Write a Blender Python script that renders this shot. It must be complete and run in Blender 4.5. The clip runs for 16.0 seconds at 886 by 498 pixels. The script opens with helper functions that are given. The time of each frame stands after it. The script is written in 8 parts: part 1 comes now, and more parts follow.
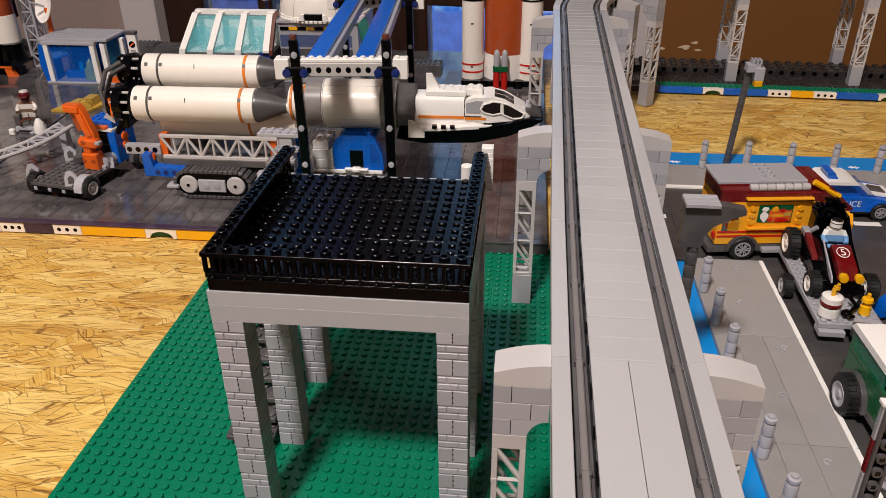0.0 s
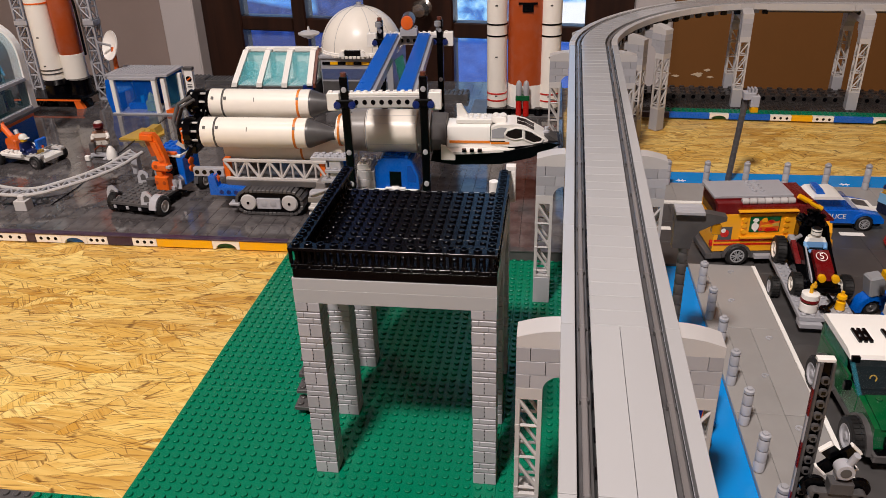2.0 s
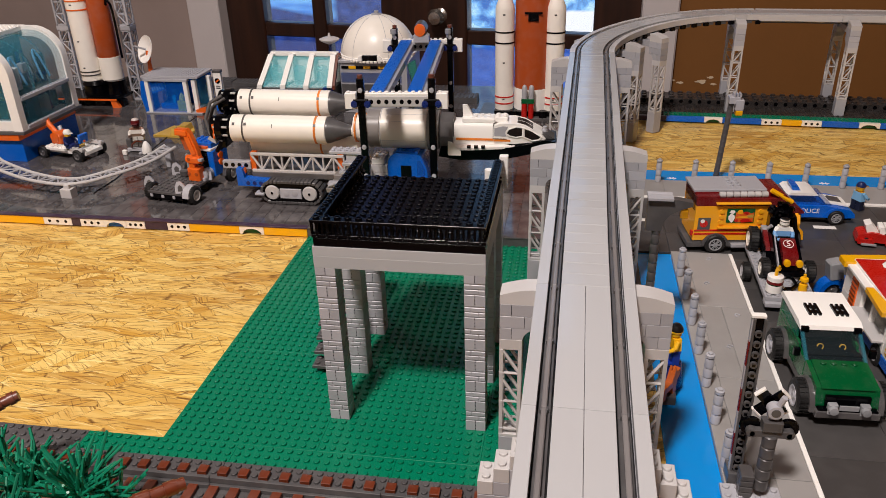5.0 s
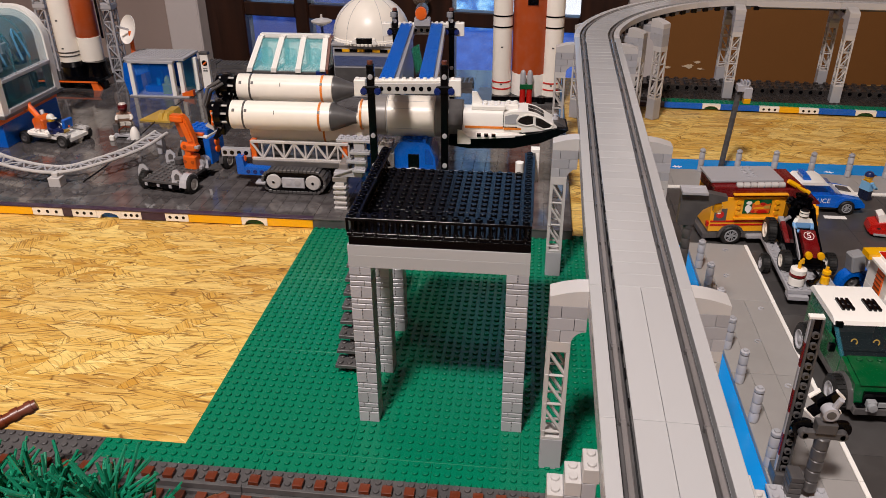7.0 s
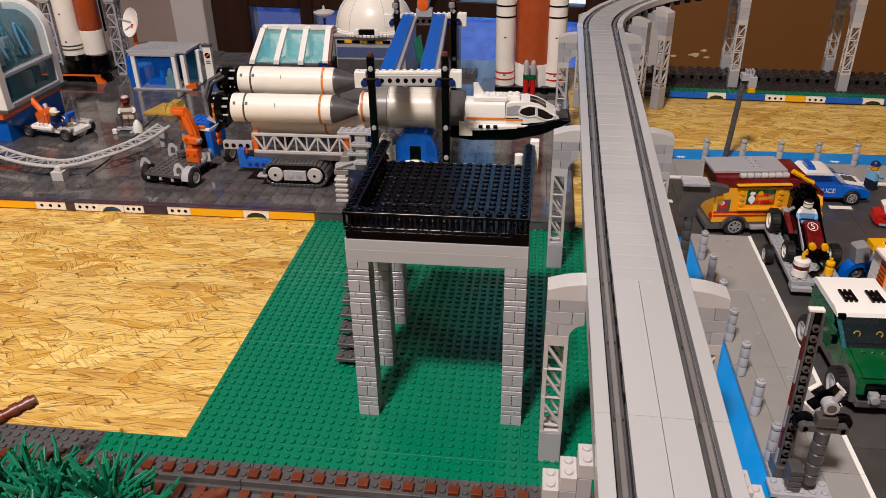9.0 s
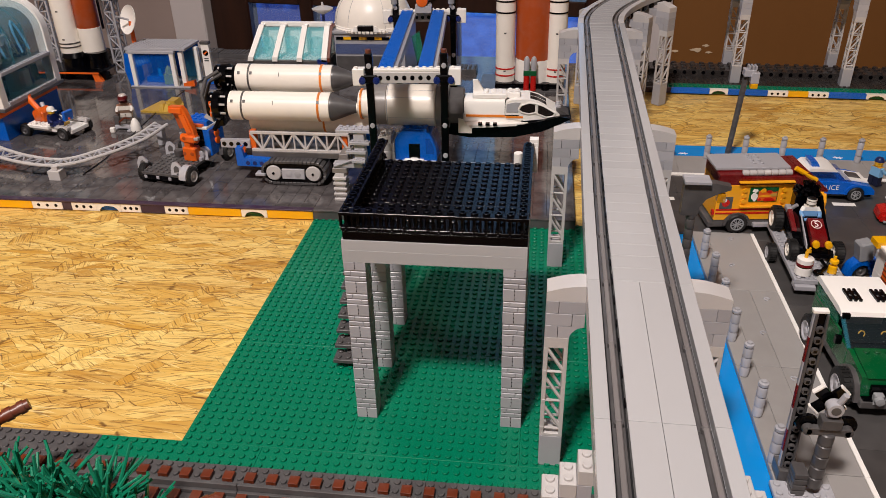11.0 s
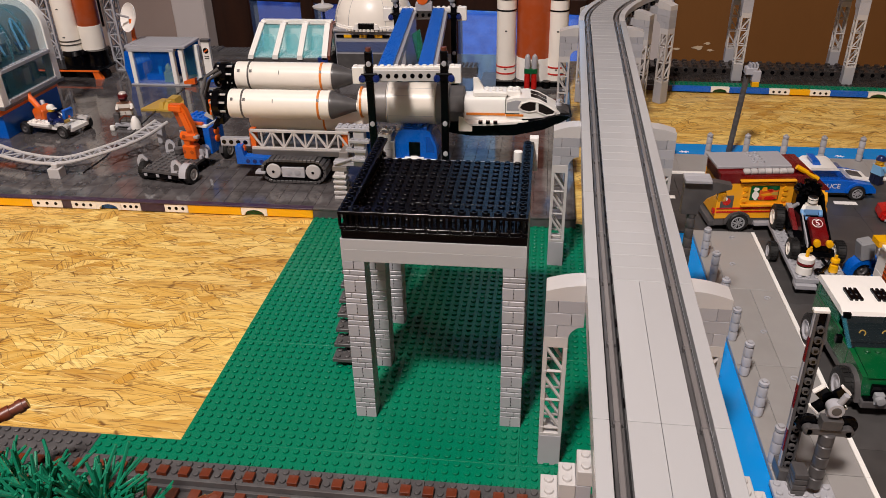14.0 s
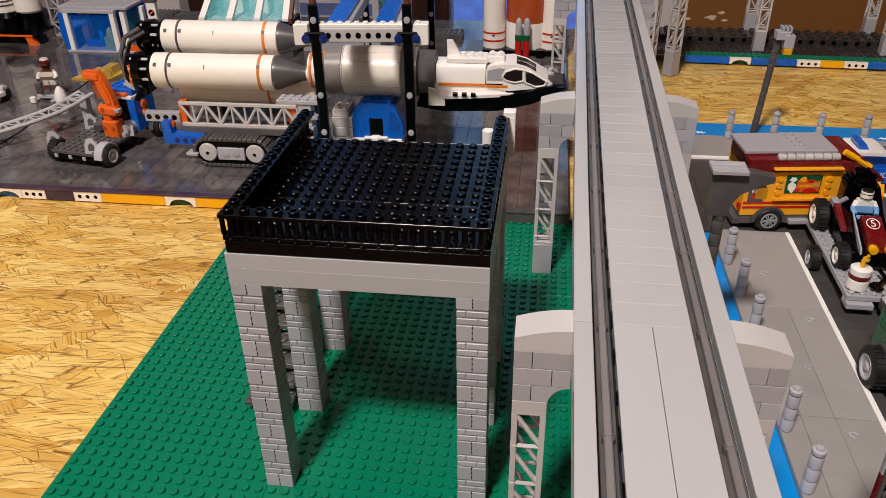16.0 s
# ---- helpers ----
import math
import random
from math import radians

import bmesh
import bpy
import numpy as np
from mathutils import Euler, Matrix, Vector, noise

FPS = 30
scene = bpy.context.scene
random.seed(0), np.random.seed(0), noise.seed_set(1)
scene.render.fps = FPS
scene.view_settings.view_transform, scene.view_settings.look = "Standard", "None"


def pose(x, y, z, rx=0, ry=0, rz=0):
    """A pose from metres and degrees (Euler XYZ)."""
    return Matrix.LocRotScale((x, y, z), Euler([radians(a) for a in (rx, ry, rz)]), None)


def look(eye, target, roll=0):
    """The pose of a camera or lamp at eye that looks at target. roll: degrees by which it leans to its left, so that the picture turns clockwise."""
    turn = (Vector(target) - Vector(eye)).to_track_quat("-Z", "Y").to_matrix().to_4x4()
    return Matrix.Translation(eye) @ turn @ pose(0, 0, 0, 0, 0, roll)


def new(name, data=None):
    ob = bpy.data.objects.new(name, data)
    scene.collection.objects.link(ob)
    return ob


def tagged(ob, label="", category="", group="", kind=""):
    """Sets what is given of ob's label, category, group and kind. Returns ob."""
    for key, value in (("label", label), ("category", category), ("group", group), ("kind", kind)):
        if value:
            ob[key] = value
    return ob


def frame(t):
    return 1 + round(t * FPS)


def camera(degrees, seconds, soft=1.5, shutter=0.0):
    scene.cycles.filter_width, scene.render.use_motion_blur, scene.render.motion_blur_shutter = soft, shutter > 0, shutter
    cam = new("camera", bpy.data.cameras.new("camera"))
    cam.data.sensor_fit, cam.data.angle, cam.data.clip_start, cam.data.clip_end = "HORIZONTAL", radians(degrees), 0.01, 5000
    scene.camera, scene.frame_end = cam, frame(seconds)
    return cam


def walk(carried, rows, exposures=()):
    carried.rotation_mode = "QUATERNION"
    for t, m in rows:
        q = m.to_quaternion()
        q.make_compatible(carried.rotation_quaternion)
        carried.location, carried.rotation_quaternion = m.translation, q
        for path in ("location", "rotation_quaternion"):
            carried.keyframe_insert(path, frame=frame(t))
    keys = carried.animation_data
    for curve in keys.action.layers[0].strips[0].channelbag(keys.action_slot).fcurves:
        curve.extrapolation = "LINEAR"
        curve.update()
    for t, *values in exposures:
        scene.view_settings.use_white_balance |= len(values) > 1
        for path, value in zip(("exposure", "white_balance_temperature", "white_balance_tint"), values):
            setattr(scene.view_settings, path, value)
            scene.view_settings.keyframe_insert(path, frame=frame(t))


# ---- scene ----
cam = camera(59.8, 16.0, soft=0.6)
PATH = [
    (0, (0.15, -0.303, 0.356), (-0.046, 1.436, -0.612), -0.6),
    (0.5, (0.151, -0.313, 0.36), (-0.07, 1.427, -0.601), -1.3),
    (1, (0.15, -0.333, 0.369), (-0.08, 1.404, -0.594), -1.6),
    (1.5, (0.153, -0.368, 0.382), (-0.1, 1.385, -0.547), -1.8),
    (2, (0.155, -0.401, 0.39), (-0.105, 1.361, -0.521), -1.7),
    (2.5, (0.158, -0.426, 0.394), (-0.117, 1.337, -0.509), -2.0),
    (3, (0.167, -0.449, 0.397), (-0.119, 1.318, -0.494), -1.6),
    (3.5, (0.181, -0.472, 0.402), (-0.128, 1.297, -0.478), -1.8),
    (4, (0.201, -0.492, 0.406), (-0.124, 1.279, -0.464), -1.7),
    (4.2, (0.209, -0.496, 0.407), (-0.149, 1.268, -0.464), -2.0),
    (6.3, (0.122, -0.457, 0.404), (-0.067, 1.301, -0.531), -0.5),
    (6.5, (0.126, -0.457, 0.403), (-0.078, 1.297, -0.535), -0.7),
    (7, (0.124, -0.466, 0.409), (-0.088, 1.287, -0.532), -0.4),
    (7.5, (0.12, -0.466, 0.41), (-0.095, 1.284, -0.534), -0.4),
    (8, (0.123, -0.463, 0.409), (-0.092, 1.283, -0.543), -0.6),
    (8.5, (0.13, -0.462, 0.409), (-0.093, 1.28, -0.547), -1.0),
    (9, (0.131, -0.462, 0.41), (-0.101, 1.276, -0.553), -1.0),
    (11.5, (0.133, -0.452, 0.409), (-0.104, 1.279, -0.563), -1.3),
    (12, (0.131, -0.452, 0.41), (-0.103, 1.281, -0.561), -0.9),
    (12.5, (0.133, -0.45, 0.408), (-0.104, 1.279, -0.569), -1.0),
    (13, (0.132, -0.451, 0.408), (-0.104, 1.278, -0.568), -0.9),
    (13.5, (0.133, -0.452, 0.409), (-0.104, 1.278, -0.567), -1.1),
    (14, (0.134, -0.451, 0.409), (-0.106, 1.277, -0.568), -1.3),
    (14.5, (0.135, -0.446, 0.404), (-0.097, 1.279, -0.581), -1.1),
    (15, (0.13, -0.413, 0.398), (-0.094, 1.31, -0.593), -0.7),
    (15.5, (0.137, -0.346, 0.381), (-0.116, 1.371, -0.614), -1.3),
    (16, (0.149, -0.3, 0.348), (-0.093, 1.401, -0.675), -1.0),
]
walk(cam, [(t, look(eye, target, roll)) for t, eye, target, roll in PATH])

# ---- light and exposure ----
S = 0.008                      # one stud pitch in metres; plans below are in studs
world = bpy.data.worlds.new("room_air")
scene.world = world
world.use_nodes = True
world.node_tree.nodes["Background"].inputs[0].default_value = (0.9, 0.85, 0.8, 1)
world.node_tree.nodes["Background"].inputs[1].default_value = 0.003


def area_lamp(name, eye, target, size, watts, colour):
    lamp = bpy.data.lights.new(name, "AREA")
    lamp.shape, lamp.size, lamp.energy, lamp.color = "DISK", size, watts, colour
    ob = new(name, lamp)
    ob.matrix_world = look(eye, target)
    return ob


area_lamp("ceiling_lamp_light", (-0.36, -1.28, 2.58), (-0.34, -0.95, 0.0), 0.36, 100, (1.0, 0.895, 0.845))
# added fill that brightens the back-left base area, no known lamp
area_lamp("back_left_fill_light", (-0.6, 0.5, 1.85), (-0.45, 0.6, 0.0), 0.3, 4.5, (1.0, 0.895, 0.845))


# ---- materials ----
def lin(r, g, b):
    return tuple(((c / 255 + 0.055) / 1.055) ** 2.4 if c > 10 else c / 255 / 12.92 for c in (r, g, b)) + (1,)


def node_mat(name):
    m = bpy.data.materials.new(name)
    m.use_nodes = True
    nt = m.node_tree
    return m, nt, nt.nodes["Principled BSDF"]


def add(nt, kind, **values):
    n = nt.nodes.new(kind)
    for k, v in values.items():
        n.inputs[k].default_value = v
    return n


def mixc(nt, fac, a, b, mode="MIX"):
    n = nt.nodes.new("ShaderNodeMix")
    n.data_type, n.blend_type = "RGBA", mode
    for i, v in ((0, fac), (6, a), (7, b)):
        if isinstance(v, (int, float, tuple)):
            n.inputs[i].default_value = v
        else:
            nt.links.new(v, n.inputs[i])
    return n.outputs[2]


def ramp(nt, src, stops):
    n = nt.nodes.new("ShaderNodeValToRGB")
    while len(n.color_ramp.elements) < len(stops):
        n.color_ramp.elements.new(0.5)
    for e, (p, c) in zip(n.color_ramp.elements, stops):
        e.position, e.color = p, c if len(c) == 4 else (*c, 1)
    nt.links.new(src, n.inputs[0])
    return n.outputs[0]


def plastic(name, rgb, rough=0.28, dust=0.06, vary=0.08, shine=0.5):
    """Moulded toy plastic: slight tone shift from piece to piece, dust, faint scratches."""
    m, nt, p = node_mat(name)
    co = nt.nodes.new("ShaderNodeTexCoord")
    info = nt.nodes.new("ShaderNodeObjectInfo")
    n1 = add(nt, "ShaderNodeTexNoise", Scale=60.0, Detail=4.0)
    n2 = add(nt, "ShaderNodeTexNoise", Scale=900.0, Detail=3.0)
    for n in (n1, n2):
        nt.links.new(co.outputs["Object"], n.inputs["Vector"])
    base = lin(*rgb)
    dark = tuple(c * (1 - 1.6 * vary) for c in base[:3]) + (1,)
    lite = tuple(min(1, c * (1 + vary)) for c in base[:3]) + (1,)
    tone = mixc(nt, info.outputs["Random"], dark, lite)
    dusty = ramp(nt, n1.outputs[0], [(0.45, (0, 0, 0)), (0.75, (dust * 2.2,) * 3)])
    col = mixc(nt, dusty, tone, (0.4, 0.39, 0.38, 1))
    nt.links.new(col, p.inputs["Base Color"])
    p.inputs["Specular IOR Level"].default_value = shine
    r = add(nt, "ShaderNodeMapRange")
    r.inputs[3].default_value, r.inputs[4].default_value = rough * 0.75, rough * 1.5
    nt.links.new(n2.outputs[0], r.inputs[0])
    nt.links.new(r.outputs[0], p.inputs["Roughness"])
    bump = add(nt, "ShaderNodeBump", Strength=0.06, Distance=0.0004)
    nt.links.new(n1.outputs[0], bump.inputs["Height"])
    nt.links.new(bump.outputs[0], p.inputs["Normal"])
    return m


def glassy(name, rgb, alpha=0.35, rough=0.05):
    """Transparent tinted toy plastic."""
    m, nt, p = node_mat(name)
    p.inputs["Base Color"].default_value = lin(*rgb)
    p.inputs["Roughness"].default_value = rough
    p.inputs["Alpha"].default_value = alpha
    noise_n = add(nt, "ShaderNodeTexNoise", Scale=200.0, Detail=2.0)
    bump = add(nt, "ShaderNodeBump", Strength=0.05, Distance=0.0003)
    nt.links.new(noise_n.outputs[0], bump.inputs["Height"])
    nt.links.new(bump.outputs[0], p.inputs["Normal"])
    return m


def osb_material():
    """Oriented strand board: overlapping pale and honey flakes, each with its own fibre direction, dark slits between."""
    m, nt, p = node_mat("strand_board")
    co = nt.nodes.new("ShaderNodeTexCoord")

    def bent(src, scale, amount, detail=2.0):
        n = add(nt, "ShaderNodeTexNoise", Scale=scale, Detail=detail)
        nt.links.new(src, n.inputs["Vector"])
        off = nt.nodes.new("ShaderNodeVectorMath")
        off.operation = "MULTIPLY_ADD"
        off.inputs[1].default_value = (amount, amount, 0.0)
        nt.links.new(n.outputs[1], off.inputs[0])
        nt.links.new(src, off.inputs[2])
        return off.outputs[0]

    def stretched(src, deg, sx, sy, shift):
        mp = nt.nodes.new("ShaderNodeMapping")
        mp.vector_type = "TEXTURE"
        mp.inputs["Rotation"].default_value = (0, 0, radians(deg))
        mp.inputs["Scale"].default_value = (1 / sx, 1 / sy, 1)
        mp.inputs["Location"].default_value = (shift, shift * 1.7, 0)
        nt.links.new(src, mp.inputs[0])
        return mp.outputs[0]

    def math2(op, a, b):
        n = nt.nodes.new("ShaderNodeMath")
        n.operation = op
        for i, v in enumerate((a, b)):
            if isinstance(v, (int, float)):
                n.inputs[i].default_value = v
            else:
                nt.links.new(v, n.inputs[i])
        return n.outputs[0]

    wavy = bent(co.outputs["Object"], 9.0, 0.02)
    rough_edge = bent(wavy, 95.0, 0.0028, 4.0)
    col, height = None, None
    for i, (deg, sx, sy, keep) in enumerate(((2, 9, 48, 0.0), (-13, 13, 66, 0.45), (19, 12, 60, 0.5), (-40, 15, 62, 0.72), (4, 11, 74, 0.5), (52, 15, 64, 0.78), (-5, 16, 90, 0.6))):
        cell_co = stretched(rough_edge, deg, sx, sy, 0.37 * i)
        vo = add(nt, "ShaderNodeTexVoronoi", Scale=1.0)
        vo.voronoi_dimensions = "2D"
        nt.links.new(cell_co, vo.inputs["Vector"])
        ed = add(nt, "ShaderNodeTexVoronoi", Scale=1.0)
        ed.voronoi_dimensions, ed.feature = "2D", "DISTANCE_TO_EDGE"
        nt.links.new(cell_co, ed.inputs["Vector"])
        sep = nt.nodes.new("ShaderNodeSeparateColor")
        nt.links.new(vo.outputs["Color"], sep.inputs[0])
        # each flake turns its own fibres
        rot = nt.nodes.new("ShaderNodeVectorRotate")
        rot.rotation_type = "Z_AXIS"
        nt.links.new(co.outputs["Object"], rot.inputs["Vector"])
        nt.links.new(math2("MULTIPLY_ADD", sep.outputs[2], 0.7), rot.inputs["Angle"])
        rot.inputs["Angle"].links[0].from_node.inputs[2].default_value = radians(deg) - 0.35
        fib = add(nt, "ShaderNodeTexNoise", Scale=1.0, Detail=3.0, Distortion=0.25)
        nt.links.new(stretched(rot.outputs[0], 0, 30, 520, 0.9 * i), fib.inputs["Vector"])
        broad = add(nt, "ShaderNodeTexNoise", Scale=1.0, Detail=2.0)
        nt.links.new(stretched(rot.outputs[0], 0, 9, 110, 0.4 * i), broad.inputs["Vector"])
        strand = ramp(nt, sep.outputs[0], [(0.0, lin(194, 140, 52)), (0.25, lin(226, 178, 88)), (0.6, lin(250, 218, 146)), (0.85, lin(240, 198, 112)), (1.0, lin(216, 164, 72))])
        strand = mixc(nt, 0.35, strand, ramp(nt, broad.outputs[0], [(0.35, lin(204, 150, 62)), (0.65, lin(252, 226, 160))]))
        # how fibrous the flake is: some are smooth, some nearly all slivers
        amount = math2("MULTIPLY", ramp(nt, fib.outputs[0], [(0.53, (0, 0, 0)), (0.68, (1, 1, 1))]), ramp(nt, sep.outputs[1], [(0.2, (0.12, 0.12, 0.12)), (0.75, (0.85, 0.85, 0.85))]))
        strand = mixc(nt, amount, strand, lin(142, 92, 32))
        spot = add(nt, "ShaderNodeTexNoise", Scale=46.0 + 7 * i, Detail=2.0)
        nt.links.new(co.outputs["Object"], spot.inputs["Vector"])
        slit = math2("MULTIPLY", ramp(nt, ed.outputs[0], [(0.0, (0.9, 0.9, 0.9)), (0.018, (0.7, 0.7, 0.7)), (0.045, (0, 0, 0))]), ramp(nt, spot.outputs[0], [(0.46, (0, 0, 0)), (0.54, (1, 1, 1))]))
        strand = mixc(nt, slit, strand, lin(112, 70, 26))
        if col is None:
            col, height = strand, sep.outputs[0]
        else:
            over = math2("GREATER_THAN", sep.outputs[1], keep)
            col = mixc(nt, over, col, strand)
            height = mixc(nt, over, height, sep.outputs[0])
    # loose slivers, mostly along the board
    for i, (deg, sx, sy, cut) in enumerate(((3, 24, 440, 0.635), (-22, 30, 480, 0.68), (26, 28, 440, 0.655), (-7, 18, 380, 0.67), (-48, 34, 440, 0.68))):
        dash = add(nt, "ShaderNodeTexNoise", Scale=1.0, Detail=1.0)
        nt.links.new(stretched(wavy, deg, sx, sy, 0.23 * i + 3), dash.inputs["Vector"])
        col = mixc(nt, ramp(nt, dash.outputs[0], [(cut, (0, 0, 0)), (cut + 0.07, (0.62, 0.62, 0.62))]), col, lin(104, 62, 18) if i % 2 == 0 else lin(255, 238, 190))
    big = add(nt, "ShaderNodeTexNoise", Scale=7.0, Detail=3.0)
    nt.links.new(co.outputs["Object"], big.inputs["Vector"])
    col = mixc(nt, 0.3, col, ramp(nt, big.outputs[0], [(0.35, lin(206, 160, 84)), (0.65, lin(252, 232, 176))]), "MULTIPLY")
    bright = mixc(nt, 1.0, col, (1.0, 1.06, 0.94, 1), "MULTIPLY")
    nt.links.new(bright, p.inputs["Base Color"])
    p.inputs["Roughness"].default_value = 0.5
    bump = add(nt, "ShaderNodeBump", Strength=0.3, Distance=0.0008)
    nt.links.new(height, bump.inputs["Height"])
    nt.links.new(bump.outputs[0], p.inputs["Normal"])
    return m


def plaster(name, rgb, spots=0.05):
    m, nt, p = node_mat(name)
    co = nt.nodes.new("ShaderNodeTexCoord")
    n1 = add(nt, "ShaderNodeTexNoise", Scale=3.0, Detail=5.0)
    n2 = add(nt, "ShaderNodeTexNoise", Scale=70.0, Detail=4.0)
    for n in (n1, n2):
        nt.links.new(co.outputs["Object"], n.inputs["Vector"])
    base = lin(*rgb)
    dark = tuple(c * (1 - 4 * spots) for c in base[:3]) + (1,)
    col = mixc(nt, ramp(nt, n1.outputs[0], [(0.35, (0, 0, 0)), (0.7, (1, 1, 1))]), base, dark)
    nt.links.new(col, p.inputs["Base Color"])
    p.inputs["Roughness"].default_value = 0.75
    bump = add(nt, "ShaderNodeBump", Strength=0.25, Distance=0.002)
    nt.links.new(n2.outputs[0], bump.inputs["Height"])
    nt.links.new(bump.outputs[0], p.inputs["Normal"])
    return m


def wood(name, dark, lite, rough=0.4):
    m, nt, p = node_mat(name)
    co = nt.nodes.new("ShaderNodeTexCoord")
    mp = nt.nodes.new("ShaderNodeMapping")
    mp.inputs["Scale"].default_value = (40, 40, 3)
    nt.links.new(co.outputs["Object"], mp.inputs[0])
    n1 = add(nt, "ShaderNodeTexNoise", Scale=1.0, Detail=5.0, Distortion=0.6)
    nt.links.new(mp.outputs[0], n1.inputs["Vector"])
    nt.links.new(ramp(nt, n1.outputs[0], [(0.3, lin(*dark)), (0.7, lin(*lite))]), p.inputs["Base Color"])
    p.inputs["Roughness"].default_value = rough
    return m


def dusk_outside():
    """Evening light far outside the door: a pale blue cover, dark blue yard, a bright patch low to the east."""
    m, nt, p = node_mat("dusk_outside")
    co = nt.nodes.new("ShaderNodeTexCoord")
    sep = nt.nodes.new("ShaderNodeSeparateXYZ")
    nt.links.new(co.outputs["Object"], sep.inputs[0])
    x, z = sep.outputs[0], sep.outputs[2]

    def step(src, a, b):
        n = add(nt, "ShaderNodeMapRange")
        n.inputs[1].default_value, n.inputs[2].default_value = a, b
        nt.links.new(src, n.inputs[0])
        return n.outputs[0]

    def mul(a, b):
        n = nt.nodes.new("ShaderNodeMath")
        n.operation = "MULTIPLY"
        nt.links.new(a, n.inputs[0])
        nt.links.new(b, n.inputs[1])
        return n.outputs[0]

    leaf = add(nt, "ShaderNodeTexNoise", Scale=22.0, Detail=5.0)
    nt.links.new(co.outputs["Object"], leaf.inputs["Vector"])
    mp = nt.nodes.new("ShaderNodeMapping")
    mp.inputs["Rotation"].default_value = (0, radians(-14), 0)
    mp.inputs["Scale"].default_value = (3, 1, 22)
    nt.links.new(co.outputs["Object"], mp.inputs[0])
    fold = add(nt, "ShaderNodeTexNoise", Scale=1.0, Detail=3.0)
    nt.links.new(mp.outputs[0], fold.inputs["Vector"])
    hem = nt.nodes.new("ShaderNodeMath")
    hem.operation = "MULTIPLY_ADD"
    hem.inputs[1].default_value = 0.18
    nt.links.new(x, hem.inputs[0])
    nt.links.new(z, hem.inputs[2])
    cover = ramp(nt, fold.outputs[0], [(0.35, lin(52, 118, 214)), (0.62, lin(128, 196, 250))])
    yard = ramp(nt, leaf.outputs[0], [(0.35, lin(18, 36, 96)), (0.65, lin(44, 74, 150))])
    west = mixc(nt, mul(step(hem.outputs[0], -0.29, -0.275), step(x, -0.75, -0.78)), yard, cover)
    trees = ramp(nt, leaf.outputs[0], [(0.36, lin(44, 104, 190)), (0.5, lin(110, 176, 240)), (0.64, lin(178, 222, 255))])
    east = mixc(nt, mul(step(x, 0.03, 0.06), step(z, -0.105, -0.115)), trees, lin(236, 240, 252))
    col = mixc(nt, step(x, -0.5, -0.45), west, east)
    low = mixc(nt, step(x, -0.5, -0.3), lin(22, 44, 118), lin(48, 92, 186))
    low = mixc(nt, ramp(nt, leaf.outputs[0], [(0.4, (0, 0, 0)), (0.7, (0.6, 0.6, 0.6))]), low, lin(20, 44, 120))
    col = mixc(nt, step(z, -0.22, -0.26), col, low)
    p.inputs["Base Color"].default_value = (0, 0, 0, 1)
    nt.links.new(col, p.inputs["Emission Color"])
    p.inputs["Emission Strength"].default_value = 1.35
    return m


LBG = plastic("light_grey_plastic", (173, 173, 179), 0.28, 0.03)
LBG2 = plastic("pale_grey_tile_plastic", (196, 193, 192), 0.32, 0.04)
MIDG = plastic("mid_grey_plastic", (132, 127, 124), 0.3, 0.03)
DBG = plastic("dark_grey_plastic", (80, 78, 79), 0.3, 0.05)
ROAD = plastic("road_tile_plastic", (70, 68, 68), 0.3, 0.02, 0.08)
FLOORT = plastic("base_floor_tile_plastic", (80, 76, 77), 0.07, 0.08, 0.16, 0.7)
BLACK = plastic("black_plastic", (4, 4, 7), 0.18, 0.0, 0.08, 0.22)
WHITE = plastic("white_plastic", (248, 245, 240), 0.3, 0.02, 0.03)
CREAM = plastic("aged_white_plastic", (246, 240, 230), 0.3, 0.03, 0.03)
GREEN = plastic("baseplate_green_plastic", (0, 118, 86), 0.24, 0.0, 0.015, 0.38)
DGREEN = plastic("car_green_plastic", (0, 86, 44), 0.22, 0.02)
BLUE = plastic("blue_plastic", (0, 98, 206), 0.25, 0.02)
DBLUE = plastic("dark_blue_plastic", (18, 40, 110), 0.25, 0.03)
AZURE = plastic("water_blue_plastic", (0, 142, 226), 0.2, 0.01, 0.04)
LBLUE = plastic("light_blue_plastic", (120, 180, 225), 0.3, 0.02)
ORANGE = plastic("orange_plastic", (236, 104, 24), 0.28, 0.03)
AMBERO = plastic("aged_orange_plastic", (226, 128, 34), 0.3, 0.04)
TANK = plastic("burnt_orange_plastic", (172, 74, 26), 0.35, 0.04)
BROWN = plastic("reddish_brown_plastic", (106, 45, 20), 0.32, 0.05)
DRED = plastic("dark_red_plastic", (112, 14, 18), 0.25, 0.03)
RED = plastic("red_plastic", (196, 24, 16), 0.25, 0.02)
YELLOW = plastic("yellow_plastic", (244, 180, 8), 0.28, 0.03)
DYELLOW = plastic("warm_yellow_plastic", (255, 174, 28), 0.28, 0.03)
TAN = plastic("sand_yellow_plastic", (196, 158, 60), 0.35, 0.05)
SILVER = plastic("silver_plastic", (150, 152, 156), 0.2, 0.02)
PURPLE = plastic("dark_purple_plastic", (58, 40, 62), 0.3, 0.04)
RUBBER_AND_SHADE = plastic("tyre_rubber_and_groove_shade", (14, 14, 15), 0.5, 0.02)
LEAF = plastic("plant_green_plastic", (20, 128, 96), 0.2, 0.01, 0.14)
TBLUE = glassy("clear_light_blue_plastic", (60, 140, 160), 0.28)
TDBLUE = glassy("clear_blue_plastic", (30, 80, 160), 0.38)
TGREEN = glassy("clear_green_plastic", (40, 140, 110), 0.5)
TCLEAR = glassy("clear_plastic", (110, 132, 140), 0.04)
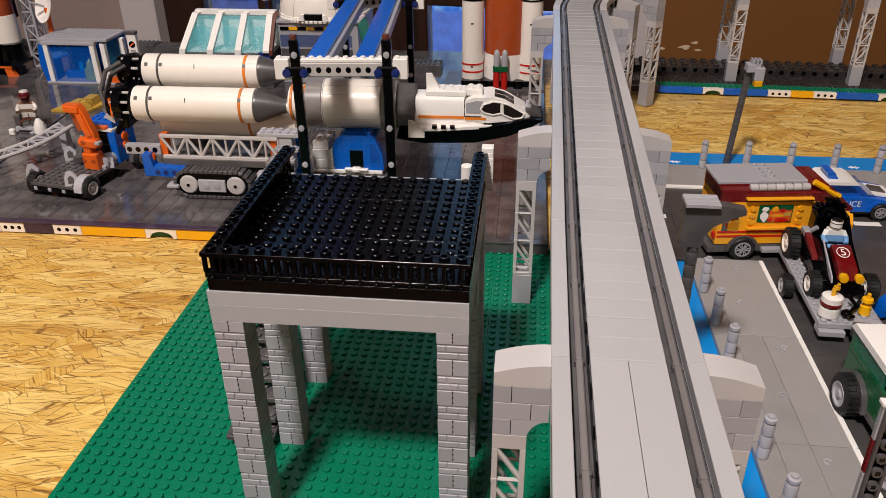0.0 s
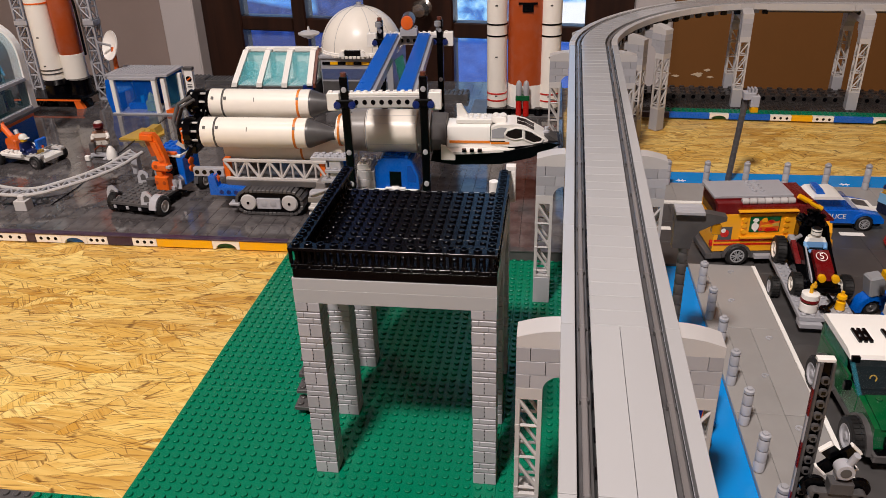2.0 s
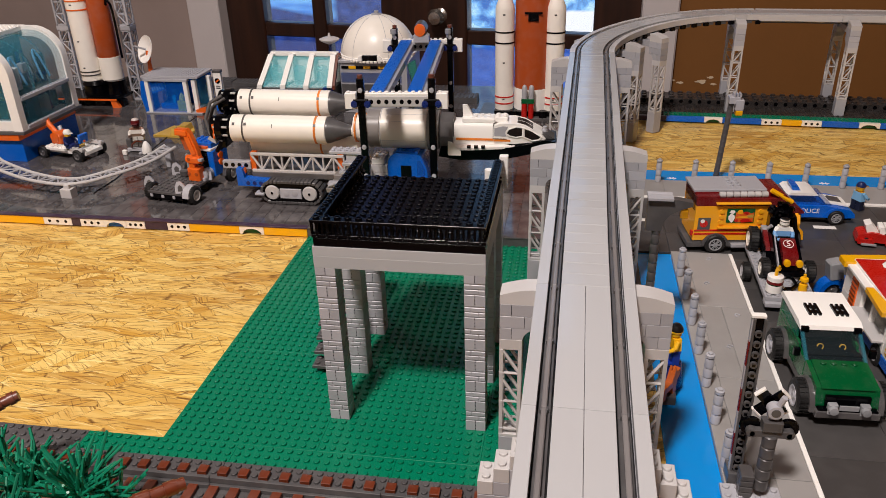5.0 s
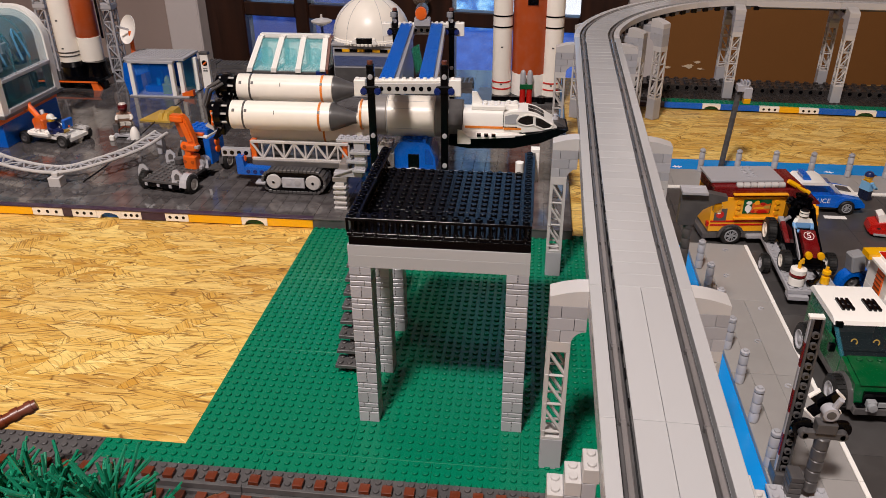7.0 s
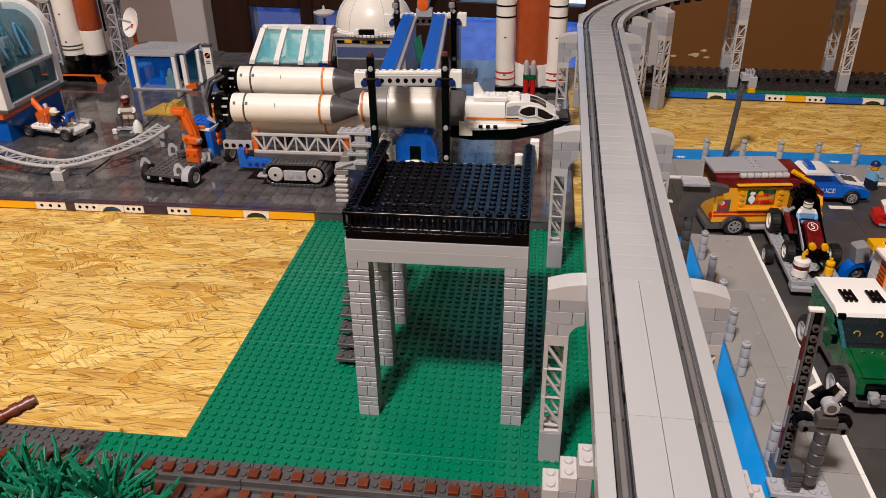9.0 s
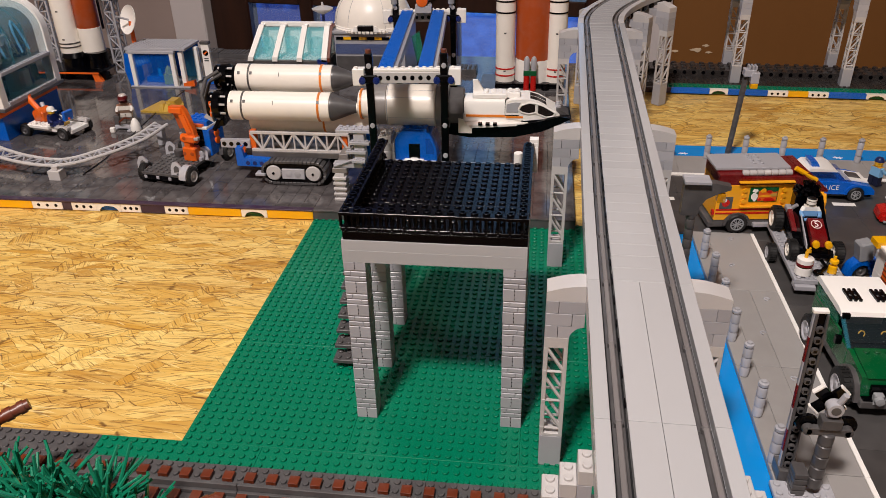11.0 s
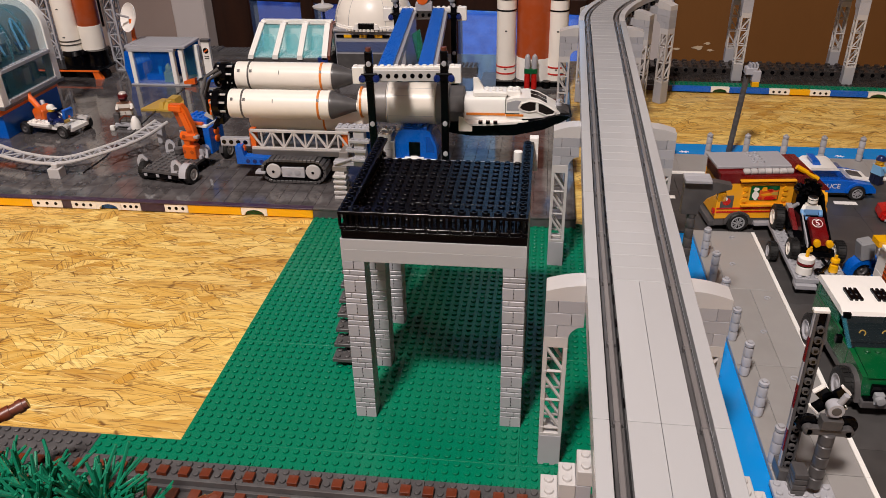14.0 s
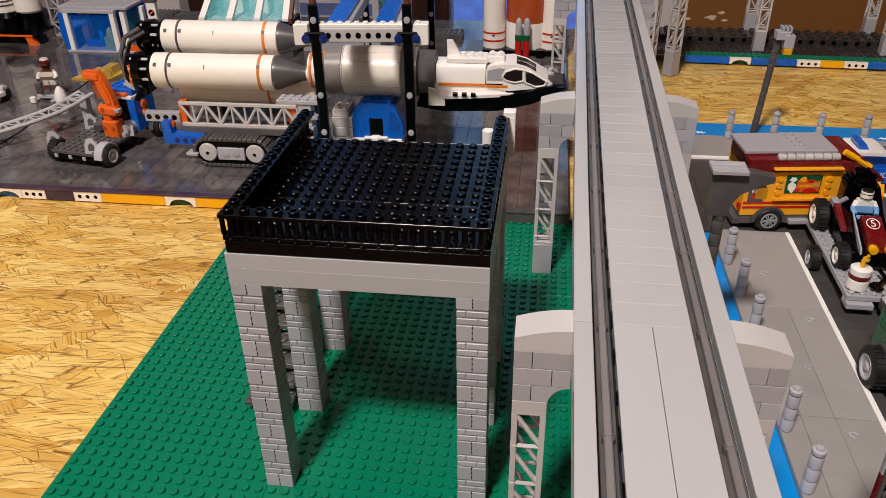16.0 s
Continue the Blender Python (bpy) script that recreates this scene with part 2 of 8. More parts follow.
TSMOKE = glassy("smoked_clear_plastic", (30, 24, 26), 0.75)
DARKP = plastic("charcoal_plate_plastic", (50, 46, 45), 0.25, 0.03)
OSB = osb_material()


# ---- mesh helpers (stud units) ----
class M:
    """Collects faces for one mesh, in studs."""

    def __init__(self):
        self.v, self.f = [], []

    def add(self, verts, faces, m=None):
        k = len(self.v)
        self.v += [tuple(m @ Vector(p)) for p in verts] if m else [tuple(p) for p in verts]
        self.f += [tuple(i + k for i in f) for f in faces]
        return self

    def box(self, x0, y0, z0, x1, y1, z1, c=0.04, m=None):
        """A box with chamfered edges."""
        c = min(c, 0.45 * (x1 - x0), 0.45 * (y1 - y0), 0.45 * (z1 - z0))
        xs, ys, zs = (x0, x1), (y0, y1), (z0, z1)
        v, idx = [], {}
        for i in (0, 1):
            for j in (0, 1):
                for k in (0, 1):
                    d = [c if e == 0 else -c for e in (i, j, k)]
                    for a in range(3):
                        p = [xs[i] + d[0], ys[j] + d[1], zs[k] + d[2]]
                        p[a] = (xs[i], ys[j], zs[k])[a]
                        idx[i, j, k, a] = len(v)
                        v.append(p)
        f = []
        for a in range(3):
            for s in (0, 1):
                q = []
                for e in ((0, 0), (1, 0), (1, 1), (0, 1)):
                    key = list(e)
                    key.insert(a, s)
                    q.append(idx[(*key, a)])
                if (s == 0) != (a == 1):
                    q.reverse()
                f.append(q)
        for a in range(3):
            b, d = [e for e in range(3) if e != a]
            for s in (0, 1):
                for t in (0, 1):
                    lo, hi = [0, 0, 0], [0, 0, 0]
                    lo[b] = hi[b] = s
                    lo[d] = hi[d] = t
                    hi[a] = 1
                    q = [idx[(*lo, b)], idx[(*hi, b)], idx[(*hi, d)], idx[(*lo, d)]]
                    f.append(q)
        for i in (0, 1):
            for j in (0, 1):
                for k in (0, 1):
                    f.append([idx[i, j, k, a] for a in range(3)])
        return self.add(v, f, m)

    def cyl(self, p, r, h, seg=12, axis="z", r2=None, c=0.03, m=None):
        """A cylinder or cone frustum from p along an axis, with a small chamfer at its far end."""
        r2 = r if r2 is None else r2
        rings = [(0, r), (h - c, r2), (h, max(r2 - c, 0.001))] if c and h > 2 * c else [(0, r), (h, r2)]
        v, f = [], []
        for z, rr in rings:
            for i in range(seg):
                a = 2 * math.pi * i / seg
                q = (rr * math.cos(a), rr * math.sin(a), z)
                v.append({"z": q, "x": (q[2], q[0], q[1]), "y": (q[1], q[2], q[0])}[axis])
        for k in range(len(rings) - 1):
            for i in range(seg):
                j = (i + 1) % seg
                f.append((k * seg + i, k * seg + j, (k + 1) * seg + j, (k + 1) * seg + i))
        f.append(tuple(reversed(range(seg))))
        f.append(tuple((len(rings) - 1) * seg + i for i in range(seg)))
        v = [(a + p[0], b + p[1], d + p[2]) for a, b, d in v]
        return self.add(v, f, m)

    def stud(self, x, y, z, seg=12):
        return self.cyl((x, y, z), 0.3, 0.21, seg, c=0.04)

    def studs(self, x0, y0, nx, ny, z, seg=10):
        for i in range(nx):
            for j in range(ny):
                self.stud(x0 + i + 0.5, y0 + j + 0.5, z, seg)
        return self

    def prism(self, prof, lo, hi, axis="y", m=None):
        """An extruded outline. Axis y: outline in (x, z); x: in (y, z); z: in (x, y)."""
        n = len(prof)
        put = {"y": lambda a, b, t: (a, t, b), "x": lambda a, b, t: (t, a, b), "z": lambda a, b, t: (a, b, t)}[axis]
        v = [put(a, b, lo) for a, b in prof] + [put(a, b, hi) for a, b in prof]
        f = [tuple(range(n)), tuple(reversed(range(n, 2 * n)))]
        f += [((i + 1) % n, i, n + i, n + (i + 1) % n) for i in range(n)]
        return self.add(v, f, m)

    def lathe(self, p, prof, seg=24, axis="z", m=None):
        """A turned shape: rows of (distance along the axis, radius)."""
        v, f = [], []
        for z, r in prof:
            for i in range(seg):
                a = 2 * math.pi * i / seg
                q = (max(r, 0.002) * math.cos(a), max(r, 0.002) * math.sin(a), z)
                q = {"z": q, "x": (q[2], q[0], q[1]), "y": (q[1], q[2], q[0])}[axis]
                v.append((q[0] + p[0], q[1] + p[1], q[2] + p[2]))
        for k in range(len(prof) - 1):
            for i in range(seg):
                j = (i + 1) % seg
                f.append((k * seg + i, k * seg + j, (k + 1) * seg + j, (k + 1) * seg + i))
        f.append(tuple(reversed(range(seg))))
        f.append(tuple((len(prof) - 1) * seg + i for i in range(seg)))
        return self.add(v, f, m)

    def rod(self, a, b, r, seg=6):
        a, b = Vector(a), Vector(b)
        d = b - a
        t = Matrix.Translation(a) @ d.to_track_quat("Z", "Y").to_matrix().to_4x4()
        return self.cyl((0, 0, 0), r, d.length, seg, c=0, m=t)

    def tube(self, pts, r, seg=6):
        for a, b in zip(pts, pts[1:]):
            self.rod(a, b, r, seg)
        return self

    def sweep(self, path, rect):
        """A bar of rectangular section (across0, z0, across1, z1) along a plan path of (x, y, z)."""
        a0, z0, a1, z1 = rect
        v, f, n = [], [], len(path)
        for i, q in enumerate(path):
            p0, p1 = Vector(path[max(i - 1, 0)]), Vector(path[min(i + 1, n - 1)])
            d = (p1 - p0).normalized()
            r = Vector((d.y, -d.x, 0)).normalized()
            for a, z in ((a0, z0), (a1, z0), (a1, z1), (a0, z1)):
                v.append((q[0] + r.x * a, q[1] + r.y * a, q[2] + z))
        for i in range(n - 1):
            for k in range(4):
                f.append((4 * i + k, 4 * i + (k + 1) % 4, 4 * i + 4 + (k + 1) % 4, 4 * i + 4 + k))
        f += [(3, 2, 1, 0), tuple(4 * (n - 1) + k for k in range(4))]
        return self.add(v, f)

    def mesh(self, name, mat, smooth=False):
        me = bpy.data.meshes.new(name)
        me.from_pydata([(x * S, y * S, z * S) for x, y, z in self.v], [], self.f)
        bm = bmesh.new()
        bm.from_mesh(me)
        bmesh.ops.recalc_face_normals(bm, faces=bm.faces)
        bm.to_mesh(me)
        bm.free()
        me.materials.append(mat)
        if smooth:
            me.polygons.foreach_set("use_smooth", [True] * len(me.polygons))
            me.set_sharp_from_angle(angle=radians(35))
        return me


def part(name, shape, material, parent=None, label="", at=(0, 0, 0), turn=0, smooth=True):
    """One mesh object under a thing or a part."""
    me = shape if isinstance(shape, bpy.types.Mesh) else shape.mesh(name, material, smooth)
    ob = new(name, me)
    ob.location = [c * S for c in at]
    ob.rotation_euler[2] = radians(turn)
    ob.parent = parent
    if name.endswith(("pane", "glass")):
        ob.visible_shadow = False
    return tagged(ob, label)


def thing(name, x, y, z, label, category, turn=0, group="", kind=""):
    """An empty at the base of a thing."""
    ob = new(name)
    ob.empty_display_size = 0.01
    ob.location = (x * S, y * S, z * S)
    ob.rotation_euler[2] = radians(turn)
    return tagged(ob, label, category, group, kind)


def solo(name, shape, material, label, category, at=(0, 0, 0), turn=0, group="", kind=""):
    return tagged(part(name, shape, material, None, label, at, turn), "", category, group, kind)


def truss(m, x0, y0, z0, x1, y1, z1, cells, t=0.14):
    """An upright lattice column with four posts and crossing braces."""
    for x in (x0 + t, x1 - t):
        for y in (y0 + t, y1 - t):
            m.box(x - t, y - t, z0, x + t, y + t, z1, 0.02)
    h = (z1 - z0) / cells
    for k in range(cells):
        a, b = z0 + k * h, z0 + (k + 1) * h
        up = k % 2
        for y in (y0 + t, y1 - t):
            m.rod((x0 + t if up else x1 - t, y, a), (x1 - t if up else x0 + t, y, b), t * 0.8, 5)
            m.rod((x0 + t, y, b), (x1 - t, y, b), t * 0.7, 5)
        for x in (x0 + t, x1 - t):
            m.rod((x, y0 + t if up else y1 - t, a), (x, y1 - t if up else y0 + t, b), t * 0.8, 5)
            m.rod((x, y0 + t, b), (x, y1 - t, b), t * 0.7, 5)
    m.box(x0, y0, z0, x1, y1, z0 + 0.3, 0.03)
    m.box(x0, y0, z1 - 0.3, x1, y1, z1, 0.03)
    return m


# ---- the room ----
ROOM_Y, RX0, RX1, RY0, FLOOR_Z, CEIL_Z = 1.5, -2.2, 2.6, -2.4, -0.75, 2.7
WALLG = plaster("warm_grey_wall_paint", (160, 144, 138))
WALLB = plaster("ochre_brown_wall_paint", (128, 83, 33), 0.03)
TRIM = plaster("white_trim_paint", (206, 200, 200), 0.02)
DOORW = wood("dark_stained_door_wood", (30, 15, 10), (56, 31, 20))
FLOORW = wood("brown_floor_wood", (70, 44, 26), (120, 80, 48), 0.35)
# unseen ceiling, darkened so that less light bounces into the shadows
CEIL_DULL = plaster("dull_ceiling_paint", (118, 111, 104), 0.02)


# the wall with the door stands askew to the table
SKEW = Matrix.Translation((0.345, ROOM_Y, 0)) @ Matrix.Rotation(radians(-9.3), 4, "Z") @ Matrix.Translation((-0.345, -ROOM_Y, 0))


def mbox(m, x0, y0, z0, x1, y1, z1, c=0.001):
    """A box given in metres."""
    return m.box(x0 / S, y0 / S, z0 / S, x1 / S, y1 / S, z1 / S, c / S)


def setting(name, m, mat, label, category):
    return solo(name, m, mat, label, category, kind="structure")


setting("floor", mbox(M(), RX0, RY0, FLOOR_Z - 0.05, RX1, ROOM_Y + 0.6, FLOOR_Z), FLOORW, "brown wooden room floor under the table", "floor")
setting("ceiling", mbox(M(), RX0, RY0, CEIL_Z, RX1, ROOM_Y + 0.6, CEIL_Z + 0.05), CEIL_DULL, "unseen room ceiling, kept dull grey to cut bounced light", "ceiling")
setting("wall_west", mbox(M(), RX0 - 0.1, RY0, FLOOR_Z, RX0, ROOM_Y + 0.6, CEIL_Z), WALLG, "warm grey painted side wall", "wall")
setting("wall_east", mbox(M(), RX1, RY0, FLOOR_Z, RX1 + 0.1, ROOM_Y + 0.6, CEIL_Z), WALLB, "ochre brown painted side wall", "wall")
setting("wall_south", mbox(M(), RX0, RY0 - 0.1, FLOOR_Z, RX1, RY0, CEIL_Z), WALLG, "warm grey painted wall behind the walker", "wall")
grey_wall = setting("wall_north_grey", mbox(M(), RX0 - 0.1, ROOM_Y, FLOOR_Z, -0.945, ROOM_Y + 0.15, CEIL_Z), WALLG, "warm grey painted wall beside the door", "wall")
setting("wall_north_brown", mbox(M(), 0.43, ROOM_Y, FLOOR_Z, RX1, ROOM_Y + 0.15, CEIL_Z), WALLB, "ochre brown painted wall with a chipped patch", "wall")
lintel = setting("wall_north_lintel", mbox(M(), -0.945, ROOM_Y, 1.35, 0.43, ROOM_Y + 0.15, CEIL_Z), WALLG, "wall above the door", "wall")
for name, x0, x1 in (("trim_west", -0.945, -0.839), ("trim_east", 0.345, 0.432)):
    casing = setting(name, mbox(M(), x0, ROOM_Y - 0.02, FLOOR_Z, x1, ROOM_Y + 0.14, 1.35, 0.004), TRIM, "white painted door casing", "trim")
    if name == "trim_west":
        casing.matrix_world = SKEW
grey_wall.matrix_world = SKEW
lintel.matrix_world = SKEW
PATCH = plaster("bare_plaster", (226, 206, 176))
chip, chip_rng = M(), random.Random(21)
for dx, dz, w, h in ((0, 0, 0.026, 0.006), (0.02, 0.01, 0.016, 0.003), (-0.05, -0.004, 0.018, 0.003), (-0.075, 0.002, 0.02, 0.003), (0.03, -0.006, 0.016, 0.003), (-0.14, 0.004, 0.03, 0.004)):
    chip.prism([((0.505 + dx + w / 2 * math.cos(a) * chip_rng.uniform(0.5, 1.3)) / S, (-0.095 + dz + h * math.sin(a) * chip_rng.uniform(0.4, 1.3)) / S) for a in [k * math.pi / 9 for k in range(18)]], (ROOM_Y - 0.0015) / S, (ROOM_Y + 0.002) / S)
setting("chipped_paint", chip, PATCH, "pale bare plaster where brown paint has chipped", "wall patch")

# double door with panes
METAL = plastic("worn_steel", (190, 184, 176), 0.22, 0.02)
METAL.node_tree.nodes["Principled BSDF"].inputs["Metallic"].default_value = 0.9
door = thing("door_1", 0, 0, 0, "dark-stained wooden double door with glass panes", "door", kind="structure")
door.matrix_world = SKEW
frame_m = M()
PANES = [(-0.717, -0.56), (-0.519, -0.35), (-0.106, 0.063), (0.079, 0.227)]
ROWS = [(-0.70, -0.40), (-0.36, -0.03), (0.008, 0.30), (0.335, 0.62), (0.655, 0.95), (0.985, 1.28)]
xs = [-0.839] + [v for p in PANES for v in p] + [0.345]
for a, b in zip(xs[::2], xs[1::2]):
    mbox(frame_m, a, ROOM_Y + 0.02, FLOOR_Z, b, ROOM_Y + 0.07, 1.35, 0.004)
zs = [FLOOR_Z] + [v for r in ROWS for v in r] + [1.35]
for x0, x1 in PANES:
    for a, b in zip(zs[::2], zs[1::2]):
        mbox(frame_m, x0, ROOM_Y + 0.023, a, x1, ROOM_Y + 0.067, b, 0.003)
part("door_frame", frame_m, DOORW, door, "dark brown stained frame and glazing bars")
PANE = glassy("window_glass", (200, 215, 225), 0.12, 0.02)
for x0, x1 in PANES:
    for z0, z1 in ROWS:
        g = part("pane", mbox(M(), x0, ROOM_Y + 0.042, z0, x1, ROOM_Y + 0.046, z1, 0.0005), PANE, door)
        g.visible_shadow = False
knob = M().lathe((-0.179 / S, (ROOM_Y - 0.035) / S, 0.045 / S), [(0, 0.2), (0.4, 2.0), (2.2, 2.9), (3.6, 2.0), (4.2, 1.1), (6.2, 1.0), (7.0, 2.6), (7.2, 2.6)], 20, "y")
part("door_knob", knob, METAL, door, "round polished metal door knob")
setting("backdrop", mbox(M(), -1.6, 2.6, -1.5, 1.4, 2.61, 2.2), dusk_outside(), "dusky blue evening light outside the door", "backdrop")

# ---- the table ----
TABLE_Z = -0.13
board = M().box(-215, -27, TABLE_Z - 2.2, 200, 128, TABLE_Z, 0.1)
solo("table_board", board, OSB, "honey-coloured strand board tabletop", "table", kind="structure")


# ---- green baseplates ----
stud_me = M().stud(0, 0, 0, 12).mesh("stud", GREEN, True)


def baseplate(x0, y0, nx, ny, label="green studded baseplate on the board", mat=GREEN, name="baseplate", z=0.0, group="baseplates"):
    m = M().box(0.006, 0.006, -0.13, nx - 0.006, ny - 0.006, 0.0, 0.03)
    if mat is not GREEN:
        m.studs(0, 0, nx, ny, 0.0, 10)
    ob = solo(name, m, mat, label, "baseplate", at=(x0, y0, z), group=group)
    if mat is GREEN:
        for i in range(nx):
            for j in range(ny):
                part("stud", stud_me, GREEN, ob, at=(i + 0.5, j + 0.5, 0))
    return ob


for x0 in (-16, 0, 16):
    for y0 in (-5, 11, 27):
        baseplate(x0, y0, 16, 16)
for x0 in (-24, -8, 8):
    baseplate(x0, -13, 16, 8)
baseplate(24, -13, 9, 8)
baseplate(33, -13, 16, 5)
for x0 in (-56, -40):
    baseplate(x0, -13, 16, 8, "dark grey studded baseplate by the train track", DBG)

# ---- the grey and black platform ----
plat = thing("station_platform", 0, 0, 0, "grey brick-legged platform with a black railed deck", "platform")
cut = M().box(0.07, 0.07, 0.0, 1.93, 1.93, 1.2, 0.01)
for z0, z1, cuts in ((0.10, 0.52, (0.0, 1.36, 2.0)), (0.64, 1.06, (0.0, 0.62, 2.0))):
    for a, b in zip(cuts, cuts[1:]):
        cut.box(a + 0.03, 0.0, z0, b - 0.03, 2.0, z1, 0.03)
masonry_mesh = cut.mesh("masonry_brick", LBG)
half = M().box(0.012, 0.0, 0.012, 0.985, 2.0, 1.19, 0.025)
half_mesh = half.mesh("half_brick", LBG)
pin_mesh = M().box(-0.04, -0.012, 0, 0.04, 0.05, 0.13, 0.01).mesh("joint_pit", BLACK)
LEG_H = 17.6
for lx in (0, 14):
    for ly in (0, 8, 16):
        leg = part("leg", M().box(0.12, 0.12, 0, 1.88, 1.88, LEG_H, 0.02), LBG, plat, "grey masonry brick leg", at=(lx, ly, 0))
        z, k = 0.0, 0
        while z < LEG_H - 0.3:
            h = min(1.2, LEG_H - z)
            if k % 2 == 0 or h < 1.1:
                for dx in (0, 1):
                    b = part("brick", half_mesh, LBG, leg, at=(dx, 0, z))
                    b.scale[2] = h / 1.2
                for dz in (0.15, 0.5, 0.85):
                    part("joint_pit", pin_mesh, BLACK, leg, at=(1.0, 0, z + dz * h))
            else:
                part("masonry_brick", masonry_mesh, LBG, leg, at=(0, 0, z))
            z, k = z + 1.2, k + 1
BEAM = plastic("beam_grey_plastic", (184, 185, 187), 0.35, 0.03)
for y0 in (0, 16):
    for z0, z1 in ((0.01, 1.2), (1.21, 2.19)):
        part("beam", M().box(0.0, y0, LEG_H + z0, 16, y0 + 2, LEG_H + z1, 0.008), BEAM, plat, "smooth light grey beam")
for x0 in (0, 14):
    for z0, z1 in ((0.01, 1.2), (1.21, 2.19)):
        part("beam", M().box(x0 + 0.005, 2.01, LEG_H + z0, x0 + 1.995, 15.99, LEG_H + z1, 0.008), BEAM, plat, "smooth light grey beam")
DECK = LEG_H + 2.2
for x0 in (0, 8):
    for y0, d in ((0, 6), (6, 6), (12, 4)):
        m = M().box(x0 + (0.14 if x0 == 0 else 0.01), y0 + (0.1 if y0 == 0 else 0.01), DECK, x0 + 7.99, y0 + d - 0.01, DECK + 0.8, 0.004)
        m.studs(x0, y0, 8, d, DECK + 0.8, 12)
        part("deck_plate", m, BLACK, plat, "glossy black studded plate")
RAIL0 = DECK + 0.8


baluster_me = M().lathe((0.5, 0.5, 0), [(0.3, 0.3), (0.5, 0.3), (0.52, 0.2), (0.62, 0.18), (1.3, 0.18), (1.36, 0.26), (1.55, 0.26)], 12).mesh("baluster", BLACK, True)
divider_me = M().box(-0.09, 0.3, 0.3, 0.09, 0.7, 1.55, 0.02).mesh("divider", BLACK)
base_me = M().box(0.0, 0.22, 0.0, 4.0, 0.9, 0.3, 0.01).mesh("railing_panel", BLACK)
pin_cap_me = M().lathe((0.5, 0.2, 0.02), [(0, 0.16), (0.1, 0.15), (0.16, 0.1), (0.19, 0.03)], 10).mesh("rail_pin", BLACK, True)
top_me = M().box(0.0, -0.06, 1.6, 4.0, 0.98, 1.86, 0.012)
for i in range(4):
    top_me.lathe((i + 0.5, 0.5, 1.86), [(0, 0.32), (0.2, 0.32), (0.22, 0.3), (0.22, 0.2), (0.06, 0.19)], 14)
top_me = top_me.mesh("top_rail", BLACK, True)


def fence_panel(x, y, turn=0):
    """A railing panel, four studs long, one stud deep."""
    p = part("railing_panel", base_me, BLACK, plat, "black baluster railing", at=(x, y, RAIL0), turn=turn)
    part("top_rail", top_me, BLACK, p)
    for i in range(4):
        part("baluster", baluster_me, BLACK, p, at=(i, 0, 0))
        part("divider", divider_me, BLACK, p, at=(i, 0, 0))
        part("rail_pin", pin_cap_me, BLACK, p, at=(i, 0, 0))


for i in range(4):
    fence_panel(4 * i, 0)
for x in (0, 15):
    for i in range(4):
        fence_panel(x + 1, 1.0 + 4.0 * i, 90)
for i in range(9):
    part("post_plate", M().box(0, 0, 0, 0.9, 0.9, 0.39, 0.03), WHITE, plat, "white stacked corner plate", at=(15.6, 17.06, RAIL0 - 1.35 + 0.4 * i))
part("corner_stub", M().cyl((0, 0, 0), 0.45, 1.7, 14), WHITE, plat, "white round stub", at=(14.5, 16.8, DECK))

# open stair behind the legs
stair = thing("open_stair", -4.2, 7.2, 0, "dark grey open stair of studded steps beside the platform", "stair")
for i in range(12):
    m = M().box(0, 0, 0, 3.9, 1.95, 0.4, 0.03).studs(0, 0, 4, 2, 0.4)
    part("step", m, DBG, stair, at=(0, 1.1 * i, 0.8 + 1.15 * i))
    part("riser", M().box(1.0, 0.9, 0, 1.7, 1.9, 1.15 if i else 0.8, 0.03), DBG, stair, at=(0, 1.1 * i, 0.8 + 1.15 * i - 1.15 if i else 0.0))

# ---- the raised track ----
TZ, BEND_Y = 19.8, 5.0
ARC = (61.3, 82.0, 35.0, 35.0)
RISE = 1.3


def line_x(y):
    """Centre line of the straight track, which leans a little on both sides of the bend."""
    return 24.8 + max(0.0, y - BEND_Y) * 0.0198 - max(0.0, BEND_Y - y) * 0.0112


def straight_piece(name, a0, a1, y0, y1, z0, z1, mat, parent, label="", c=0.03):
    m = M().box(a0, 0.02, 0, a1, y1 - y0 - 0.02, z1 - z0, c)
    ob = part(name, m, mat, parent, label, at=(line_x(y0), y0, z0))
    ob.rotation_euler[2] = -math.atan2(line_x(y1) - line_x(y0), y1 - y0)
    return ob


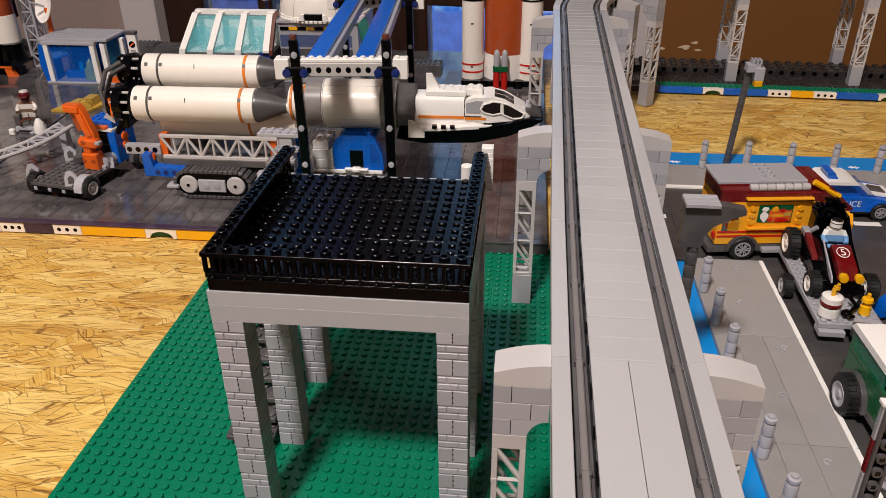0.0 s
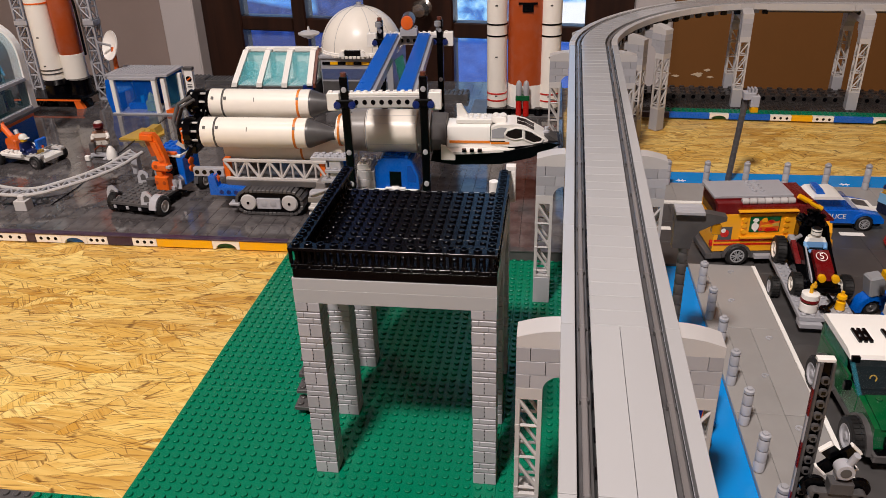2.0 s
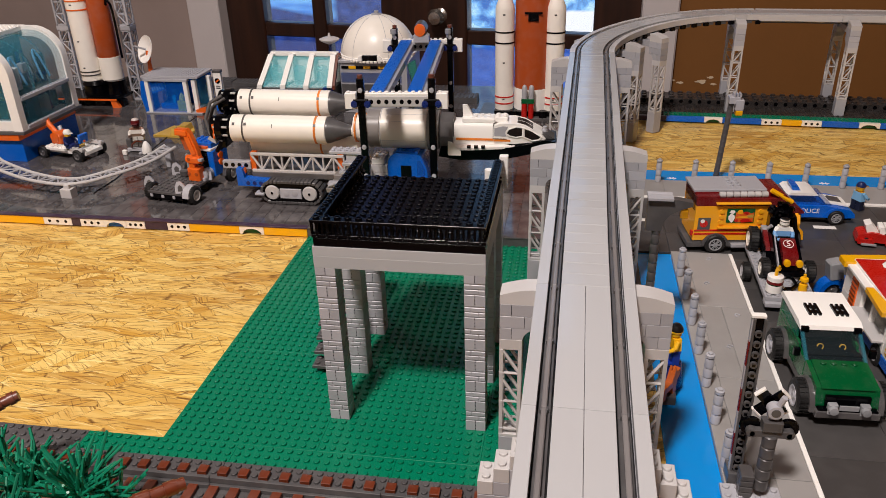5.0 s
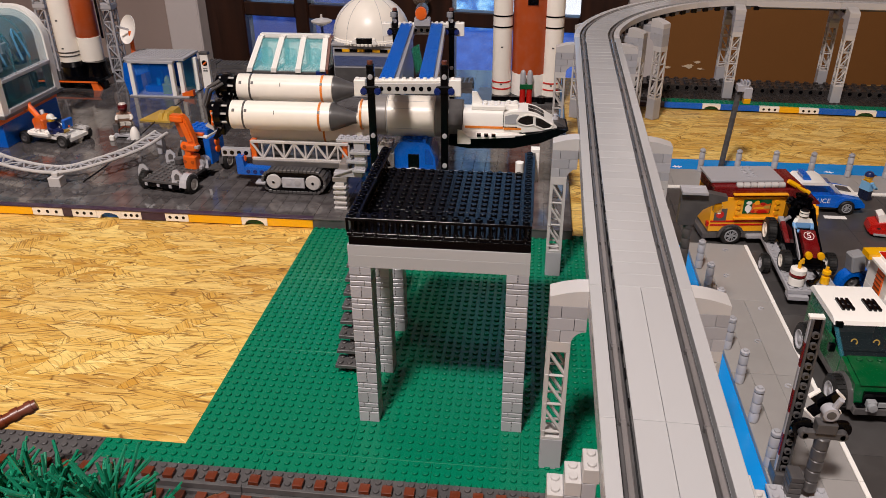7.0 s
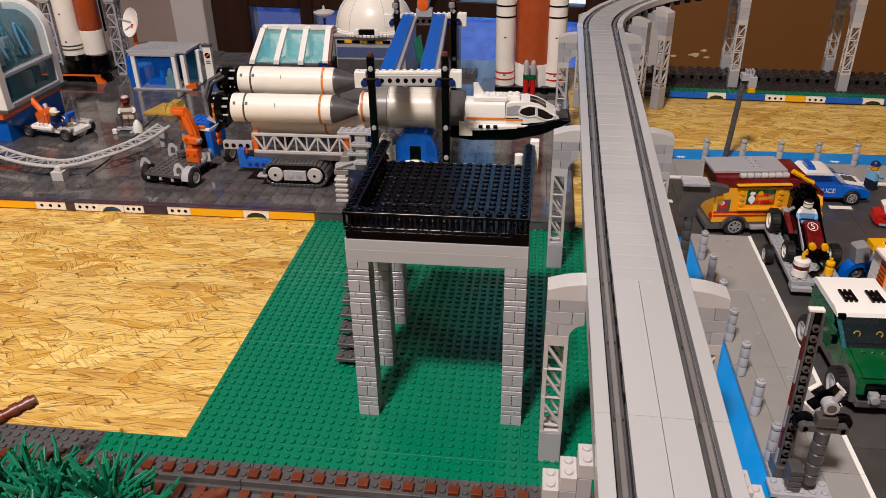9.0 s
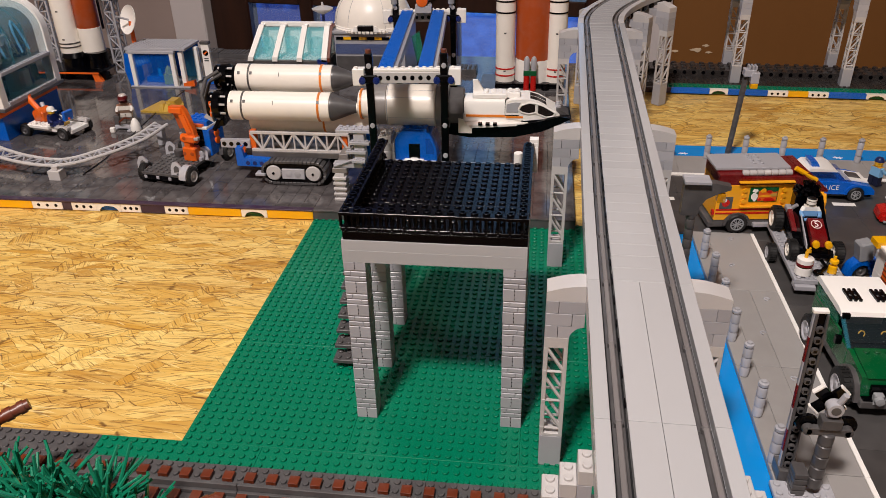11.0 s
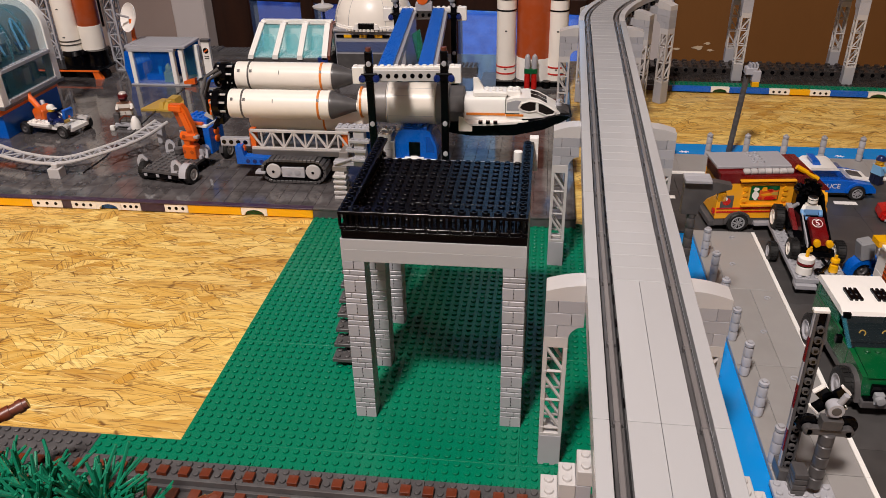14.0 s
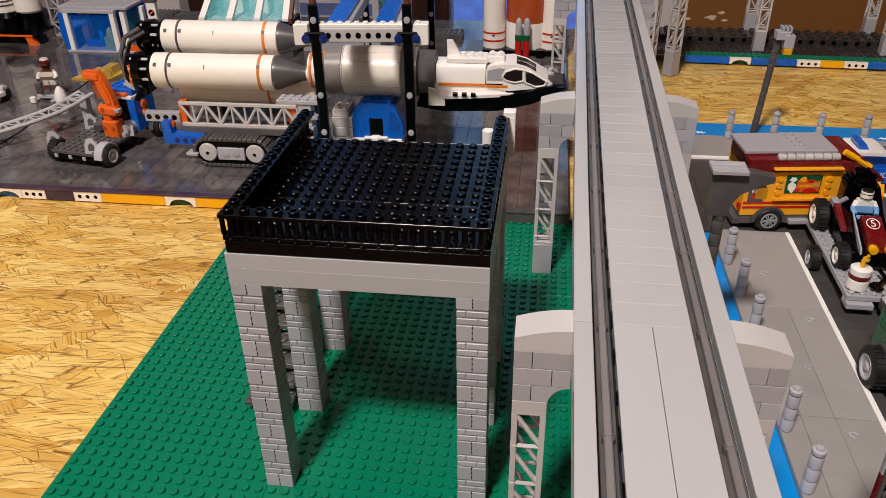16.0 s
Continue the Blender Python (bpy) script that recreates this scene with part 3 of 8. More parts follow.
TILE = plastic("track_tile_plastic", (184, 184, 186), 0.11, 0.02, 0.03)
RAILG = plastic("track_rail_plastic", (124, 120, 120), 0.16, 0.03)
track = thing("raised_track", 24.8, 0, 0, "light grey raised train track on arched piers", "track")
track.location = (0, 0, 0)
SECT = [(-52.6, -36.6), (-36.6, -20.6), (-20.6, -4.6), (-4.6, 11.4), (11.4, 27.4), (27.4, 43.4), (43.4, 59.4), (59.4, 75.4), (75.4, 82.0)]
for y0, y1 in SECT:
    straight_piece("girder", -3.95, 3.95, y0, y1, 17.6, 19.0, LBG, track, "light grey girder under the track")
    for s in (-1, 1):
        a = sorted((s * 3.02, s * 3.98))
        straight_piece("border_tile", a[0], a[1], y0, y1, 19.0, TZ, TILE, track, "smooth pale grey edge tiles")
        a = sorted((s * 2.34, s * 2.7))
        f = sorted((s * 2.1, s * 2.88))
        for r0, r1 in ((y0, (y0 + y1) / 2), ((y0 + y1) / 2, y1)):
            straight_piece("rail_flange", f[0], f[1], r0, r1, 19.12, 19.3, DBG, track, "dark grey rail foot", 0.03)
            straight_piece("rail", a[0], a[1], r0, r1, 19.3, 19.74, RAILG, track, "grey plastic rail head", 0.07)
            straight_piece("rail_joint", a[0] - 0.1, a[1] + 0.1, r1 - 0.22, r1 + 0.22, 19.3, 19.66, DBG, track, "dark rail joint", 0.03)
    # the groove floor's shade is put into its near-black colour
    straight_piece("groove", -2.98, 2.98, y0, y1, 19.0, 19.12, RUBBER_AND_SHADE, track, "rail groove floor, its shade put into a near-black colour")
for i in range(22):
    straight_piece("clip_slot", -2.05, -1.955, -19.0 + 2.9 * i, -18.2 + 2.9 * i + 0.3 * (i % 3), 19.32, 19.52, BLACK, track, "dark slot beside the rail", 0.01)
for y0, y1 in SECT[:3]:
    for a in (-1.96, 0.01):
        straight_piece("deck_tile", a, a + 1.94, y0, y1, 19.13, TZ, TILE, track, "long smooth pale grey tile", 0.025)
y = -4.6
while y < 81.9:
    tilt = straight_piece("deck_tile", -1.96, 1.96, y, min(y + 2, 82.0), 19.13, TZ + 0.02 * random.random(), TILE, track, "smooth pale grey cross tile", 0.05)
    tilt.rotation_euler[0] += radians(random.uniform(-0.9, 0.9))
    tilt.rotation_euler[1] += radians(random.uniform(-0.5, 0.5))
    y += 2


def arc_path(a0, a1, n, dz=0.0):
    cx, cy, rx, ry = ARC
    out = []
    for i in range(n + 1):
        a = a0 + (a1 - a0) * i / n
        k = min(1.0, max(0.0, (a / math.pi * 180 - 8) / 72))
        out.append((cx - rx * math.cos(a), cy + ry * math.sin(a), dz + RISE * k * k * (3 - 2 * k)))
    return out


NSEG = 18
for k in range(NSEG):
    g = 0.002
    p = arc_path(math.pi / 2 * k / NSEG + g, math.pi / 2 * (k + 1) / NSEG - g, 3)
    part("girder", M().sweep(p, (-3.7, 18.5, 3.7, 19.0)), DBG, track, "dark grey curved girder")
    for s in (-1, 1):
        a = sorted((s * 3.0, s * 3.98))
        part("border_tile", M().sweep(p, (a[0], 18.75, a[1], TZ)), LBG2, track, "grey curved edge")
        a = sorted((s * 2.3, s * 2.72))
        part("rail", M().sweep(p, (a[0], 19.0, a[1], 19.62)), RAILG, track, "dark grey plastic rail")
    for j in range(2):
        q = arc_path(math.pi / 2 * (k + j / 2) / NSEG + g, math.pi / 2 * (k + (j + 1) / 2) / NSEG - g, 2)
        part("deck_tile", M().sweep(q, (-1.96, 19.02, 1.96, TZ)), TILE, track, "smooth pale grey cross tile")
    part("clip", M().sweep(p[2:4], (3.3, 17.9, 4.05, 18.6)), BLACK, track, "dark joint clip under the curve")
    part("clip", M().sweep(p[0:2], (3.5, 18.1, 4.02, 18.6)), DBG, track, "dark joint clip under the curve")
END_TURN = -3.4
for k in range(6):
    z = 18.0 + RISE
    at = (ARC[0] + 16 * k * math.cos(radians(END_TURN)), ARC[1] + ARC[3] + 16 * k * math.sin(radians(END_TURN)), z)
    for name, a0, a1, z0, z1, mat in (("girder", -3.6, 3.6, 0.35, 1.0, LBG), ("border_tile", -3.98, -3.0, 0.55, 1.8, LBG2), ("border_tile", 3.0, 3.98, 0.55, 1.8, LBG2), ("rail", -2.84, -2.2, 1.0, 1.65, RAILG), ("rail", 2.2, 2.84, 1.0, 1.65, RAILG), ("deck_tile", -1.96, 1.96, 1.02, 1.8, TILE)):
        part(name, M().box(0.02, a0, z0, 15.98, a1, z1, 0.03), mat, track, at=at, turn=END_TURN)
    part("underside", M().box(0.2, -3.5, 0.1, 15.8, 3.5, 0.34, 0.02), DBG, track, "dark grey plates under the track", at=at, turn=END_TURN)


HEAD_Z = 14.1


def wing():
    """Half a pier head: outer edge at x = -7.1, inner at -3.98, two studs deep. Yields one shape a brick."""
    top = [(-7.1 + 3.12 * k / 8, 18.0 + 1.1 * math.sin(math.pi / 2 * (0.28 + 0.72 * k / 8))) for k in range(9)]
    cap = M().prism([(-7.1, 17.62)] + top + [(-3.98, 17.62)], 0.0, 2.0)
    arch = [(-5.15 + 1.12 * (1 - math.cos(math.pi / 2 * k / 7)), HEAD_Z + 1.1 * math.sin(math.pi / 2 * k / 7) ** 1.25) for k in range(8)]
    bricks = [M().box(-7.1, 0.0, HEAD_Z, -6.1, 2.0, HEAD_Z + 1.16, 0.02)]
    bricks.append(M().prism([(-6.07, HEAD_Z)] + arch + [(-3.98, HEAD_Z + 1.11), (-3.98, HEAD_Z + 1.16), (-6.07, HEAD_Z + 1.16)], 0.01, 1.99))
    for z, cut in ((HEAD_Z + 1.18, -5.0), (HEAD_Z + 2.36, -6.1)):
        bricks.append(M().box(-7.1, 0.0, z, cut - 0.015, 2.0, z + 1.15, 0.02))
        bricks.append(M().box(cut + 0.015, 0.0, z, -3.98, 2.0, z + 1.15, 0.02))
    return bricks, cap


COL = (-7.1, 0.0, 3.5, -5.15, 2.0, HEAD_Z)
end_me = M().box(COL[0], 0, 0, COL[3], 2, 0.3, 0.03).mesh("end_plate", LBG2)
top_plate_me = M().box(COL[0], 0, 0, COL[3], 2, 1.05, 0.03).mesh("end_plate", LBG2)
post_me = M().box(-0.17, -0.17, 0.3, 0.17, 0.17, COL[5] - COL[2] - 1.05, 0.02).mesh("post", LBG2)
BRACE = []
CELL = (COL[5] - COL[2] - 1.35) / 3
for k in range(3):
    a, b = COL[2] + 0.3 + k * CELL, COL[2] + 0.3 + (k + 1) * CELL
    node = a + 0.18 * CELL
    lo, hi = (COL[0] + 0.16, COL[3] - 0.16)
    for y in (0.16, 1.84):
        BRACE.append(M().rod((lo, y, b), (hi, y, node), 0.16, 6).mesh("brace", LBG2))
        BRACE.append(M().rod((lo, y, node), (hi, y, node), 0.13, 6).mesh("brace", LBG2))
    for x in (lo, hi):
        BRACE.append(M().rod((x, 0.16, b), (x, 1.84, node), 0.15, 6).mesh("brace", LBG2))
        BRACE.append(M().rod((x, 0.16, node), (x, 1.84, node), 0.13, 6).mesh("brace", LBG2))
    BRACE.append(M().box(lo - 0.18, -0.03, node - 0.2, lo + 0.2, 0.36, node + 0.2, 0.06).mesh("brace", LBG2))


def lattice_column(parent, at, turn):
    c = part("column", end_me, LBG2, parent, "light grey lattice column", at=(at[0], at[1], COL[2]), turn=turn)
    part("end_plate", top_plate_me, LBG2, c, at=(0, 0, COL[5] - COL[2] - 1.05))
    for x in (COL[0] + 0.17, COL[3] - 0.17):
        for y in (0.17, 1.83):
            part("post", post_me, LBG2, c, at=(x, y, 0))
    for me in BRACE:
        part("brace", me, LBG2, c, at=(0, 0, -COL[2]))


def pier(x, y, turn=0, z=0.0, drop=0.0):
    """An arched pier: two lattice columns with curved heads, either side of the track."""
    t = thing("track_pier", x, y, z, "grey arched pier with lattice columns under the track", "pier", turn=turn, group="piers under the raised track")
    bricks, cap = wing()
    cap_me = cap.mesh("cap", LBG2, True)
    foot_me = M().box(-7.1, 0, -drop, -5.15, 2, 3.48, 0.04).mesh("foot", LBG)
    brick_mes = [m.mesh("brick", LBG) for m in bricks]
    pit_me = M().box(-0.016, -0.008, 0.08, 0.016, 0.04, 1.08, 0.004).mesh("joint_gap", BLACK)
    for spot, spin in (((0, 0, 0), 0), ((0, 2, 0), 180)):
        head = part("head", cap_me, LBG2, t, "pale curved slope on the pier head", at=spot, turn=spin)
        for me in brick_mes:
            part("brick", me, LBG, head)
        for jx, jz in ((-6.085, 0), (-5.0, 1.18), (-6.1, 2.36)):
            part("joint_gap", pit_me, BLACK, head, at=(jx, 0, HEAD_Z + jz))
        part("foot", foot_me, LBG, t, "plain grey foot block", at=spot, turn=spin)
    lattice_column(t, (0, 0, 0), 0)
    lattice_column(t, (0, 2, 0), 180)
    part("cross_beam", M().box(-4.0, 0.3, 16.4, 4.0, 1.7, 17.58, 0.04), LBG, t, "grey beam carrying the track")
    return t


pier(24.8, -4.6)
pier(line_x(31), 31.0)
pier(line_x(80), 79.6)
for x, y, turn, z in ((29.3, 94.2, -28.5, 0.2), (35.2, 102.4, -47.8, 0.7)):
    pier(x, y, turn, z, z)
for x in (56.4, 78.2, 100.0):
    pier(x, ARC[1] + ARC[3] - 0.6 + (x - ARC[0]) * math.tan(radians(END_TURN)), -90 + END_TURN, RISE)

# unfinished pier with stepped bricks
sp0 = thing("stepped_pier", 24.8, -20.8, 0, "light grey unfinished pier with stepped studded bricks", "pier", group="piers under the raised track")
for turn in (0, 180):
    for i, (x, top) in enumerate(((-7.1, 13.2), (-6.0, 14.4), (-4.9, 15.6))):
        m = M().box(x, 0, top - 1.2, x + 1.08, 2, top, 0.04).studs(x + 0.04, 0, 1, 2, top)
        part("step_brick", m, LBG2, sp0, "pale grey studded brick", at=(0, 2 if turn else 0, 0), turn=turn)
        part("step_brick", M().box(x, 0.01, 12.0, -3.98 if i == 2 else x + 1.08, 1.99, top - 1.22, 0.03) if i else M().box(x, 0.01, 10.8, x + 2.2, 1.99, 11.96, 0.03), LBG, sp0, "light grey brick", at=(0, 2 if turn else 0, 0), turn=turn)
    part("column", truss(M(), -7.1, 0, 3.5, -5.15, 2, 10.8, 3), LBG2, sp0, "light grey lattice column", at=(0, 2 if turn else 0, 0), turn=turn)
    part("foot", M().box(-7.1, 0, 0, -5.15, 2, 3.5, 0.04), LBG, sp0, "plain grey foot block", at=(0, 2 if turn else 0, 0), turn=turn)
part("cross_beam", M().box(-3.96, 0.3, 15.7, 3.96, 1.7, 17.58, 0.04), LBG, sp0, "grey beam carrying the track")

# ---- train track along the front ----
rails = thing("train_track", 0, 0, 0, "dark grey train track with reddish brown sleepers", "train track")
for k in range(9):
    x0 = -72 + 16 * k
    m = M().box(x0 + 0.02, -17.8, 0.0, x0 + 15.98, -8.0, 0.4, 0.03)
    for i in range(16):
        for yy in (-8.5, -9.5, -10.4, -16.5, -17.3):
            if not (yy in (-9.5, -16.5) and i % 2 == 0):
                m.stud(x0 + i + 0.5, yy, 0.4)
        if i % 2:
            for yy in (-12.5, -14.5):
                m.stud(x0 + i + 0.5, yy, 0.4)
    part("ballast_plate", m, DBG, rails, "dark grey studded ballast plate")
tie_a = M().box(0.04, 0, 0, 0.96, 0.96, 0.42, 0.03).mesh("sleeper_end", BROWN)
tie_b = M().box(0.04, 0, 0, 0.96, 3.9, 0.42, 0.03).mesh("sleeper", BROWN)
for i in range(60):
    x = -72 + 2 * i
    part("sleeper_end", tie_a, BROWN, rails, at=(x, -10.0, 0.4))
    part("sleeper", tie_b, BROWN, rails, at=(x, -15.4, 0.4))
for yr in (-11.1, -16.2):
    for k in range(9):
        x0 = -72 + 16 * k
        m = M().box(x0 + 0.02, yr - 0.5, 0.4, x0 + 15.98, yr + 0.35, 0.85, 0.04)
        m.box(x0 + 0.02, yr - 0.22, 0.85, x0 + 15.98, yr + 0.12, 1.5, 0.05)
        part("rail", m, DBG, rails, "dark grey plastic rail")

# ---- street module ----
TANG = plastic("grey_brown_plastic", (96, 84, 72), 0.35, 0.06)
street = thing("street_module", 0, 0, 0, "grey street module with road, pavement and blue water strip", "street", kind="structure")
for i in range(6):
    for j in range(9):
        x0, y0 = 46.4 + 8 * i, -8 + 8 * j
        part("road_tile", M().box(x0 + 0.02, y0 + 0.02, -0.1, x0 + 7.98, min(y0 + 7.98, 61.35), 0.38 + 0.02 * random.random(), 0.03), ROAD, street, "dark grey road tile")
for i in range(2):
    for j in range(3):
        x0, y0 = 29.5 + 8.44 * i, 41.6 + 6.6 * j
        part("road_tile", M().box(x0 + 0.02, y0 + 0.02, -0.1, x0 + 8.42, y0 + 6.56, 0.38 + 0.02 * random.random(), 0.03), ROAD, street, "dark grey road tile")
part("edge_plate", M().box(31.4, 9, -0.12, 33.25, 41.5, 0.04, 0.02), TANG, street, "grey-brown edge plates")
part("water_strip", M().box(33.3, -8, -0.12, 38.0, 41.5, 0.1, 0.02), AZURE, street, "bright blue water plates")
part("water_strip", M().box(33.3, 69.5, -0.12, 92, 75.5, 0.1, 0.02), AZURE, street, "bright blue water plates")
for x in (41.2, 66.6, 78.0):
    for a in (0, 60, 120):
        c, sn = 0.8 * math.cos(radians(a)), 0.5 * math.sin(radians(a))
        part("water_mark", M().rod((x - c, 71.6 - sn, 0.12), (x + c, 71.6 + sn, 0.12), 0.06, 5), WHITE, street, "small white mark on the water")
PAVE = plastic("pavement_tile_plastic", (156, 153, 151), 0.3, 0.1, 0.05)
for k in range(4):
    for i, (a, b) in enumerate(((38.02, 40), (40.02, 45.86)) if k == 3 else ((38.02, 40), (40.02, 42.6), (42.62, 45.86))):
        y0 = -18.8 + 15.1 * k
        part("paving_tile", M().box(a, y0 + 0.03, 0.0, b, y0 + 15.06, 0.585 + 0.03 * random.random(), 0.04), PAVE, street)
for x, y in ((43.0, 39.6), (41.7, 32.4), (44.2, 24.6), (42.2, 17.5), (43.4, 9.5)):
    part("clip_ring", M().tube([(x + 0.3 * math.cos(a), y + 0.3 * math.sin(a), 0.66) for a in [k * math.pi / 6 for k in range(10)]], 0.09, 6), LBG, street, "small grey clip ring")
for k in range(10):
    part("paving_tile", M().box(33.3 + 6 * k, 62.2, 0.0, 33.28 + 6 * k + 6, 69.4, 0.6, 0.03), PAVE, street)
for k in range(4):
    part("edge_line", M().box(45.9, -18.8 + 15.1 * k, 0.0, 46.36, -18.8 + 15.1 * k + 15.04, 0.62, 0.03), WHITE, street, "white edge strip")
part("edge_line", M().box(33.3, 61.4, 0.3, 92, 62.1, 0.62, 0.03), WHITE, street, "white edge strip")
for x, y, w, d in ((60, 52, 3.2, 1.0), (47, 52, 3.2, 1), (34, 52, 3.2, 1.0), (55.2, 5, 0.9, 3.4), (55.5, -6, 0.9, 4)):
    part("road_dash", M().box(x, y, 0.38, x + w, y + d, 0.44, 0.01), WHITE, street, "white road marking")


def bollard(x, y):
    t = thing("bollard", x, y, 0.6, "light grey round brick bollard with ring grooves", "bollard", group="bollards along the kerb")
    for i in range(3):
        part("round_brick", M().lathe((0, 0, 0), [(0, 0.4), (0.1, 0.48), (1.05, 0.48), (1.15, 0.42)], 14), LBG, t, at=(0, 0, 1.17 * i))
    part("round_cap", M().lathe((0, 0, 0), [(0, 0.3), (0.15, 0.3), (0.16, 0.48), (0.45, 0.48), (0.5, 0.4), (0.52, 0.28), (0.68, 0.26)], 14), LBG, t, at=(0, 0, 3.5))


for i in range(7):
    bollard(38.45, -2.6 + 6.15 * i)
for i in range(8):
    bollard(38.5 + 6.0 * i, 68.6)

# ---- far module on the right ----
far = thing("far_module", 0, 0, 0, "long module with green studs, dark grey plates and a blue and yellow edge", "module", kind="structure")
m = M().box(42, 104.4, 0, 150, 107, 1.25, 0.03).studs(42, 104.5, 56, 2, 1.25, 8)
part("green_plate", m, GREEN, far, "green studded plates")
for k in range(7):
    x0 = 33 + 16 * k
    m = M().box(x0 + 0.02, 107.05, 0, x0 + 15.98, 122.6, 1.28, 0.03)
    for i in range(16):
        for j in range(15):
            if (i // 2 + j) % 3 or j < 4:
                m.stud(x0 + i + 0.5, 107.6 + j, 1.28, 8)
    part("grey_plate", m, DARKP, far, "dark grey studded plates")


for k in range(7):
    x0 = 33 + 16 * k
    m = M().box(x0 + 0.02, 113.2, 1.28, x0 + 15.98, 118.6, 2.5, 0.04)
    for i in range(8):
        for y in (114.2, 116.2, 117.9):
            m.cyl((x0 + 2 * i + 1, y, 2.5), 0.55, 0.42, 10, c=0.06)
    part("raised_brick", m, DARKP, far, "dark grey raised bricks with round knobs")
    for i in range(8):
        part("dark_hole", M().cyl((x0 + 2 * i + 1, 113.17, 1.9), 0.42, 0.08, 12, "y", c=0), BLACK, far)


def edge_run(parent, x0, y, z0, z1, seq):
    """Hollow technic bricks of several colours along a module's edge, facing -y."""
    for kind, w in seq:
        mat = {"y": YELLOW, "b": BLUE, "t": CREAM, "a": CREAM, "g": CREAM, "d": PURPLE, "k": DBG}[kind]
        if kind in "ag":
            prof = [(x0 + 0.02, z0), (x0 + 0.02, z1), (x0 + w - 0.02, z1), (x0 + w - 0.02, z0)]
            c = x0 + w / 2
            prof += [(c + 0.38 * w * math.cos(a), z0 + 0.7 * (z1 - z0) * math.sin(a)) for a in [k * math.pi / 10 for k in range(11)]]
            part("arch_brick", M().prism(prof, y, y + 0.9), mat, parent, "pale arch brick")
            part("arch_fill", M().box(x0 + 0.2, y + 0.5, z0, x0 + w - 0.2, y + 0.95, z1 - 0.1, 0.02), DGREEN if parent is far or kind == "g" else BLUE, parent)
        elif kind == "t":
            part("technic_brick", M().box(x0 + 0.02, y, z0, x0 + w - 0.02, y + 0.9, z1, 0.03), mat, parent, "pale brick with round holes")
            n = 3
            for i in range(n):
                part("hole", M().cyl((x0 + w * (i + 0.75) / (n + 0.5), y + 0.06, (z0 + z1) / 2), 0.26, 0.1, 12, "y", c=0, m=Matrix.Translation((0, -0.068, 0))), BLACK, parent)
        else:
            part("edge_brick", M().box(x0 + 0.02, y, z0, x0 + w - 0.02, y + 0.9, z1, 0.03), mat, parent)
        x0 += w


far.location = (-4.2 * S, 4.2 * S, 0)
far.rotation_euler[2] = -0.05
edge_run(far, 33, 103.4, 0.2, 1.25, [("d", 9.5), ("b", 7.8), ("a", 3.7), ("b", 7.8), ("t", 4), ("y", 3.9), ("t", 3.9), ("b", 7.1), ("a", 4), ("b", 12), ("t", 4), ("y", 6)])

# ---- space base module on the left ----
base = thing("base_module", 0, 0, 0, "raised dark grey tiled space base module", "module", kind="structure")
MZ = 1.6
part("module_body", M().box(-112, 42.4, 0, 22.1, 126, 1.2, 0.03), DBG, base, "dark grey module body")
edge_run(base, -80, 41.5, 0.05, 1.35, [("y", 19.5), ("t", 5), ("d", 1.5), ("t", 4), ("a", 4), ("t", 3.2), ("d", 3.8), ("t", 3.7), ("y", 8.3), ("g", 4), ("y", 7), ("k", 38.1)])
part("edge_plate", M().box(-112, 41.4, 1.36, -16, 42.4, MZ, 0.03), PURPLE, base, "dark purple edge plates")
part("edge_plate", M().box(-15.98, 41.4, 1.36, 22.1, 42.4, MZ, 0.03), FLOORT, base, "dark grey edge plates")
tile_me = M().box(0.015, 0.015, 0, 1.985, 3.985, MZ - 1.2, 0.02).mesh("floor_tile", FLOORT)
rest = M()
for i in range(67):
    for j in range(21):
        x, y = -112 + 2 * i, 42.4 + 4 * j
        if j < 6 and x > -74:
            part("floor_tile", tile_me, FLOORT, base, at=(x, y, 1.2 + 0.01 * random.random()))
        else:
            rest.box(x + 0.015, y + 0.015, 1.2, x + 1.985, y + 3.985, MZ + 0.01 * random.random(), 0.02)
tagged(part("floor_tiles", rest, FLOORT, base, "glossy dark grey floor tiles"), kind="stuff")


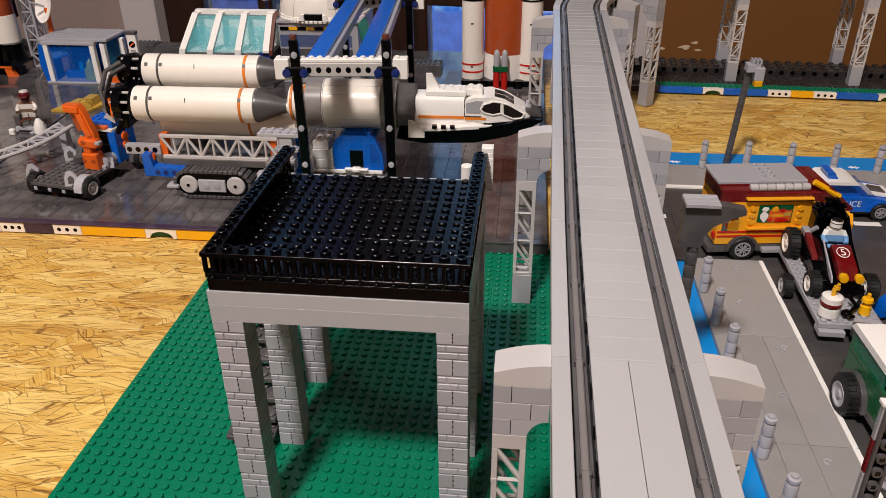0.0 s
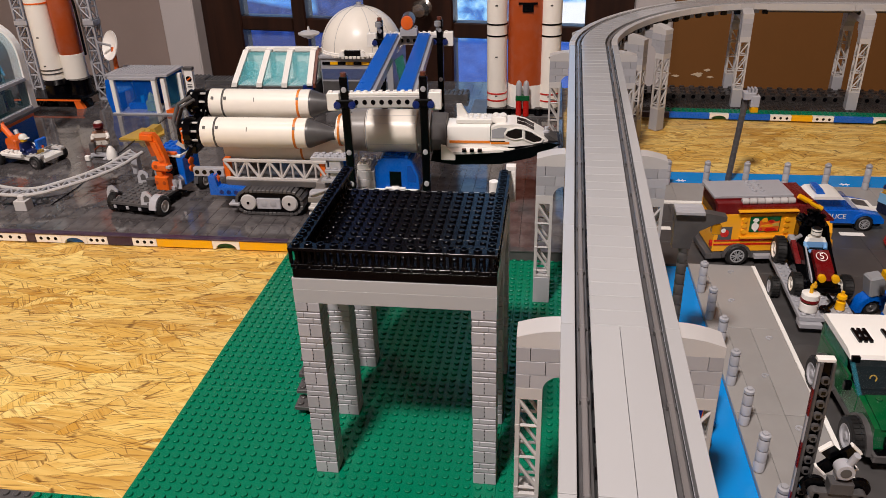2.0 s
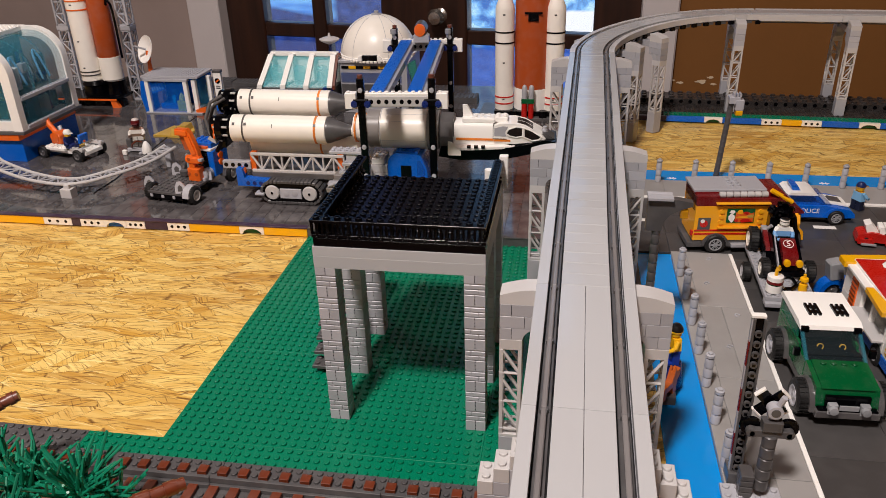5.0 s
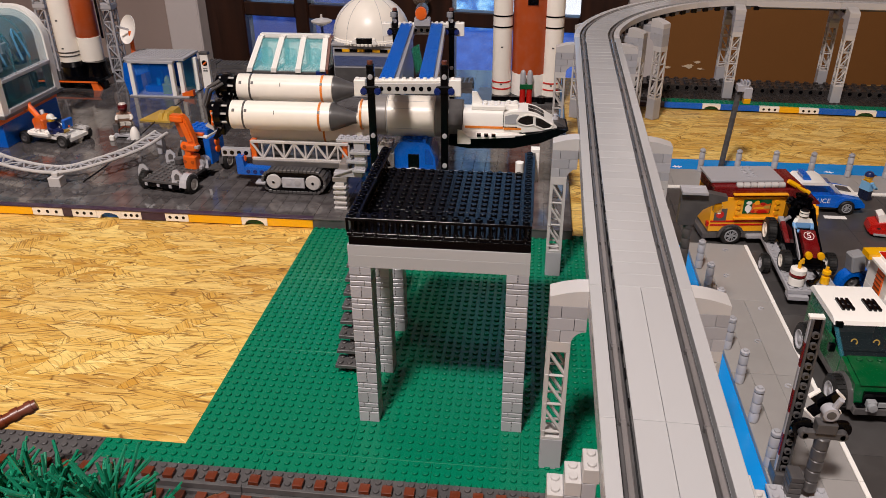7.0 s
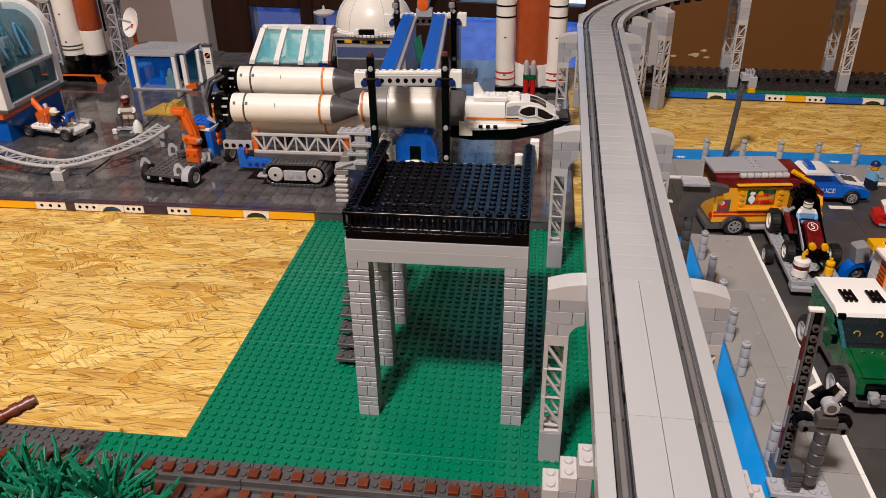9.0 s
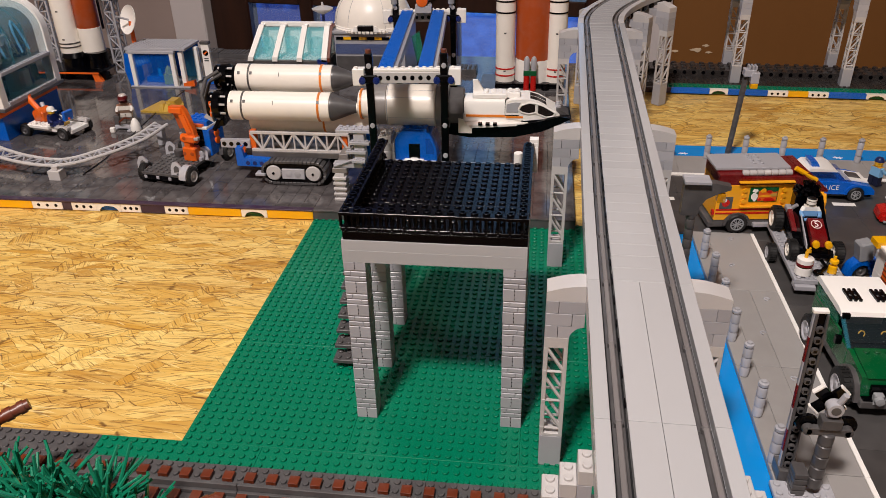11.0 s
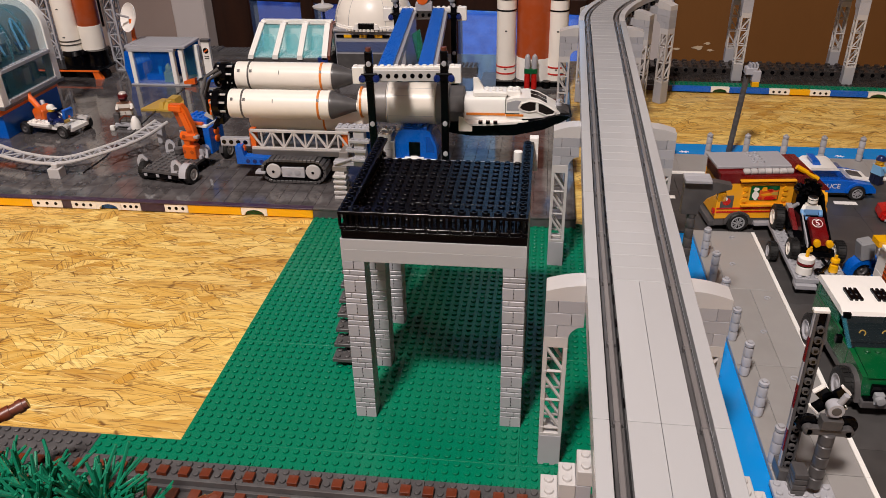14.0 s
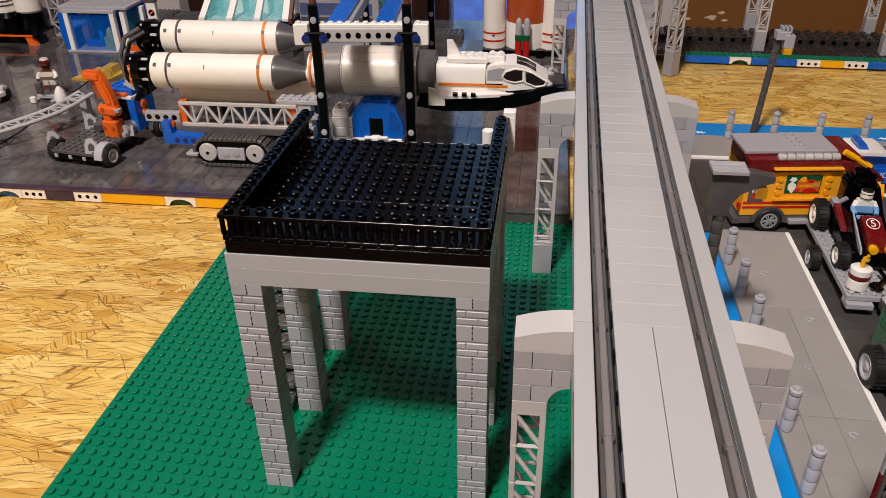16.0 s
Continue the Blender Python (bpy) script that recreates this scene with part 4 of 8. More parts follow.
# ---- small shared makers ----
def wheel(parent, x, y, z, r, w, axis="x", rim=LBG):
    """A tyre with a rim and hub, its middle at (x, y, z)."""
    t = M()
    t.lathe((0, 0, 0), [(-w * 0.3, r * 0.6), (-w / 2, r * 0.64), (-w / 2, r * 0.88), (-w * 0.36, r), (w * 0.36, r), (w / 2, r * 0.88), (w / 2, r * 0.64), (w * 0.3, r * 0.6)], 22, axis)
    for k in range(22):
        a = 2 * math.pi * k / 22
        c, s = math.cos(a), math.sin(a)
        for side in (-1, 1):
            o = side * w * 0.2
            q = {"x": (o, r * c, r * s), "y": (r * s, o, r * c)}[axis]
            mt = Matrix.Translation(q) @ Matrix.Rotation(a if axis == "x" else -a + math.pi / 2, 4, axis.upper())
            t.box(-w * 0.17, -r * 0.06, -r * 0.06, w * 0.17, r * 0.06, r * 0.06, 0.01, mt) if axis == "x" else t.box(-r * 0.06, -w * 0.17, -r * 0.06, r * 0.06, w * 0.17, r * 0.06, 0.01, mt)
    ob = part("wheel", t, RUBBER_AND_SHADE, parent, "black ribbed rubber tyre", at=(x, y, z))
    h = M().lathe((0, 0, 0), [(-w * 0.5, r * 0.16), (-w * 0.44, r * 0.2), (-w * 0.36, r * 0.3), (-w * 0.4, r * 0.48), (-w * 0.5, r * 0.54), (-w * 0.52, r * 0.62), (-w * 0.46, r * 0.64), (w * 0.46, r * 0.64), (w * 0.52, r * 0.62), (w * 0.5, r * 0.54), (w * 0.4, r * 0.48), (w * 0.36, r * 0.3), (w * 0.44, r * 0.2), (w * 0.5, r * 0.16)], 18, axis)
    if rim is SILVER and axis == "y":
        part("rim_back", M().lathe((0, 0, 0), [(-w * 0.5, r * 0.05), (-w * 0.49, r * 0.6), (w * 0.49, r * 0.6), (w * 0.5, r * 0.05)], 18, axis), BLACK, ob, "dark wheel well")
        ring = M()
        for side in (-1, 1):
            ring.tube([(r * 0.6 * math.cos(k * math.pi / 12), side * w * 0.52, r * 0.6 * math.sin(k * math.pi / 12)) for k in range(25)], r * 0.07, 6)
            for k in range(12):
                a = 2 * math.pi * (k // 2) / 6 + (0.2 if k % 2 else -0.2)
                ring.rod((0, side * w * 0.53, 0), (r * 0.6 * math.cos(a), side * w * 0.53, r * 0.6 * math.sin(a)), r * 0.055, 5)
        part("rim", ring, rim, ob, "silver spoked wheel rim")
    else:
        part("rim", h, rim, ob, "pale plastic wheel rim")
    return ob


def brick(m, x0, y0, z0, nx, ny, h=1.2, studs=True):
    m.box(x0 + 0.01, y0 + 0.01, z0, x0 + nx - 0.01, y0 + ny - 0.01, z0 + h, 0.03)
    if studs:
        m.studs(x0, y0, nx, ny, z0 + h)
    return m


def figure(name, x, y, z, turn, label, mat, seated=False, hat=0):
    """A small toy figure as one plain shape."""
    m = M()
    if seated:
        m.box(-0.9, -1.6, 0, -0.05, 0.2, 0.8, 0.08).box(0.05, -1.6, 0, 0.9, 0.2, 0.8, 0.08)
        z1 = 0.5
    else:
        m.box(-0.9, -0.45, 0, -0.04, 0.4, 1.5, 0.06).box(0.04, -0.45, 0, 0.9, 0.4, 1.5, 0.06)
        m.box(-0.9, -0.85, 0, -0.04, -0.4, 0.35, 0.06).box(0.04, -0.85, 0, 0.9, -0.4, 0.35, 0.06)
        z1 = 1.5
    m.prism([(-0.95, z1), (0.95, z1), (0.7, z1 + 1.6), (-0.7, z1 + 1.6)], -0.42, 0.42)
    for s in (-1, 1):
        m.rod((s * 0.8, 0, z1 + 1.4), (s * 1.15, -0.4, z1 + 0.7), 0.26, 8)
        m.rod((s * 1.15, -0.4, z1 + 0.7), (s * 1.0, -1.0, z1 + 0.4), 0.24, 8)
    m.cyl((0, 0, z1 + 1.55), 0.4, 0.2, 12)
    m.lathe((0, 0, z1 + 1.7), [(0, 0.4), (0.12, 0.6), (0.85, 0.6), (1.0, 0.42)], 14)
    if hat:
        m.lathe((0, 0, z1 + 2.25), [(0, 0.72), (0.1, 0.74), (0.4, 0.7), (0.75, 0.45), (0.85, 0.1)], 14)
        m.box(-0.5, -1.15, z1 + 2.25, 0.5, -0.4, z1 + 2.4, 0.05)
    return solo(name, m, mat, label, "toy figure", at=(x, y, z), turn=turn)


def figure_mat(name, rows):
    """Bands of plain colour up a figure: (height share, colour)."""
    m, nt, p = node_mat(name)
    co = nt.nodes.new("ShaderNodeTexCoord")
    sep = nt.nodes.new("ShaderNodeSeparateXYZ")
    nt.links.new(co.outputs["Generated"], sep.inputs[0])
    n = nt.nodes.new("ShaderNodeValToRGB")
    n.color_ramp.interpolation = "CONSTANT"
    while len(n.color_ramp.elements) < len(rows):
        n.color_ramp.elements.new(0.5)
    for e, (pos, rgb) in zip(n.color_ramp.elements, rows):
        e.position, e.color = pos, lin(*rgb)
    nt.links.new(sep.outputs[2], n.inputs[0])
    nt.links.new(n.outputs[0], p.inputs["Base Color"])
    p.inputs["Roughness"].default_value = 0.3
    return m


def words(text, parent, mat, size, at, rx=0, rz=0, label=""):
    """Raised lettering as a thin mesh; size in studs."""
    cu = bpy.data.curves.new("lettering", "FONT")
    cu.body, cu.size, cu.extrude, cu.align_x, cu.align_y = text, size * S, 0.00006, "CENTER", "CENTER"
    tmp = bpy.data.objects.new("lettering_source", cu)
    me = bpy.data.meshes.new_from_object(tmp)
    bpy.data.objects.remove(tmp)
    me.materials.clear()
    me.materials.append(mat)
    ob = new("lettering", me)
    ob.location = [c * S for c in at]
    ob.rotation_euler = (radians(rx), 0, radians(rz))
    ob.parent = parent
    return tagged(ob, label)


# ---- green off-road car with a white roof ----
def off_roader():
    t = thing("off_road_car", 46.8, 3.4, 0.4, "green off-road toy car with a white roof and big tyres", "car", turn=2)
    part("chassis", M().box(1.0, 0.8, 1.2, 7.0, 16.0, 2.0, 0.08), DBG, t, "dark grey chassis")
    hood = M().prism([(1.6, 2.2), (2.0, 4.0), (5.9, 4.5), (5.9, 2.0), (1.6, 2.0)], 1.05, 6.95, "x")
    part("hood", hood, DGREEN, t, "glossy green bonnet")
    part("hood_top", M().prism([(1.8, 4.02), (2.2, 4.2), (5.8, 4.68), (5.9, 4.52)], 1.5, 6.5, "x").studs(2, 4.75, 4, 1, 4.56), DGREEN, t)
    part("body_side", M().box(1.02, 5.92, 2.0, 6.98, 15.8, 4.4, 0.06).box(1.02, 8.4, 4.4, 1.3, 15.8, 4.9, 0.04).box(6.7, 8.4, 4.4, 6.98, 15.8, 4.9, 0.04), DGREEN, t, "green body")
    ws = M().prism([(5.9, 4.45), (6.15, 4.45), (9.2, 6.4), (8.95, 6.4)], 1.2, 6.8, "x")
    part("windscreen", ws, TCLEAR, t, "clear windscreen")
    for s in (1.04, 6.72):
        part("side_window", M().box(s, 9.6, 4.9, s + 0.24, 15.4, 6.35, 0.03), TGREEN, t, "clear green side window")
        part("pillar", M().prism([(5.8, 4.42), (6.3, 4.42), (9.4, 6.45), (8.9, 6.45)], s - 0.04, s + 0.3, "x"), TBLUE, t, "clear blue pillar")
        part("rear_pillar", M().box(s, 15.2, 4.9, s + 0.25, 15.8, 6.4, 0.04), DGREEN, t)
    roof = M().prism([(8.7, 6.4), (8.9, 6.8), (9.6, 7.05), (15.6, 7.05), (16.2, 6.4)], 0.9, 7.1, "x")
    part("roof", roof, WHITE, t, "smooth white roof")
    for x in (2.2, 4.9):
        v = M()
        for i in range(3):
            v.box(x + 0.5 * i, 10.5, 7.05, x + 0.5 * i + 0.3, 12.7, 7.32, 0.03)
        for yy in (10.9, 11.9):
            v.box(x, yy, 7.05, x + 1.3, yy + 0.4, 7.26, 0.02)
        part("roof_vent", v, BLACK, t, "black roof vent grille")
    # added black sheets: the cabin's inner darkness is put into their colour
    part("cabin_floor", M().box(1.32, 6.0, 4.41, 6.68, 15.4, 4.47, 0.01), BLACK, t, "black sheet standing in for the dark of the cabin floor")
    part("cabin_back", M().box(1.32, 12.4, 4.47, 6.68, 12.8, 6.38, 0.02), BLACK, t, "black sheet added to make the cabin look dark behind")
    part("seat_row", M().box(2.0, 10.4, 2.6, 6.0, 12.0, 5.4, 0.1), DBG, t)
    for x in (3.0, 5.2):
        part("steering_ring", M().tube([(x + 0.3 * math.cos(a), 8.0 + 0.1 * math.sin(a), 4.85 + 0.28 * math.sin(a)) for a in [k * math.pi / 10 for k in range(-3, 11)]], 0.07, 6), TAN, t, "yellow ring")
    for x in (1.0, 6.2):
        part("roof_clip", M().box(x, 8.55, 6.1, x + 0.8, 9.1, 6.75, 0.06), BLACK, t, "black roof clip")
    part("dashboard", M().box(1.3, 6.5, 4.4, 6.7, 7.4, 4.75, 0.05), BLACK, t, "black dashboard")
    part("bumper", M().box(1.2, 0.9, 1.5, 6.8, 1.6, 2.2, 0.08), BLACK, t, "black front bumper")
    part("grille", M().box(1.9, 1.4, 2.3, 6.1, 1.8, 3.4, 0.05), BLACK, t)
    part("plate", M().box(3.1, 0.8, 2.2, 4.9, 0.95, 2.75, 0.02), SILVER, t, "pale blank plate")
    for x in (1.3, 6.7):
        part("headlight", M().box(x - 0.4, 1.25, 2.5, x + 0.4, 1.75, 3.4, 0.06), TCLEAR, t, "clear headlamp")
    for x in (2.5, 5.5):
        part("fog_lamp", M().lathe((x, 0.3, 2.35), [(0, 0.1), (0.05, 0.42), (0.5, 0.48), (0.6, 0.3), (1.0, 0.28)], 12, "y").box(x - 0.45, 0.7, 1.7, x + 0.45, 1.3, 2.9, 0.08), SILVER, t, "silver bumper lamp")
    for x0, x1 in ((0.55, 1.05), (6.95, 7.45)):
        for yc in (3.6, 12.8):
            pr = [(yc + 2.35 * math.cos(a), 1.5 + 2.3 * math.sin(a)) for a in [k * math.pi / 8 for k in range(9)]]
            pr += [(yc + 2.05 * math.cos(a), 1.5 + 2.0 * math.sin(a)) for a in [k * math.pi / 8 for k in range(8, -1, -1)]]
            part("mudguard", M().prism(pr, x0, x1, "x"), DBG, t, "dark grey wheel arch")
    for x in (0.3, 7.7):
        part("mirror", M().box(x - 0.2, 6.8, 4.3, x + 0.45, 7.3, 5.2, 0.06), BLACK, t)
        for y in (3.6, 12.8):
            wheel(t, x, y, 1.75, 1.75, 1.4, "x", LBG)
    return t


off_roader()


# ---- trailer and dragster ----
tr = thing("car_trailer", 46.6, 27.0, 0.4, "light grey flat trailer behind the green car", "trailer", turn=-1)
part("deck", brick(M(), 1.0, -0.4, 1.4, 6, 15, 0.5), LBG, tr, "studded light grey deck")
part("drawbar", M().box(4.3, -6.2, 1.3, 5.1, 1.4, 1.8, 0.06).box(3.9, -1.6, 1.0, 5.6, -0.5, 2.4, 0.06), DBG, tr, "dark grey drawbar")
part("ramp", M().box(1.0, -1.0, 0.8, 3.4, 0.6, 1.35, 0.04), LBG, tr)
for x in (0.1, 7.6):
    wheel(tr, x, 7.6, 1.2, 1.2, 1.1, "x", LBG)

dg = thing("dragster", 48.75, 30.3, 2.5, "dark red and black dragster with a white number on its nose", "toy racer", turn=-2)
dg.scale = (0.77, 0.9, 0.82)
part("frame", M().box(1.2, 1.0, 0.6, 4.8, 12.4, 1.0, 0.06), BLACK, dg, "black frame")
part("nose_block", M().prism([(1.3, 1.0), (1.6, 2.0), (6.4, 4.5), (9.0, 4.0), (10.0, 1.0)], 1.0, 4.8, "x"), BLACK, dg, "black body under the nose")
part("side_wall", M().prism([(2.4, 1.0), (2.8, 2.6), (7.0, 4.6), (9.4, 6.6), (11.0, 6.6), (11.6, 1.0)], 4.9, 5.3, "x"), BLACK, dg, "black sloping side wall")
part("flame_piece", M().prism([(9.8, 4.2), (9.6, 5.4), (10.4, 6.6), (10.8, 5.8), (11.6, 6.3), (11.4, 4.2)], 5.4, 6.1, "x"), DYELLOW, dg, "yellow flame-shaped piece")
part("nose", M().prism([(1.2, 2.3), (1.6, 3.6), (5.2, 4.9), (5.6, 4.2)], 1.95, 4.35, "x"), DRED, dg, "glossy dark red nose")
for x in (0.6, 4.6):
    part("side_pod", M().prism([(3.4, 0.9), (4.4, 1.9), (10.5, 3.4), (11.0, 0.9)], x - 0.5, x + 0.9, "x"), BLACK, dg, "black side pod")
part("front_axle_box", M().box(0.4, 0.9, 0.5, 5.6, 2.6, 1.3, 0.08), BLACK, dg, "black front axle housing")
part("number_disc", M().cyl((0, 0, 0), 0.95, 0.05, 20, c=0, m=Matrix.Translation((3.1, 4.0, 4.48)) @ Matrix.Rotation(radians(20), 4, "X")), DRED, dg)
part("number_ring", M().tube([(3.1 + 0.78 * math.cos(a), 4.0 + 0.73 * math.sin(a), 4.56 + 0.265 * math.sin(a)) for a in [k * math.pi / 10 for k in range(21)]], 0.06, 5), WHITE, dg, "white ring")
words("5", dg, WHITE, 1.5, (3.1, 3.95, 4.58), 20, 0, "white racing number")
for x in (2.5, 4.4):
    part("headlight", M().lathe((x, 0.5, 2.9), [(0, 0.2), (0.05, 0.54), (0.5, 0.6), (0.9, 0.4)], 14, "y"), YELLOW, dg, "round yellow headlamp")
part("engine", M().box(1.2, 9.8, 1.0, 4.8, 12.0, 6.2, 0.15).box(1.8, 9.6, 6.0, 4.4, 11.4, 7.4, 0.3).cyl((2.0, 11.2, 3.6), 0.5, 1.2, 10).cyl((4.0, 11.2, 3.6), 0.5, 1.2, 10).cyl((3.0, 11.6, 3.6), 0.6, 2.0, 12), BLACK, dg, "black engine block")
pom = M()
rr = random.Random(4)
for k in range(90):
    a, b = rr.uniform(0, 6.28), rr.uniform(0.2, 1.5)
    d = Vector((math.cos(a) * math.cos(b), math.sin(a) * math.cos(b), math.sin(b)))
    pom.rod((3.0, 10.2, 6.4), Vector((3.0, 10.2, 6.4)) + d * rr.uniform(1.5, 2.5), 0.3, 5)
part("air_scoop", pom, BLACK, dg, "black bristly scoop")
for x, y, r, w in ((-0.5, 2.0, 1.6, 1.5), (6.5, 2.0, 1.6, 1.5), (-0.8, 11.0, 2.0, 1.7), (5.9, 11.2, 2.0, 1.7)):
    wheel(dg, x, y, r - 0.5, r, w, "x", CREAM)
part("axle", M().rod((-0.6, 2.0, 1.1), (6.6, 2.0, 1.1), 0.25, 8), BLACK, dg)
part("axle", M().rod((-0.6, 11.0, 1.5), (6.6, 11.0, 1.5), 0.3, 8), BLACK, dg)
part("nose_edge", M().prism([(1.0, 2.0), (1.2, 2.6), (6.2, 4.9), (5.4, 4.3), (2.0, 2.2)], 1.2, 1.4, "x"), LBG, dg)
part("side_panel", M().prism([(5.6, 2.3), (5.9, 2.75), (9.6, 4.0), (9.8, 3.2)], 0.2, 0.95, "x"), DRED, dg, "dark red side panel")
part("grey_elbow", M().box(0.2, 9.8, 3.2, 1.2, 11.4, 4.0, 0.1).rod((0.7, 10.4, 3.4), (1.6, 9.6, 4.8), 0.3, 8), LBG, dg, "grey elbow pipe")
DRIVER = figure_mat("driver_bands", [(0.0, (30, 30, 40)), (0.2, (120, 170, 220)), (0.48, (236, 236, 232)), (0.64, (240, 236, 226)), (0.72, (16, 16, 18)), (0.75, (240, 236, 226)), (0.87, (16, 16, 18)), (0.9, (240, 236, 226)), (0.96, (16, 16, 18))])
figure("toy_driver", 51.2, 36.8, 5.3, 0, "small toy driver with black and white face seated", DRIVER, True, 0)

keg = thing("striped_barrel", 48.75, 27.9, 2.5, "white barrel with red stripe and yellow tap on the trailer", "barrel")
keg.scale = (0.68, 0.68, 0.84)
part("barrel", M().lathe((0, 0, 0), [(0, 1.3), (0.1, 1.4), (1.2, 1.4), (1.25, 1.3)], 20), WHITE, keg)
part("stripe", M().lathe((0, 0, 1.25), [(0, 1.2), (0.03, 1.3), (0.2, 1.3), (0.22, 1.2)], 20), DGREEN, keg, "green stripe")
part("stripe", M().lathe((0, 0, 1.47), [(0, 1.3), (0.03, 1.46), (0.36, 1.46), (0.38, 1.3)], 20), DRED, keg, "dark red stripe")
part("top", M().lathe((0, 0, 1.85), [(0, 1.3), (0.05, 1.4), (0.7, 1.4), (0.8, 1.2)], 20), WHITE, keg)
part("tap", M().cyl((0, 0, 2.65), 0.32, 0.9, 10).cyl((0.25, 0, 3.5), 0.45, 0.35, 10).rod((0, 0, 3.5), (0.3, -0.3, 4.3), 0.22, 8), YELLOW, keg, "yellow tap")
tool = thing("black_tool", 50.7, 27.9, 2.5, "small black toy wrench lying on the trailer", "tool", turn=20)
part("handle", M().rod((0, 0, 0.25), (1.6, 0.9, 0.3), 0.24, 8), BLACK, tool)
part("jaw", M().tube([(-0.2 + 0.5 * math.cos(a), -0.1 + 0.5 * math.sin(a), 0.28) for a in [0.6 + k * 0.45 for k in range(11)]], 0.2, 6), BLACK, tool)
part("claw", M().rod((1.5, 0.9, 0.3), (1.2, 1.7, 0.9), 0.2, 8).rod((1.5, 0.9, 0.3), (2.2, 1.2, 1.0), 0.2, 8), BLACK, tool)
pot = thing("yellow_nozzle", 52.3, 28.5, 2.5, "small yellow nozzle standing on the trailer", "nozzle")
part("nozzle", M().lathe((0, 0, 0), [(0, 0.55), (0.9, 0.5), (1.0, 0.3), (1.3, 0.3), (1.35, 0.55), (1.7, 0.5), (1.75, 0.2), (2.2, 0.18)], 12), YELLOW, pot)


# ---- pizza van ----
def pizza_van():
    t = thing("pizza_van", 40.6, 41.6, 0.4, "yellow and dark red toy pizza van with a grey roof", "van", turn=7)
    D = 6.6
    part("chassis", M().box(0.3, 0.3, 0.8, 15.2, D - 0.3, 1.9, 0.06), DBG, t, "dark grey chassis")
    part("rear_bumper", M().box(-0.4, 0.4, 0.7, 0.5, D - 0.4, 1.5, 0.08), DBG, t)
    part("body", M().box(0.2, 0.2, 1.9, 11.2, D - 0.2, 7.1, 0.05), DYELLOW, t, "yellow van body")
    for z in (2.8, 3.35):
        part("stripe", M().box(0.3, 0.13, z, 10.0, 0.21, z + 0.24, 0.01), RED, t, "red stripe")
    part("ledge", M().box(3.4, -0.25, 3.85, 9.8, 0.2, 4.1, 0.03), DYELLOW, t, "yellow ledge")
    part("nose", M().prism([(11.22, 1.9), (11.22, 5.9), (13.0, 5.4), (15.4, 3.2), (15.6, 1.9)], 0.2, D - 0.2), DYELLOW, t, "yellow sloping nose")
    part("upper_body", M().box(0.2, 1.5, 7.12, 11.2, D - 0.2, 8.7, 0.05).box(0.2, 0.2, 7.12, 11.2, 1.48, 8.2, 0.05).box(0.2, 0.2, 8.1, 3.3, 1.48, 8.6, 0.05), DRED, t, "dark red upper body")
    part("front_slope", M().prism([(11.22, 5.92), (11.22, 8.7), (12.2, 8.7), (15.0, 6.2), (15.0, 5.92)], 0.2, D - 0.2), DRED, t, "dark red sloping front")
    part("rear_glass", M().box(0.12, 0.8, 6.3, 0.22, D - 0.8, 8.2, 0.02), TSMOKE, t, "smoked rear window")
    part("rear_picture", M().box(0.7, 0.12, 3.6, 2.4, 0.2, 5.4, 0.01), DBG, t, "small dark picture panel")
    part("picture_patch", M().lathe((1.5, 0.09, 4.5), [(0, 0.05), (0.005, 0.55), (0.03, 0.55)], 12, "y"), RED, t)
    part("picture_patch", M().lathe((1.3, 0.07, 4.9), [(0, 0.05), (0.005, 0.3), (0.03, 0.3)], 12, "y"), WHITE, t)
    m = M().box(0.0, 1.5, 8.72, 10.0, D, 9.1, 0.06).studs(5, 2.4, 2, 4, 9.1)
    part("roof", m, LBG, t, "light grey roof plate")
    part("awning_box", M().box(2.8, -0.4, 7.55, 10.2, 0.2, 7.75, 0.03), DYELLOW, t, "thin yellow awning edge")
    for i in range(7):
        part("awning_roll", M().lathe((3.35 + i * 0.96, 0.95, 8.55), [(0, 0.3), (0.1, 0.42), (0.8, 0.42), (0.9, 0.3)], 12, "x"), LBG2, t, "rolled pale awning piece")
    part("yellow_bar", M().rod((10.2, 0.6, 9.3), (13.2, 0.3, 7.6), 0.34, 8), YELLOW, t, "yellow slanted bar")
    part("picture", M().box(4.5, 0.1, 4.65, 8.3, 0.2, 6.75, 0.01), DGREEN, t, "painted menu panel")
    part("picture_patch", M().box(5.7, 0.08, 4.75, 8.2, 0.12, 6.2, 0.005), ORANGE, t)
    rp = random.Random(12)
    art = [(5.3, 3.7, 6.2, 4.9, WHITE), (5.4, 4.9, 6.1, 5.5, WHITE), (6.2, 3.7, 6.8, 4.1, RED), (6.5, 4.2, 8.2, 4.6, DYELLOW), (6.9, 3.6, 8.8, 4.1, RED), (8.0, 4.3, 8.9, 4.8, TAN), (6.5, 4.9, 7.3, 5.5, DYELLOW), (7.4, 4.8, 8.1, 5.2, RED), (8.1, 5.0, 8.8, 5.5, DGREEN), (5.5, 4.2, 5.9, 4.5, RED)]
    for x0, z0, x1, z1, mat in art:
        cx, cz, n = 5.0 + (x0 - 5.0 + x1 - 5.0) / 2, (z0 + z1) / 2, 9
        x0, x1, z0, z1 = cx - (x1 - x0) * 0.62, cx + (x1 - x0) * 0.62, cz - (z1 - z0) * 0.6, cz + (z1 - z0) * 0.6
        pr = [(cx + (x1 - x0) / 2 * rp.uniform(0.6, 1.1) * math.cos(2 * math.pi * k / n), cz + (z1 - z0) / 2 * rp.uniform(0.6, 1.1) * math.sin(2 * math.pi * k / n)) for k in range(n)]
